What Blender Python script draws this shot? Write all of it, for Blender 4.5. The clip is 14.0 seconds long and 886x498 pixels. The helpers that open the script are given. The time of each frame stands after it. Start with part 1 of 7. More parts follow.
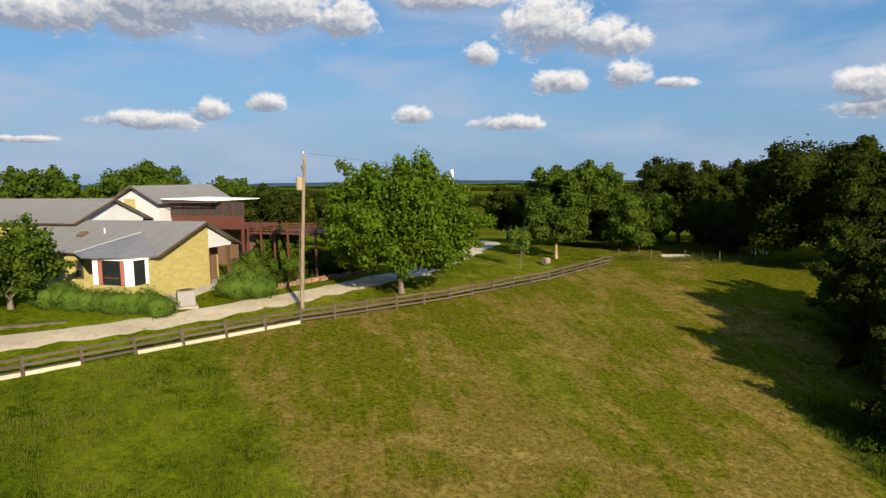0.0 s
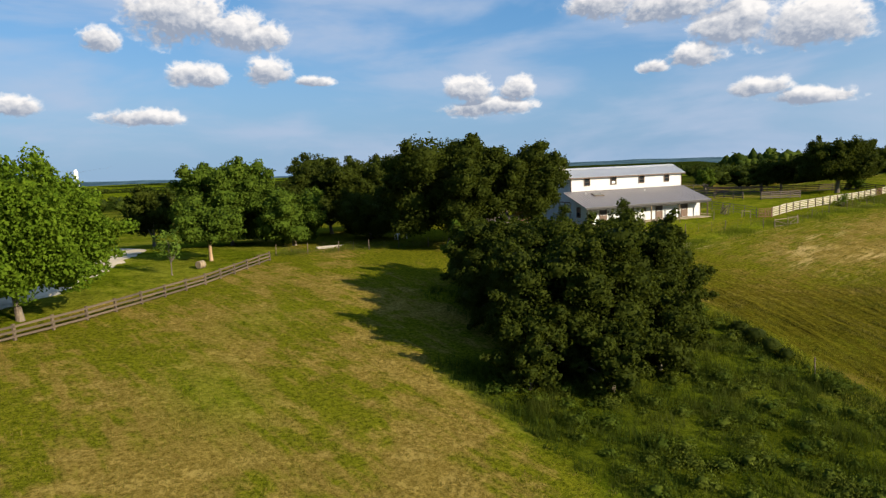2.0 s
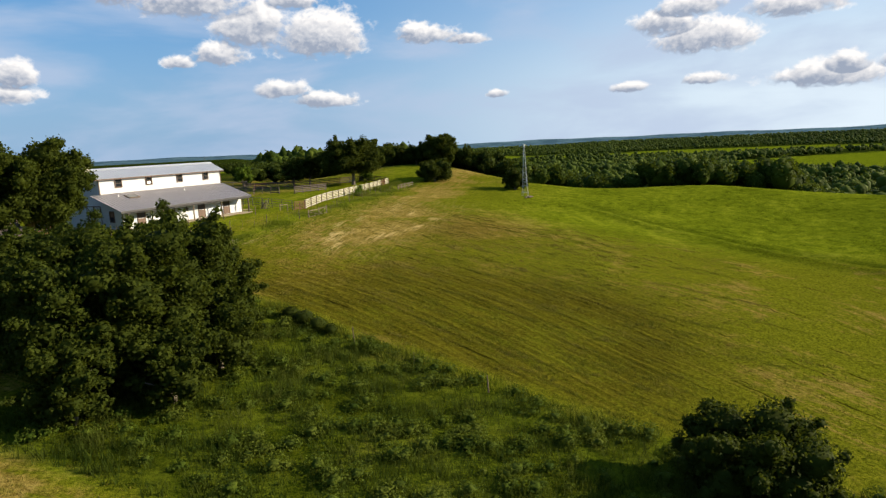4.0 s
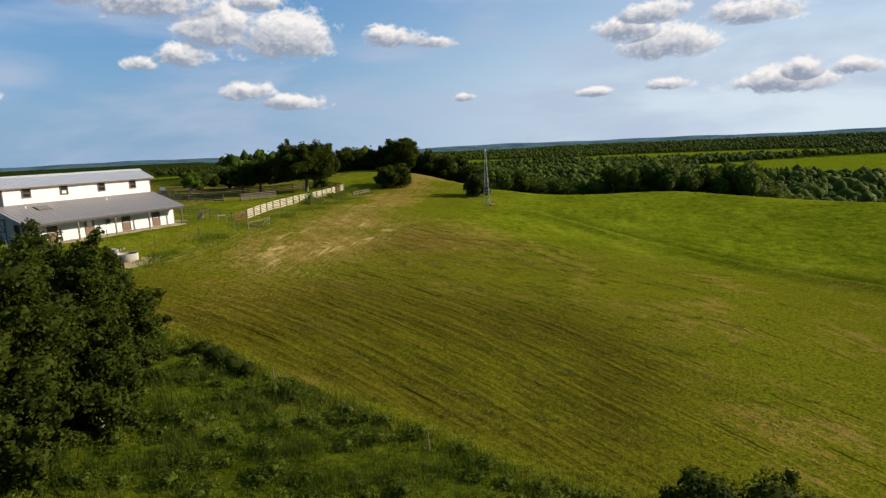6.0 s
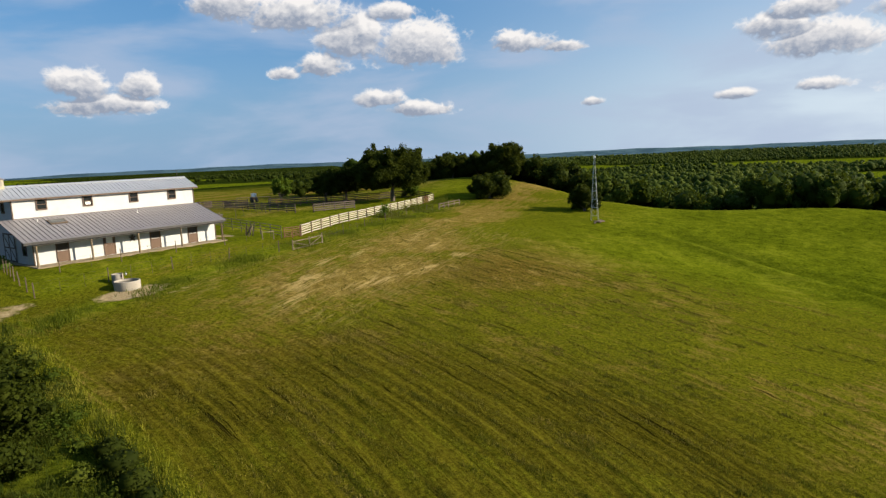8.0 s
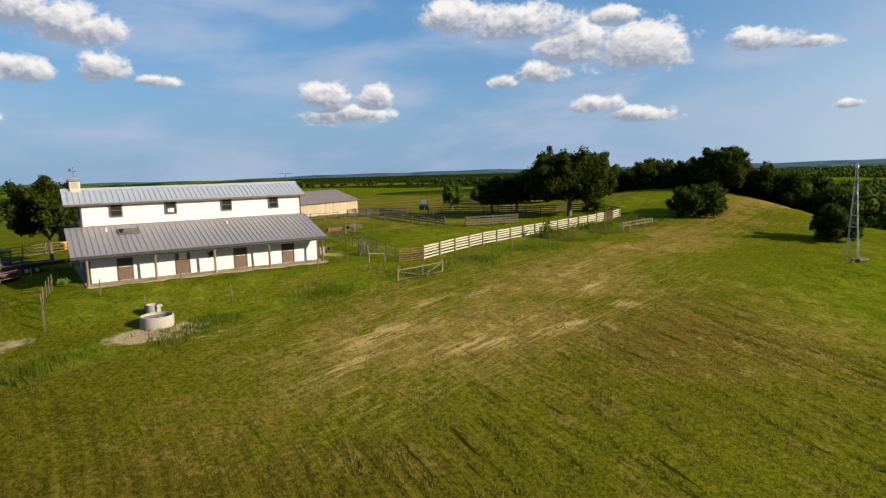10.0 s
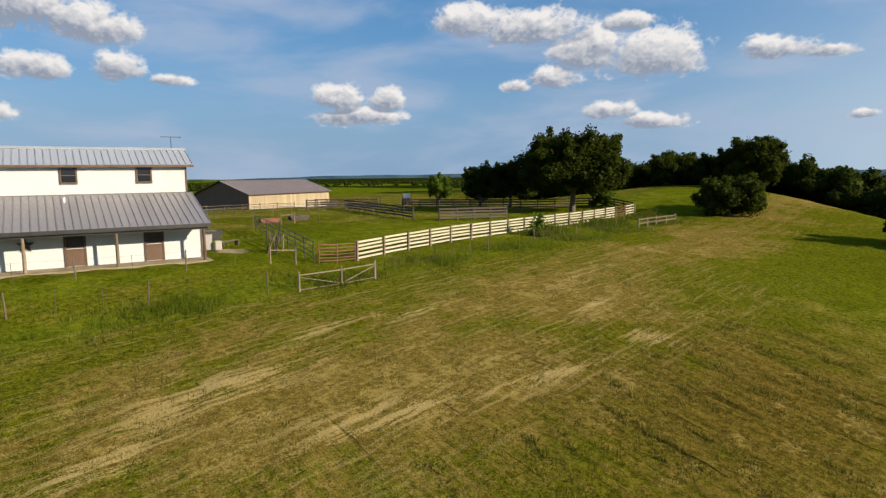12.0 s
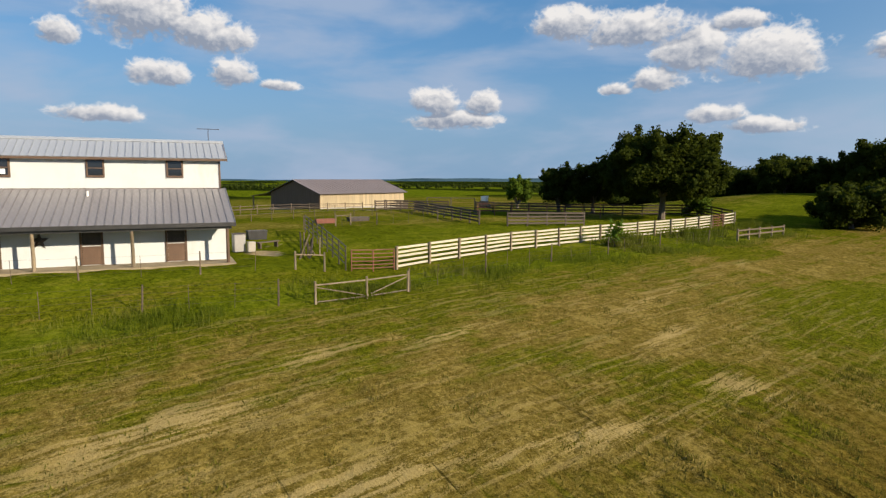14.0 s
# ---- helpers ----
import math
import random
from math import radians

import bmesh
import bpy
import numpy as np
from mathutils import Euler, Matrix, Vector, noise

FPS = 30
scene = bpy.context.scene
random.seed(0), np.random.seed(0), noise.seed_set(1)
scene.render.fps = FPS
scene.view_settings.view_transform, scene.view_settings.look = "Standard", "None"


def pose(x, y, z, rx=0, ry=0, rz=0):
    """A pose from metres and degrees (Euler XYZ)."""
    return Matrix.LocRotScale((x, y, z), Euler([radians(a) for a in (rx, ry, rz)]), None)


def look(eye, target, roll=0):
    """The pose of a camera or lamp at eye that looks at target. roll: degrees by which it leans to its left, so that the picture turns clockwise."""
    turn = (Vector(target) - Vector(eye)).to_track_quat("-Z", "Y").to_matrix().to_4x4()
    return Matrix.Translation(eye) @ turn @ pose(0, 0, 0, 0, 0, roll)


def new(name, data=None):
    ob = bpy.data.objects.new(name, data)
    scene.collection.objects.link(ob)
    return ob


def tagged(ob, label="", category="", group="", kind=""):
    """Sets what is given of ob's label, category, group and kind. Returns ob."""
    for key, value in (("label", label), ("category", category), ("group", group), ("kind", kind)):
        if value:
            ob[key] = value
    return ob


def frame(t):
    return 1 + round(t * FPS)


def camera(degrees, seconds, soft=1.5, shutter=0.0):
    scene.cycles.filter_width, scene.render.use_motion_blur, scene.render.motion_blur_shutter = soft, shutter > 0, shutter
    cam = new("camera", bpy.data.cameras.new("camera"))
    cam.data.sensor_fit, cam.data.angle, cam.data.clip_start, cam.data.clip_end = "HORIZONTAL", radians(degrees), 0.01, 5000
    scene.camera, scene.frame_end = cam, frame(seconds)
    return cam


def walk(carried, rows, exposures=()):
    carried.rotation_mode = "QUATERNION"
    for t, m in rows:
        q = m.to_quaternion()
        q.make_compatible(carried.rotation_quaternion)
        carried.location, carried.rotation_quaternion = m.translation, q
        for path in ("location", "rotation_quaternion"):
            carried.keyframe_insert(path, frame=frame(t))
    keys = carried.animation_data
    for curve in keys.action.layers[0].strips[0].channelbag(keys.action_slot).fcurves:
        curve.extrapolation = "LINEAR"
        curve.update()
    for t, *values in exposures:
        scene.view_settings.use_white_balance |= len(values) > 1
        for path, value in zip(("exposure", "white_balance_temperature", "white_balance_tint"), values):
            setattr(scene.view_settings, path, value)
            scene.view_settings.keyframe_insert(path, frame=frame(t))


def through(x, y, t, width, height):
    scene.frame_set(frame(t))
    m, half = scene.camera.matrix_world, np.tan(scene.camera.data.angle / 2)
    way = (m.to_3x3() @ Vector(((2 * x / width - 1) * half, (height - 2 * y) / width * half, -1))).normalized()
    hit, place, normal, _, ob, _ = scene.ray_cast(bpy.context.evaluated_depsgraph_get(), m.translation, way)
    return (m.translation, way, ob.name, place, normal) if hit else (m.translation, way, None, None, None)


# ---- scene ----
cam = camera(70.81, 14.0, soft=1.35)
PATH = [
    (0, (0.000, 0.000, 8.000), (83.624, 0.771, -1.350)),
    (0.5, (0.000, 0.000, 8.000), (83.529, 0.945, -5.053)),
    (1, (0.000, 0.000, 8.000), (83.320, 1.310, -11.625)),
    (1.3, (0.000, 0.000, 8.000), (82.943, 1.840, -19.950)),
    (1.5, (0.000, 0.000, 8.000), (82.776, 2.026, -24.699)),
    (2, (0.000, 0.000, 8.000), (82.447, 2.309, -32.496)),
    (2.5, (0.000, 0.000, 8.000), (81.991, 2.494, -42.051)),
    (3, (0.000, 0.000, 8.000), (81.416, 2.849, -53.053)),
    (3.5, (0.000, 0.000, 8.000), (80.826, 2.721, -64.426)),
    (4, (0.000, 0.000, 8.000), (80.404, 2.739, -72.925)),
    (4.2, (0.060, 0.000, 8.000), (80.380, 2.735, -74.150)),
    (5.3, (2.850, 0.010, 8.080), (80.480, 2.660, -75.750)),
    (6.3, (9.930, 0.022, 8.205), (80.615, 2.577, -75.860)),
    (6.5, (11.592, 0.025, 8.225), (80.628, 2.571, -75.828)),
    (7, (16.118, 0.056, 8.266), (80.666, 2.565, -75.522)),
    (7.5, (21.180, 0.051, 8.218), (81.036, 2.537, -70.830)),
    (8, (26.589, 0.234, 8.065), (81.518, 2.432, -64.534)),
    (8.5, (32.200, 0.716, 7.952), (81.956, 2.344, -57.134)),
    (9, (37.850, 1.785, 7.916), (82.278, 2.220, -50.896)),
    (10.15, (49.450, 6.600, 7.600), (82.820, 1.420, -45.100)),
    (11.3, (59.762, 12.904, 6.096), (83.101, 0.659, -44.626)),
    (11.5, (61.600, 13.986, 5.600), (83.071, 0.612, -44.653)),
    (12, (65.231, 15.875, 4.737), (83.076, 0.584, -44.357)),
    (12.5, (67.007, 16.333, 4.604), (83.134, 0.530, -44.456)),
    (13, (68.129, 16.528, 4.485), (83.223, 0.395, -44.000)),
    (13.5, (69.736, 17.253, 4.469), (83.276, 0.232, -43.605)),
    (14, (71.372, 18.493, 4.375), (83.421, -0.279, -35.842)),
]
walk(cam, [(t, pose(*eye, *turn)) for t, eye, turn in PATH],
     ((0.0, 0.92), (1.0, 0.97), (2.0, 1.06), (3.0, 1.19), (4.0, 1.13), (6.5, 0.94), (9.0, 0.98), (11.5, 0.86), (14.0, 0.84)))

# ---- world, sun, exposure ----
SUN_AZ, SUN_EL = 157.0, 22.5   # degrees, clockwise from +y, and above the horizon


def math_node(tree, op, a, b=None, c=None):
    node = tree.nodes.new("ShaderNodeMath")
    node.operation = op
    for i, value in enumerate((a, b, c)):
        if value is None:
            continue
        if isinstance(value, (int, float)):
            node.inputs[i].default_value = value
        else:
            tree.links.new(value, node.inputs[i])
    return node.outputs[0]


def map_range(tree, value, a, b, c=0.0, d=1.0, smooth=True):
    node = tree.nodes.new("ShaderNodeMapRange")
    node.interpolation_type = "SMOOTHSTEP" if smooth else "LINEAR"
    tree.links.new(value, node.inputs[0])
    for i, v in enumerate((a, b, c, d)):
        node.inputs[i + 1].default_value = v
    return node.outputs[0]


def mix_color(tree, fac, a, b, blend="MIX"):
    node = tree.nodes.new("ShaderNodeMix")
    node.data_type, node.blend_type = "RGBA", blend
    for socket, value in ((node.inputs[0], fac), (node.inputs[6], a), (node.inputs[7], b)):
        if isinstance(value, (int, float)):
            socket.default_value = value
        elif isinstance(value, tuple):
            socket.default_value = (*value, 1.0)
        else:
            tree.links.new(value, socket)
    return node.outputs[2]


def noise_node(tree, vector, scale, detail=4.0, rough=0.55, distort=0.0):
    node = tree.nodes.new("ShaderNodeTexNoise")
    node.inputs["Scale"].default_value = scale
    node.inputs["Detail"].default_value = detail
    node.inputs["Roughness"].default_value = rough
    node.inputs["Distortion"].default_value = distort
    if vector is not None:
        tree.links.new(vector, node.inputs["Vector"])
    return node.outputs["Fac"]


# lumps of the cumulus clouds: azimuth, elevation, width, height in degrees
CLOUDS_NORTH = [
    (-15.7, 14.4, 20, 7.0), (-23.6, 13.0, 11, 5.0), (-31, 12.6, 12, 4.4), (-7.2, 13.5, 6.0, 4.8), (-23.2, 5.0, 9.8, 2.2), (-18.6, 5.9, 3.2, 2.6),
    (-14.3, 6.6, 3.4, 2.3), (-1.2, 5.6, 3.4, 2.2), (7.5, 4.8, 7.0, 1.9), (1.9, 15.4, 12, 3.2), (10.8, 12.8, 8.6, 7.0), (16.1, 11.5, 8.0, 4.2),
    (4.8, 10.7, 3.2, 2.6), (12.0, 8.1, 5.4, 2.7), (17.5, 8.4, 4.6, 3.1), (21.2, 7.7, 3.6, 1.3), (-32.1, 3.4, 5.0, 0.8), (35.0, 6.5, 4.6, 3.4), (39.4, 6.5, 3.4, 2.9), (36.4, 5.0, 9.0, 2.2),
]
CLOUDS_EAST = [
    (46.6, 12.7, 7.0, 3.6), (52.5, 12.2, 10, 4.2), (62.4, 9.5, 9.6, 5.2), (57.4, 10.3, 7.0, 4.6), (54.3, 8.1, 4.6, 2.6), (60.6, 12.4, 4.4, 1.9),
    (59.0, 5.2, 4.8, 2.1), (62.6, 4.2, 7.0, 1.8), (72.0, 9.4, 6.4, 2.3), (75.4, 8.9, 4.4, 1.2), (78.0, 4.1, 2.0, 1.0), (51.0, 7.5, 2.6, 1.4),
    (92.0, 8.8, 5.4, 2.9), (95.3, 7.4, 8.0, 3.8), (94.4, 10.0, 6.0, 2.2), (101.8, 9.2, 7.6, 2.6), (95.2, 4.2, 4.2, 1.4), (104.0, 3.7, 8.2, 2.8), (105.3, 4.6, 3.0, 2.4), (89.3, 3.9, 3.8, 1.2), (109, 4.4, 3.4, 1.6),
]


def cloud_group():
    """How deep a direction, as azimuth and elevation in degrees, lies in a cloud, and how dim it is there."""
    g = bpy.data.node_groups.new("cloud_field", "ShaderNodeTree")
    g.interface.new_socket("az", in_out="INPUT", socket_type="NodeSocketFloat")
    g.interface.new_socket("el", in_out="INPUT", socket_type="NodeSocketFloat")
    g.interface.new_socket("depth", in_out="OUTPUT", socket_type="NodeSocketFloat")
    g.interface.new_socket("shade", in_out="OUTPUT", socket_type="NodeSocketFloat")
    gi, go = g.nodes.new("NodeGroupInput"), g.nodes.new("NodeGroupOutput")
    az, el = gi.outputs[0], gi.outputs[1]
    total = dim = None
    for a, e, w, h in CLOUDS_NORTH + CLOUDS_EAST:
        dx = math_node(g, "MULTIPLY_ADD", az, 2 / w, -a * 2 / w)
        dy = math_node(g, "MULTIPLY_ADD", el, 2 / h, -e * 2 / h)
        low = math_node(g, "MULTIPLY", math_node(g, "MINIMUM", dy, 0.0), 0.55)
        rim = math_node(g, "ADD", dy, low)
        r = math_node(g, "SQRT", math_node(g, "MULTIPLY_ADD", dx, dx, math_node(g, "MULTIPLY", rim, rim)))
        d = math_node(g, "SUBTRACT", 1.0, r)
        under = math_node(g, "SUBTRACT", math_node(g, "MULTIPLY", d, 0.28), math_node(g, "MULTIPLY_ADD", dx, 0.20, dy))
        under = math_node(g, "MULTIPLY_ADD", math_node(g, "MINIMUM", d, 0.0), 4.0, under)
        total = d if total is None else math_node(g, "MAXIMUM", total, d)
        dim = under if dim is None else math_node(g, "MAXIMUM", dim, under)

    def billow(da, de):
        xyz = g.nodes.new("ShaderNodeCombineXYZ")
        g.links.new(math_node(g, "ADD", az, da), xyz.inputs[0])
        g.links.new(math_node(g, "MULTIPLY_ADD", el, 1.25, de * 1.25), xyz.inputs[1])
        big = noise_node(g, xyz.outputs[0], 0.36, 3.0, 0.5, 0.3)
        fine = noise_node(g, xyz.outputs[0], 0.95, 4.0, 0.52, 0.2)
        puff = math_node(g, "ABSOLUTE", math_node(g, "MULTIPLY_ADD", fine, 2.0, -1.0))
        return math_node(g, "MULTIPLY_ADD", big, 1.35, math_node(g, "MULTIPLY_ADD", puff, -0.6, -0.50))

    here, sunward = billow(0.0, 0.0), billow(0.35, 0.55)
    g.links.new(math_node(g, "ADD", math_node(g, "MAXIMUM", total, -1.2), here), go.inputs[0])
    relief = math_node(g, "MULTIPLY", math_node(g, "SUBTRACT", sunward, here), 0.8)
    g.links.new(math_node(g, "MULTIPLY_ADD", math_node(g, "MAXIMUM", dim, -1.0), 0.78, relief), go.inputs[1])
    return g


world = bpy.data.worlds.new("sky")
scene.world = world
world.use_nodes = True
wt = world.node_tree
wt.nodes.clear()
sky = wt.nodes.new("ShaderNodeTexSky")
sky.sky_type, sky.sun_disc = "NISHITA", False
sky.sun_elevation, sky.sun_rotation = radians(SUN_EL), radians(SUN_AZ)
sky.air_density, sky.dust_density, sky.ozone_density = 1.0, 0.0, 3.0
coord = wt.nodes.new("ShaderNodeTexCoord")
sep = wt.nodes.new("ShaderNodeSeparateXYZ")
wt.links.new(coord.outputs["Generated"], sep.inputs[0])
az = math_node(wt, "MULTIPLY", math_node(wt, "ARCTAN2", sep.outputs[0], sep.outputs[1]), 57.2958)
el = math_node(wt, "MULTIPLY", math_node(wt, "ARCSINE", sep.outputs[2]), 57.2958)
field = cloud_group()


def depth_at(da, de):
    node = wt.nodes.new("ShaderNodeGroup")
    node.node_tree = field
    wt.links.new(math_node(wt, "ADD", az, da), node.inputs[0])
    wt.links.new(math_node(wt, "ADD", el, de), node.inputs[1])
    return node.outputs


deep, base_dim = depth_at(0.0, 0.0)
soft = math_node(wt, "MULTIPLY_ADD", map_range(wt, base_dim, 0.3, 0.9), -0.22, deep)
cover = map_range(wt, soft, 0.0, 0.46)
white = mix_color(wt, map_range(wt, base_dim, -0.34, 0.38, smooth=False), (9.6, 9.3, 9.1), (3.2, 3.7, 4.7))
veil_xyz = wt.nodes.new("ShaderNodeCombineXYZ")
wt.links.new(az, veil_xyz.inputs[0])
wt.links.new(math_node(wt, "MULTIPLY", el, 3.4), veil_xyz.inputs[1])
veil = map_range(wt, noise_node(wt, veil_xyz.outputs[0], 0.06, 5.0, 0.52, 0.3), 0.40, 0.66, 0.0, 0.72)
low_air = map_range(wt, el, 13.0, -1.0, 0.0, 0.92)
hazy = mix_color(wt, low_air, mix_color(wt, 0.45, sky.outputs[0], (0.9, 3.7, 7.9)), (2.5, 4.1, 6.1))
bright_side = map_range(wt, az, 52.0, 108.0, 0.0, 0.92)
low_bright = math_node(wt, "MULTIPLY", bright_side, map_range(wt, el, 13.0, 2.0, 0.45, 1.0))
hazy = mix_color(wt, low_bright, hazy, (7.5, 8.5, 9.3))
hazy = mix_color(wt, veil, hazy, (4.5, 5.4, 7.1))
full = mix_color(wt, cover, hazy, white)
back = wt.nodes.new("ShaderNodeBackground")
back.inputs[1].default_value = 0.05
wt.links.new(full, back.inputs[0])
wout = wt.nodes.new("ShaderNodeOutputWorld")
wt.links.new(back.outputs[0], wout.inputs[0])

lamp = bpy.data.lights.new("sun", "SUN")
lamp.energy, lamp.angle, lamp.color = 5.0, radians(0.53), (1.0, 0.84, 0.62)
sun = new("sun", lamp)
sun_to = Vector((-math.sin(radians(SUN_AZ)) * math.cos(radians(SUN_EL)), -math.cos(radians(SUN_AZ)) * math.cos(radians(SUN_EL)), -math.sin(radians(SUN_EL))))
sun.matrix_world = look((60, 0, 60), Vector((60, 0, 60)) + sun_to * 10)

# ---- materials ----
def new_mat(name):
    m = bpy.data.materials.new(name)
    m.use_nodes = True
    t = m.node_tree
    return m, t, t.nodes["Principled BSDF"]


def coords(tree, scale=(1, 1, 1), turn=0.0, kind="Object"):
    c = tree.nodes.new("ShaderNodeTexCoord")
    m = tree.nodes.new("ShaderNodeMapping")
    m.inputs["Scale"].default_value = scale
    m.inputs["Rotation"].default_value = (0, 0, turn)
    tree.links.new(c.outputs[kind], m.inputs["Vector"])
    return m.outputs[0]


def rows_at(tree, angle, along, across):
    """Coordinates drawn out along a heading, in degrees from +x; lengths in metres."""
    c = tree.nodes.new("ShaderNodeTexCoord")
    m = tree.nodes.new("ShaderNodeMapping")
    m.vector_type = "TEXTURE"
    m.inputs["Scale"].default_value = (along, across, across)
    m.inputs["Rotation"].default_value = (0, 0, radians(angle))
    tree.links.new(c.outputs["Object"], m.inputs["Vector"])
    return m.outputs[0]


def bump(tree, bsdf, height, strength=0.3, distance=0.02):
    b = tree.nodes.new("ShaderNodeBump")
    b.inputs["Strength"].default_value, b.inputs["Distance"].default_value = strength, distance
    tree.links.new(height, b.inputs["Height"])
    tree.links.new(b.outputs[0], bsdf.inputs["Normal"])


def surface(name, a, b, rough=0.7, metal=0.0, fine=30.0, coarse=1.5, stretch=(1, 1, 1), relief=0.25, per_object=0.0, stain=None):
    """Two tones mixed at two scales, with a fine relief."""
    m, t, p = new_mat(name)
    v = coords(t, stretch)
    big, small = noise_node(t, v, coarse, 4), noise_node(t, v, fine, 5, 0.65)
    fac = map_range(t, math_node(t, "ADD", math_node(t, "MULTIPLY", big, 0.55), math_node(t, "MULTIPLY", small, 0.45)), 0.32, 0.68)
    col = mix_color(t, fac, a, b)
    if stain:
        col = mix_color(t, map_range(t, noise_node(t, coords(t, (1, 1, 0.35)), 0.9, 6, 0.7), 0.52, 0.75, 0.0, 0.6), col, stain)
    if per_object:
        info = t.nodes.new("ShaderNodeObjectInfo")
        lift = math_node(t, "MULTIPLY_ADD", info.outputs["Random"], per_object, 1 - per_object / 2)
        hsv = t.nodes.new("ShaderNodeHueSaturation")
        t.links.new(lift, hsv.inputs["Value"])
        t.links.new(col, hsv.inputs["Color"])
        col = hsv.outputs[0]
    t.links.new(col, p.inputs["Base Color"])
    p.inputs["Roughness"].default_value, p.inputs["Metallic"].default_value = rough, metal
    if relief:
        bump(t, p, small, relief, 0.02)
    return m


def leaf_material(name, a, b, c, through=0.25, spread=0.5):
    m, t, p = new_mat(name)
    geo = t.nodes.new("ShaderNodeNewGeometry")
    col = mix_color(t, geo.outputs["Random Per Island"], a, b)
    col = mix_color(t, map_range(t, noise_node(t, coords(t, kind="Object"), spread, 3), 0.4, 0.68, 0.0, 0.8), col, c)
    t.links.new(col, p.inputs["Base Color"])
    p.inputs["Roughness"].default_value = 0.75
    p.inputs["Specular IOR Level"].default_value = 0.04
    glow = t.nodes.new("ShaderNodeBsdfTranslucent")
    t.links.new(mix_color(t, 0.5, col, (0.20, 0.26, 0.02)), glow.inputs[0])
    mix = t.nodes.new("ShaderNodeMixShader")
    mix.inputs[0].default_value = through
    t.links.new(p.outputs[0], mix.inputs[1])
    t.links.new(glow.outputs[0], mix.inputs[2])
    t.links.new(mix.outputs[0], t.nodes["Material Output"].inputs[0])
    return m


def ground_material():
    """Mown and unmown grass over pale soil; the masks say which grows where, and where shade is coloured in."""
    m, t, p = new_mat("pasture")

    def mask(name):
        n = t.nodes.new("ShaderNodeAttribute")
        n.attribute_name = name
        return n.outputs["Fac"]

    def weigh(*pairs):
        out = None
        for value, k in pairs:
            out = math_node(t, "MULTIPLY", value, k) if out is None else math_node(t, "MULTIPLY_ADD", value, k, out)
        return out

    v = coords(t)
    xyz = t.nodes.new("ShaderNodeSeparateXYZ")
    t.links.new(v, xyz.inputs[0])
    row_u = mask("row_u")

    def mower(along, across, seed):
        """Noise drawn out along the mower's rounds."""
        c = t.nodes.new("ShaderNodeCombineXYZ")
        t.links.new(math_node(t, "MULTIPLY", row_u, 1 / across), c.inputs[0])
        t.links.new(math_node(t, "MULTIPLY_ADD", xyz.outputs[1], 1 / along, seed), c.inputs[1])
        return c.outputs[0]

    patch = noise_node(t, v, 0.085, 5, 0.62, 0.5)
    mid = noise_node(t, v, 0.6, 6, 0.68, 0.3)
    fine = noise_node(t, v, 3.6, 5, 0.72)
    blade = noise_node(t, v, 13.0, 4, 0.72)
    tuft = weigh((fine, 0.55), (blade, 0.45))
    rows = noise_node(t, mower(9.0, 0.55, 0.0), 1.0, 5, 0.62, 0.25)
    cuts = noise_node(t, mower(7.0, 0.75, 3.7), 1.0, 3, 0.55, 0.15)
    row_west = noise_node(t, rows_at(t, 100, 9.0, 0.8), 1.0, 5, 0.6, 0.5)
    row_lane = noise_node(t, rows_at(t, 6, 9.0, 0.7), 1.0, 5, 0.6, 0.5)
    rows = mix_color(t, mask("west"), rows, row_west)
    rows = mix_color(t, mask("lane"), rows, row_lane)
    # evenly spaced swaths, most distinct beside the draw
    swath = t.nodes.new("ShaderNodeMath")
    swath.operation = "SINE"
    t.links.new(math_node(t, "MULTIPLY_ADD", mid, 2.4, math_node(t, "MULTIPLY", row_u, math.tau / 1.28)), swath.inputs[0])
    ribs = math_node(t, "MULTIPLY", swath.outputs[0], math_node(t, "MULTIPLY", mask("olive"), map_range(t, cuts, 0.36, 0.62)))
    fresh = mix_color(t, map_range(t, tuft, 0.36, 0.64), (0.028, 0.038, 0.002), (0.134, 0.138, 0.009))
    straw = mix_color(t, map_range(t, tuft, 0.36, 0.64), (0.074, 0.055, 0.009), (0.222, 0.168, 0.040))
    brown = mix_color(t, map_range(t, weigh((rows, 0.45), (tuft, 0.75)), 0.47, 0.75), (0.018, 0.017, 0.0016), (0.102, 0.093, 0.008))
    brown = mix_color(t, math_node(t, "MULTIPLY", mask("dry"), 0.85), brown, mix_color(t, map_range(t, tuft, 0.36, 0.64), (0.045, 0.030, 0.005), (0.155, 0.108, 0.020)))
    dryness = weigh((patch, 2.3), (mid, 1.5), (rows, 1.7), (mask("dry"), 0.72))
    mown = mix_color(t, map_range(t, dryness, 2.86, 3.42), fresh, straw)
    olive = math_node(t, "MULTIPLY", mask("olive"), map_range(t, weigh((patch, 0.6), (rows, 0.6), (mid, 0.3)), 0.52, 0.80))
    mown = mix_color(t, olive, mown, brown)
    # dark soil and the small shade between grass rows, put into the colour
    soil_shade = map_range(t, weigh((rows, 0.75), (mid, 0.3)), 0.45, 0.36)
    mown = mix_color(t, math_node(t, "MULTIPLY", soil_shade, weigh((mask("olive"), 0.6), (mask("dry"), 0.12))), mown, (0.0163, 0.0129, 0.0034))
    thatch = map_range(t, weigh((mid, 1.0), (fine, 0.5), (patch, 0.6)), 1.10, 1.26)
    mown = mix_color(t, math_node(t, "MULTIPLY", thatch, math_node(t, "MULTIPLY", mask("dry"), 0.75)), mown, mix_color(t, blade, (0.17, 0.125, 0.03), (0.36, 0.28, 0.085)))
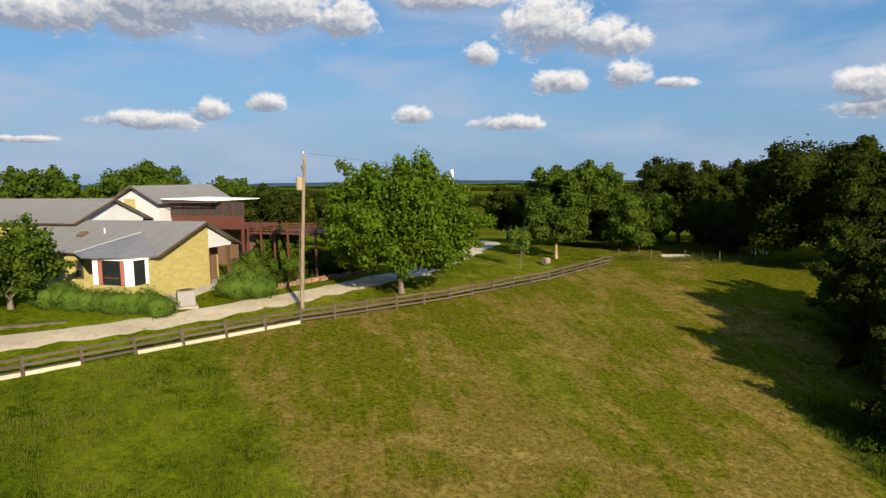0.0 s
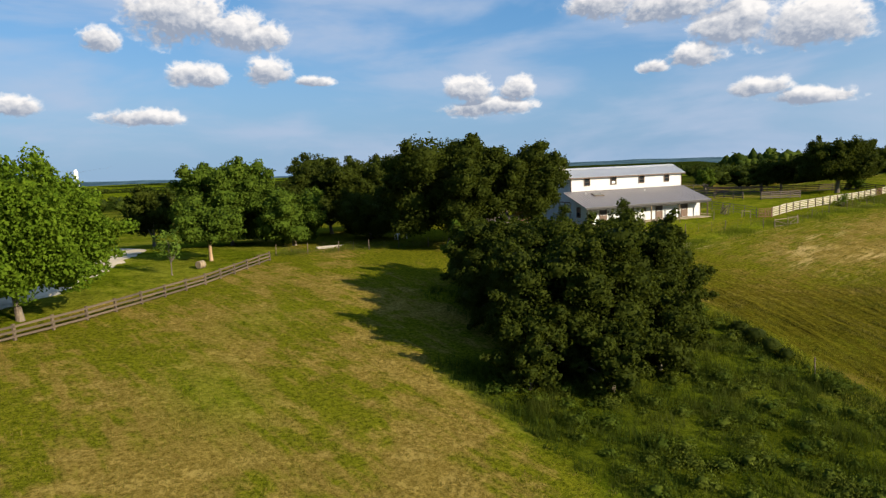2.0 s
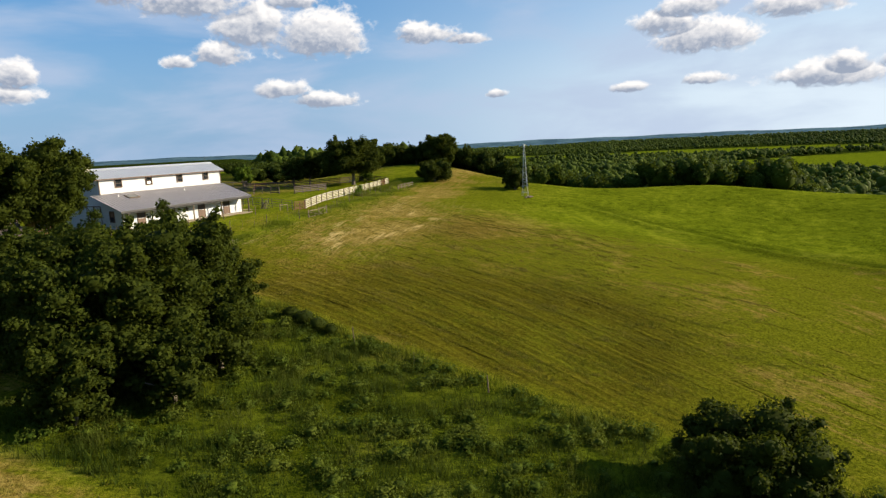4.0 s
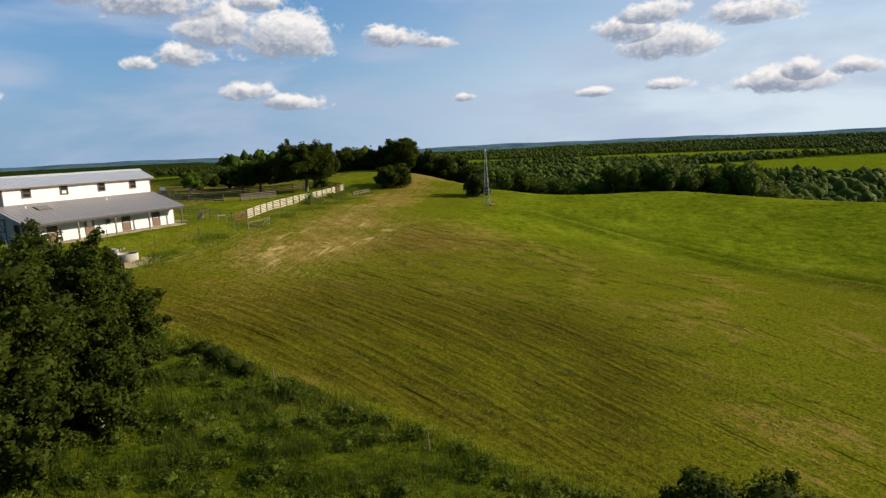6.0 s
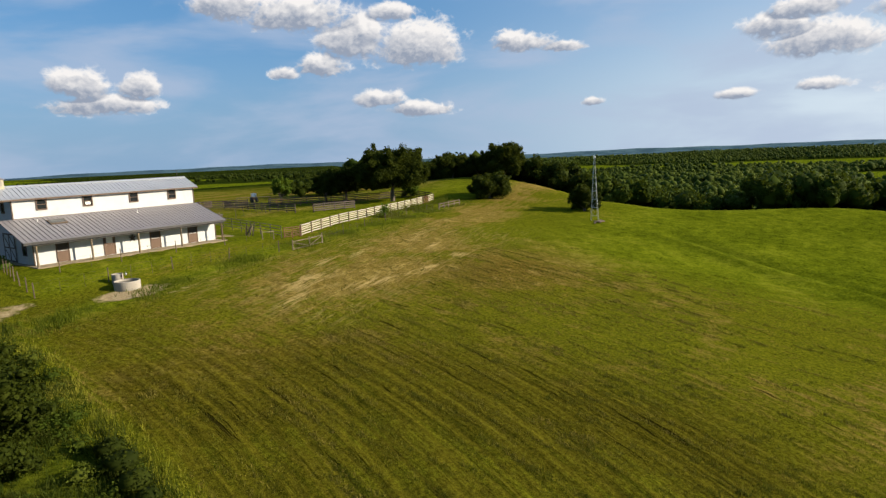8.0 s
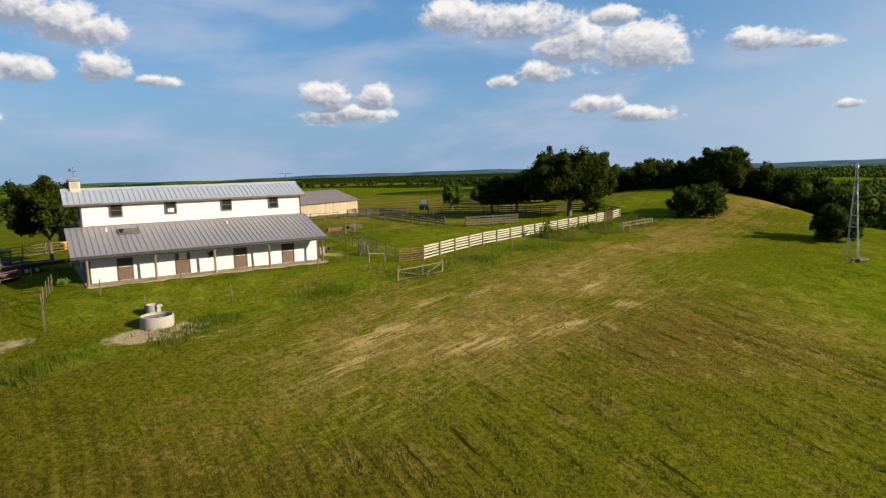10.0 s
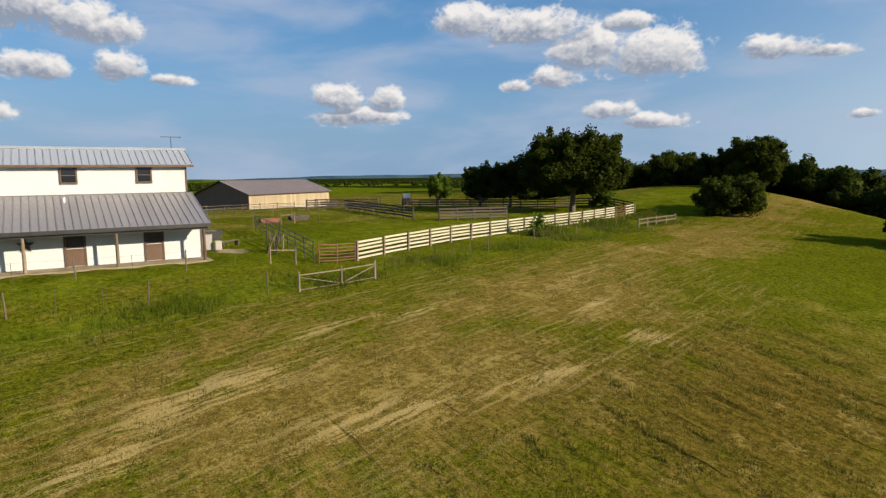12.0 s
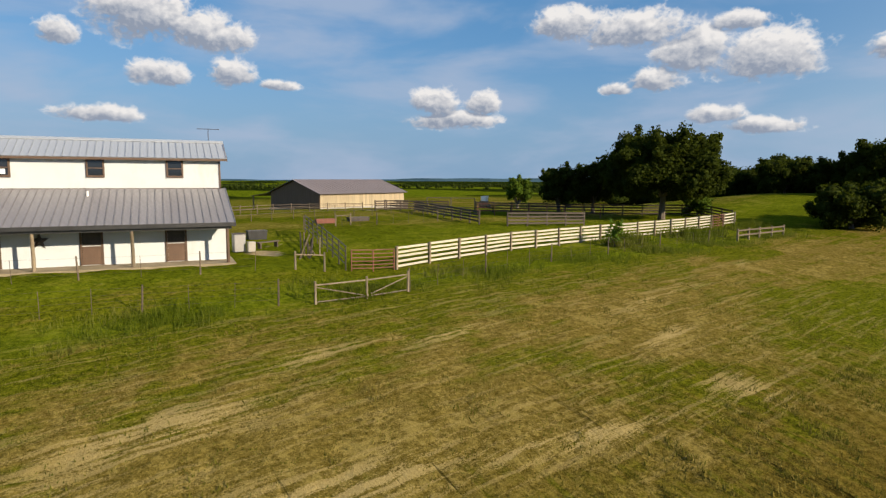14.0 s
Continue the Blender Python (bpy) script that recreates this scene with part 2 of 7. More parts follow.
    # furrows left by the mower, long and narrow
    cut = math_node(t, "MULTIPLY", map_range(t, cuts, 0.63, 0.69), math_node(t, "MULTIPLY", mask("mower"), map_range(t, patch, 0.40, 0.55)))
    mown = mix_color(t, math_node(t, "MULTIPLY", cut, 0.85), mown, (0.015, 0.0129, 0.0027))
    mown = mix_color(t, map_range(t, ribs, 0.2, 0.8, 0.0, 0.30), mown, (0.0204, 0.019, 0.0027))
    lush_c = mix_color(t, map_range(t, weigh((mid, 0.35), (patch, 0.25), (tuft, 0.6)), 0.47, 0.72), (0.019, 0.037, 0.0012), (0.136, 0.168, 0.008))
    col = mix_color(t, mask("lush"), mown, lush_c)
    thin = noise_node(t, rows_at(t, 5, 4.5, 0.28), 1.0, 4, 0.6, 0.3)
    hay = math_node(t, "MULTIPLY", map_range(t, weigh((thin, 1.0), (mask("hay"), 0.16), (blade, 0.5)), 0.77, 0.91), mask("hay_zone"))
    col = mix_color(t, hay, col, mix_color(t, blade, (0.2448, 0.1768, 0.0578), (0.408, 0.3196, 0.136)))
    bare = map_range(t, weigh((mask("bare"), 1.0), (mid, 0.9)), 0.81, 1.05)
    col = mix_color(t, bare, col, mix_color(t, map_range(t, fine, 0.3, 0.7), (0.2448, 0.1836, 0.0952), (0.3672, 0.2992, 0.1836)))
    # woods floor in the crowns' dark green, draw floor darkened for its shade
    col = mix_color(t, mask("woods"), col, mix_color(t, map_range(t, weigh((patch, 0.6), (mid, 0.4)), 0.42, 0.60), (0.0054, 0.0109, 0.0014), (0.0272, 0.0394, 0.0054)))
    t.links.new(col, p.inputs["Base Color"])
    p.inputs["Roughness"].default_value = 0.9
    p.inputs["Specular IOR Level"].default_value = 0.0
    height = weigh((tuft, 0.7), (rows, 0.5), (cut, -0.6), (ribs, -0.25))
    bump(t, p, height, 0.9, 0.22)
    return m


def seam_metal(name, a, b, rough, metal=0.55):
    m, t, p = new_mat(name)
    v = coords(t, (1, 0.25, 1))
    streak = noise_node(t, v, 1.1, 6, 0.65)
    info = t.nodes.new("ShaderNodeObjectInfo")
    fac = math_node(t, "ADD", math_node(t, "MULTIPLY", streak, 0.75), math_node(t, "MULTIPLY", info.outputs["Random"], 0.08))
    t.links.new(mix_color(t, map_range(t, fac, 0.3, 0.85), a, b), p.inputs["Base Color"])
    p.inputs["Metallic"].default_value = metal
    t.links.new(map_range(t, noise_node(t, v, 6, 4), 0.3, 0.7, rough - 0.08, rough + 0.1), p.inputs["Roughness"])
    return m


PASTURE = ground_material()
GRASS_TALL = leaf_material("tall_grass", (0.0441, 0.0654, 0.0038), (0.095, 0.114, 0.0114), (0.1216, 0.1201, 0.0228), 0.3, 0.25)
# dark green, taken darker still for the shade lying in the draw
GRASS_DRAW_SHADE = leaf_material("draw_grass_shade", (0.0122, 0.0244, 0.0022), (0.0322, 0.0478, 0.0055), (0.0473, 0.0556, 0.0089), 0.2, 0.25)
GRASS_FRINGE = leaf_material("fringe_grass", (0.095, 0.120, 0.006), (0.185, 0.190, 0.014), (0.21, 0.20, 0.03), 0.3, 0.3)
GRASS_DRY = leaf_material("cut_grass", (0.0608, 0.0646, 0.0068), (0.1254, 0.1102, 0.0167), (0.1672, 0.1254, 0.0319), 0.2, 0.12)
LEAF_PECAN = leaf_material("pecan_leaves", (0.0532, 0.1026, 0.0061), (0.114, 0.1786, 0.0137), (0.0798, 0.1368, 0.0091), 0.42)
LEAF_OAK = leaf_material("oak_leaves", (0.0125, 0.0195, 0.0025), (0.034, 0.045, 0.005), (0.024, 0.034, 0.004), 0.18)
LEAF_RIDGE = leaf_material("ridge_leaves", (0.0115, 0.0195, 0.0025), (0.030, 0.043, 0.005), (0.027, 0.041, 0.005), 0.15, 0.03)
LEAF_MID = leaf_material("elm_leaves", (0.035, 0.0654, 0.0061), (0.0722, 0.1102, 0.0122), (0.0502, 0.0851, 0.0091), 0.3)
LEAF_WEED = leaf_material("weed_leaves", (0.020, 0.038, 0.004), (0.052, 0.076, 0.008), (0.075, 0.092, 0.012), 0.25, 0.3)
LEAF_SHRUB = leaf_material("shrub_leaves", (0.057, 0.1064, 0.0122), (0.1064, 0.1596, 0.0258), (0.076, 0.1292, 0.0167), 0.3, 1.2)
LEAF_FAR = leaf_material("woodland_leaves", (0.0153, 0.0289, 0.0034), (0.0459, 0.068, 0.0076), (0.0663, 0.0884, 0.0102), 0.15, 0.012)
BARK = surface("bark", (0.055, 0.042, 0.030), (0.17, 0.14, 0.105), 0.9, fine=14, coarse=3, stretch=(1, 1, 0.2), relief=0.8)
PALE_BARK = surface("pale_bark", (0.22, 0.14, 0.08), (0.36, 0.25, 0.15), 0.85, fine=14, coarse=3, stretch=(1, 1, 0.2), relief=0.5)
WHITE_WALL = surface("white_plaster", (0.425, 0.455, 0.475), (0.475, 0.505, 0.525), 0.75, fine=18, coarse=0.5, relief=0.12, stain=(0.40, 0.41, 0.38))
BROWN_TRIM = surface("brown_paint", (0.060, 0.034, 0.020), (0.095, 0.056, 0.034), 0.6, fine=25, coarse=2, relief=0.15)
DOOR_BROWN = surface("door_brown", (0.075, 0.042, 0.025), (0.11, 0.065, 0.040), 0.62, fine=22, coarse=1.5, stretch=(3, 3, 0.4), relief=0.25)
ROOF_PALE = seam_metal("galvanised_roof", (0.336, 0.36, 0.4), (0.432, 0.456, 0.488), 0.42, 0.25)
ROOF_GREY = seam_metal("weathered_roof", (0.216, 0.204, 0.212), (0.32, 0.304, 0.312), 0.45, 0.25)
ROOF_HOUSE = seam_metal("house_roof", (0.208, 0.204, 0.2), (0.32, 0.312, 0.296), 0.5, 0.25)
SLAB = surface("dusty_slab", (0.168, 0.132, 0.076), (0.272, 0.224, 0.144), 0.9, fine=12, coarse=0.8, relief=0.3, stain=(0.104, 0.088, 0.04))
CONCRETE = surface("concrete", (0.2371, 0.2184, 0.1872), (0.3245, 0.3058, 0.2683), 0.85, fine=25, coarse=1.2, relief=0.25, stain=(0.1685, 0.1498, 0.1248))
GALV = surface("galvanised_steel", (0.4, 0.408, 0.408), (0.528, 0.528, 0.512), 0.45, 0.4, fine=12, coarse=2, relief=0.1)
DARK_STEEL = surface("dark_steel", (0.030, 0.026, 0.024), (0.065, 0.052, 0.045), 0.6, 0.2, fine=15, coarse=2, relief=0.2)
RUST_RED = surface("red_oxide_pipe", (0.115, 0.036, 0.022), (0.18, 0.062, 0.038), 0.65, fine=15, coarse=2, relief=0.2)
POST_WOOD = surface("weathered_post", (0.096, 0.0704, 0.044), (0.224, 0.18, 0.12), 0.85, fine=20, coarse=2, stretch=(4, 4, 0.4), relief=0.5, per_object=0.5)
DARK_BOARD = surface("dark_board", (0.024, 0.0176, 0.0128), (0.068, 0.0496, 0.036), 0.8, fine=20, coarse=1.2, stretch=(0.4, 4, 4), relief=0.4, per_object=0.5)
GREY_BOARD = surface("grey_board", (0.0496, 0.036, 0.024), (0.124, 0.092, 0.0624), 0.85, fine=20, coarse=1.2, stretch=(0.4, 4, 4), relief=0.4, per_object=0.5)
FENCE_BOARD = surface("weathered_fence_board", (0.036, 0.026, 0.016), (0.105, 0.080, 0.053), 0.88, fine=20, coarse=1.2, stretch=(0.4, 4, 4), relief=0.4, per_object=0.5)
WHITE_BOARD = surface("white_board", (0.344, 0.316, 0.236), (0.432, 0.4, 0.312), 0.75, fine=18, coarse=1.0, stretch=(0.4, 4, 4), relief=0.3, per_object=0.16, stain=(0.368, 0.32, 0.232))
CALICHE = surface("caliche_gravel", (0.32, 0.264, 0.176), (0.496, 0.432, 0.32), 0.92, fine=6, coarse=0.35, relief=0.4, stain=(0.224, 0.176, 0.104))
RED_STAIN = surface("red_brown_stain", (0.068, 0.0208, 0.0128), (0.112, 0.0368, 0.0224), 0.7, fine=20, coarse=1.5, stretch=(0.5, 3, 3), relief=0.3)
PINE_BOARD = surface("raw_pine_boards", (0.248, 0.196, 0.12), (0.352, 0.292, 0.196), 0.8, fine=14, coarse=1.0, stretch=(4, 4, 0.3), relief=0.3, per_object=0.35)
DARK_TIN = surface("dark_tin", (0.115, 0.066, 0.038), (0.165, 0.100, 0.062), 0.6, 0.1, fine=12, coarse=1, stretch=(6, 6, 0.3), relief=0.3)
ROOF_MAUVE = seam_metal("mauve_roof", (0.184, 0.152, 0.148), (0.256, 0.216, 0.212), 0.5, 0.2)
BLACK_PLASTIC = surface("black_plastic", (0.012, 0.012, 0.013), (0.03, 0.03, 0.032), 0.5, fine=20, coarse=2, relief=0.1)
WHITE_PAINT = surface("white_paint", (0.70, 0.70, 0.68), (0.80, 0.80, 0.78), 0.6, fine=20, coarse=2, relief=0.08)
YELLOW_PAINT = surface("yellow_paint", (0.62, 0.30, 0.02), (0.74, 0.40, 0.04), 0.55, fine=15, coarse=2, relief=0.1)
STONE = surface("field_stone", (0.13, 0.078, 0.042), (0.27, 0.18, 0.11), 0.9, fine=10, coarse=2, relief=0.5, per_object=0.5)
DRAPE = surface("red_drape", (0.25, 0.07, 0.05), (0.36, 0.13, 0.09), 0.9, fine=12, coarse=3, stretch=(6, 6, 0.3), relief=0.3)
DEADWOOD = surface("bleached_deadwood", (0.22, 0.19, 0.16), (0.34, 0.30, 0.26), 0.9, fine=20, coarse=3, relief=0.3)
GLASS, _t, _p = new_mat("window_glass")
_p.inputs["Base Color"].default_value = (0.015, 0.018, 0.022, 1)
_p.inputs["Roughness"].default_value = 0.06
_p.inputs["Specular IOR Level"].default_value = 0.8


# ---- building helpers ----
def part(name, bm, material, parent=None, label="", m=None):
    """Links a bmesh as one mesh object under a thing or a part."""
    me = bpy.data.meshes.new(name)
    bm.to_mesh(me)
    bm.free()
    me.materials.append(material)
    ob = new(name, me)
    if parent is not None:
        ob.parent = parent
    if m is not None:
        ob.matrix_basis = m
    if label:
        tagged(ob, label)
    return ob


def again(name, ob, m, parent):
    """The same mesh once more, as a part of its own."""
    o = new(name, ob.data)
    o.parent, o.matrix_basis = parent, m
    return o


def thing(name, m, label, category, group="", kind=""):
    ob = new(name)
    ob.empty_display_size = 0.3
    ob.matrix_basis = m
    return tagged(ob, label, category, group, kind)


def box(bm, x0, x1, y0, y1, z0, z1, m=None, bevel=0.0):
    """A block between two corners, its edges rounded if asked."""
    made = bmesh.ops.create_cube(bm, size=1.0)["verts"]
    t = Matrix.Translation(((x0 + x1) / 2, (y0 + y1) / 2, (z0 + z1) / 2)) @ Matrix.Diagonal((x1 - x0, y1 - y0, z1 - z0, 1))
    bmesh.ops.transform(bm, matrix=t, verts=made)
    if bevel:
        edges = list({e for v in made for e in v.link_edges})
        made = bmesh.ops.bevel(bm, geom=edges, offset=bevel, segments=1, affect="EDGES")["verts"]
        made = [v for v in made if v.is_valid]
    if m is not None:
        bmesh.ops.transform(bm, matrix=m, verts=[v for v in made])
    return bm


def block(x0, x1, y0, y1, z0, z1, bevel=0.0):
    return box(bmesh.new(), x0, x1, y0, y1, z0, z1, None, bevel)


def tube(bm, points, radii, sides=7):
    """A tapering round bar along some points."""
    rings = []
    for i, p in enumerate(points):
        p = Vector(p)
        a, b = Vector(points[max(i - 1, 0)]), Vector(points[min(i + 1, len(points) - 1)])
        d = (b - a).normalized()
        s = d.cross(Vector((0, 0, 1)) if abs(d.z) < 0.9 else Vector((1, 0, 0))).normalized()
        u = s.cross(d)
        r = radii[i] if isinstance(radii, (list, tuple)) else radii
        rings.append([bm.verts.new(p + (s * math.cos(k * math.tau / sides) + u * math.sin(k * math.tau / sides)) * r) for k in range(sides)])
    for a, b in zip(rings, rings[1:]):
        for k in range(sides):
            bm.faces.new((a[k], a[(k + 1) % sides], b[(k + 1) % sides], b[k]))
    bm.faces.new(rings[0][::-1])
    bm.faces.new(rings[-1])
    return bm


def prism(bm, outline, y0, y1, axis="y"):
    """An outline of (a, z) pairs drawn out between y0 and y1, along y or along x."""
    def at(a, z, y):
        return (a, y, z) if axis == "y" else (y, a, z)
    front = [bm.verts.new(at(a, z, y0)) for a, z in outline]
    rear = [bm.verts.new(at(a, z, y1)) for a, z in outline]
    n = len(outline)
    faces = [bm.faces.new(front), bm.faces.new(rear[::-1])]
    for k in range(n):
        faces.append(bm.faces.new((front[(k + 1) % n], front[k], rear[k], rear[(k + 1) % n])))
    bmesh.ops.recalc_face_normals(bm, faces=bm.faces[:])
    return bm


def from_arrays(name, verts, faces, material, parent=None, label="", quads=True):
    me = bpy.data.meshes.new(name)
    n = 4 if quads else 3
    me.vertices.add(len(verts))
    me.vertices.foreach_set("co", np.asarray(verts, np.float32).ravel())
    me.loops.add(len(faces) * n)
    me.loops.foreach_set("vertex_index", np.asarray(faces, np.int32).ravel())
    me.polygons.add(len(faces))
    me.polygons.foreach_set("loop_start", np.arange(0, len(faces) * n, n, dtype=np.int32))
    me.update(calc_edges=True)
    me.materials.append(material)
    ob = new(name, me)
    if parent is not None:
        ob.parent = parent
    if label:
        tagged(ob, label)
    return ob

# ---- the ground: one sheet out to the horizon ----
RISE = np.array([[1.5, -3.5, -3.8, -3.2, -6.2, 2.3], [2.2, -1.7, 1.3, 3.3, -2.8, 1.2], [2.7, -2.9, -2.5, 1.6, 0.9, 3.5],
                 [3.6, 2.8, 2.8, 1.3, -1.8, -0.6], [-1.0, -1.1, -1.0, 0.7, 3.1, 0.5]])


def smooth(a, b, v):
    k = np.clip((np.asarray(v, float) - a) / (b - a), 0, 1)
    return k * k * (3 - 2 * k)


def brow(x, y):
    """Metres past the brow of the eastern slope, where the valley side begins."""
    return 0.93 * x - 0.37 * y - 0.9 * np.maximum(y - 30, 0) - 130 - 28 * smooth(20, -25, y)


def ground_z(x, y):
    """The height of the land: broad swells near the farm, a wide wooded valley to the east."""
    x, y = np.asarray(x, float), np.asarray(y, float)
    z = np.full(np.broadcast(x, y).shape, -5.0)
    for j in range(5):
        for i in range(6):
            cx, cy = -30 + 40 * i, -30 + 35 * j
            z = z + RISE[j, i] * np.exp(-((x - cx) ** 2 + (y - cy) ** 2) / (2 * 42.0 ** 2))
    r = np.hypot(x - 60, y - 25)
    z = z - 55 * smooth(0, 170, brow(x, y)) * smooth(-200, 60, x)
    z = z - 6 * smooth(200, 520, y)
    z = z + 4.2 * np.exp(-((x - 192) / 32) ** 2 - ((y - 74) / 24) ** 2)          # the pasture's far shoulder
    z = z - 40 * smooth(700, 3800, r) * (1 - smooth(0, 170, brow(x, y))) + 26 * smooth(2300, 4200, r)
    bu, bv = 0.9796 * (x - 63.33) - 0.2011 * (y - 66.95), 0.2011 * (x - 63.33) + 0.9796 * (y - 66.95)
    off = np.hypot(np.maximum(np.abs(bu - 11.2) - 11, 0), np.maximum(np.abs(bv - 2) - 8, 0))
    pad = 1 - smooth(0.5, 9, off)          # the level yard on which the barn stands
    return z * (1 - pad) - 1.03 * pad


def gz(x, y):
    return float(ground_z(x, y))


def draw_edge(y):
    """Where the unmown draw ends on its eastern side."""
    return 37.6 + 0.3 * (np.asarray(y, float) + 2.4)


def lush_mask(x, y):
    x, y = np.asarray(x, float), np.asarray(y, float)
    wob = 0.7 * np.sin(y * 0.9 + x * 0.2) + 0.5 * np.sin(x * 1.3)
    draw = smooth(20.0, 21.0, x + wob * 0.5) * (1 - smooth(-0.6, 0.6, x - draw_edge(y) + wob * 0.5)) * (1 - smooth(46, 52, y))
    corner = 1 - smooth(-0.5, 0.5, x - (-4.5 - 0.636 * (y - 23)) + wob * 0.4)
    yard = smooth(0.0, 1.5, y - (52.0 + 0.98 * x)) * (1 - smooth(24, 30, x)) * 0.75
    pens = smooth(52, 55, y) * smooth(55, 60, x) * (1 - smooth(170, 200, x)) * (0.6 - 0.3 * smooth(66, 80, y))
    hill = smooth(94, 116, x) * (1 - smooth(10, 44, y)) * 0.8
    weeds = np.exp(-((y - 49.5 - 0.05 * (x - 80)) / 1.8) ** 2) * smooth(50, 60, x) * (1 - smooth(140, 150, x)) * 0.8
    draw = draw * (1 - smooth(32, 36, y) * (1 - smooth(27, 33, x)))
    draw = draw * (0.75 + 0.25 * np.sin(x * 0.8) * np.sin(y * 0.6))
    mound = 0.7 * streak(x, y, 6.8, 35.5, 2.6, 5.0, 8) + 0.45 * streak(x, y, 12.5, 47, 5, 2.5, 40)
    return np.clip(np.maximum.reduce([draw, corner, yard, pens, hill, weeds, mound]), 0, 1)


def mower_rounds(x, y):
    """Metres across the curving rounds of the mower on the eastern field."""
    turn = 0.82 * np.clip(y, -60, 45) - 0.00825 * np.clip(y, -60, 45) ** 2
    return x - turn * (1 - smooth(56, 104, x))


def streak(x, y, cx, cy, along, across, turn):
    c, s = math.cos(radians(turn)), math.sin(radians(turn))
    a, b = (x - cx) * c + (y - cy) * s, -(x - cx) * s + (y - cy) * c
    return np.exp(-(a / along) ** 2 - (b / across) ** 2)


def bare_mask(x, y):
    x, y = np.asarray(x, float), np.asarray(y, float)
    m = np.zeros(np.broadcast(x, y).shape)
    for cx, cy, al, ac, tu, k in ((63.7, 49.2, 3.6, 1.7, -12, 1.1), (54, 53, 5, 2.2, 10, 0.6), (48, 57, 6, 2.0, -10, 0.6), (66, 46.3, 3.0, 0.5, 5, 0.55), (86.8, 61.5, 1.6, 2.2, 10, 0.75), (118, 101, 8, 1.5, 8, 0.6), (74, 58.6, 12, 0.5, -11, 0.42), (76, 55.0, 13, 0.4, -13, 0.42), (72, 61.2, 11, 0.55, -11.6, 0.5), (56, 62, 5, 1.2, 8, 0.5), (90, 66, 6, 0.6, 30, 0.5), (100, 68.5, 9, 0.35, 12, 0.5), (103, 88, 12, 0.6, 10, 0.4)):
        m = np.maximum(m, k * streak(x, y, cx, cy, al, ac, tu))
    return m


def hay_mask(x, y):
    """Pale swaths of dropped hay along the lane."""
    x, y = np.asarray(x, float), np.asarray(y, float)
    m = np.zeros(np.broadcast(x, y).shape)
    for cx, cy, al, ac, tu, k in ((86.5, 31.6, 3.6, 0.6, -10, 1.0), (75.3, 38.7, 3.2, 1.3, 5, 1.0), (79.0, 33.2, 3.2, 0.9, -8, 0.9), (98, 36.2, 3.0, 0.5, 14, 0.9), (70, 36.2, 3.2, 0.8, 10, 0.7),
                                  (88, 41.2, 2.4, 0.4, 6, 0.9), (82, 41.8, 2.4, 0.4, 8, 0.8), (95.5, 31, 1.5, 1.2, -60, 0.7), (104, 41, 5, 0.5, 12, 0.7), (118, 44, 6, 0.5, 10, 0.7)):
        m = np.maximum(m, k * streak(x, y, cx, cy, al, ac, tu))
    return m


def dry_mask(x, y):
    x, y = np.asarray(x, float), np.asarray(y, float)
    west = smooth(-14, -6, x + 0.5 * (y - 25)) * (1 - smooth(19, 22, x) * (1 - smooth(34, 38, y))) * (1 - smooth(26, 32, x)) * np.clip(0.56 + 0.50 * np.sin(x * 0.33 + 1.0 + 0.8 * np.sin(y * 0.15)) * np.sin(y * 0.24 + 0.6 * np.sin(x * 0.3)), 0, 1)
    east = np.exp(-((x - 79) / 19) ** 2 - ((y - 36.5) / 9) ** 2) * 1.0
    lane = np.exp(-((y - 38 - 0.12 * (x - 90)) / 6) ** 2) * smooth(50, 66, x) * 0.8
    east = np.maximum(east, np.exp(-((x - 96) / 17) ** 2 - ((y - 25) / 9) ** 2) * 0.95)
    north = smooth(60, 78, y) * smooth(84, 92, x) * (0.45 + 0.5 * np.sin(y * 0.35 + 0.6 * np.sin(x * 0.12)))
    return np.clip(np.maximum.reduce([west, east, lane, north]), 0, 1)


def wooded(x, y):
    """1 in woodland, 0 on the open fields of the valley and the plain."""
    x, y = np.asarray(x, float), np.asarray(y, float)
    far_az, far_r = np.degrees(np.arctan2(x - 16, y)), np.hypot(x - 16, y)
    wedge = smooth(96.8, 99.0, far_az) * (far_az < 128) * (far_r > 1190 - 16 * (far_az - 97)) * (far_r < 1500 + 28 * (far_az - 97))
    fields = np.maximum.reduce([wedge, streak(x, y, 950, 320, 200, 70, 60), streak(x, y, 1700, 250, 320, 120, 80), streak(x, y, 2300, -300, 500, 300, 80), streak(x, y, 2600, 700, 600, 250, 60)])
    plain = smooth(190, 260, y) * (1 - smooth(300, 520, x - 0.5 * y)) * (np.sin(x * 0.011 + 0.6) * np.sin(y * 0.0085 + 0.5) + 0.3 * np.sin(x * 0.031) > 0.05)
    return np.where((fields > 0.4) | (plain > 0.4), 0.0, 1.0)


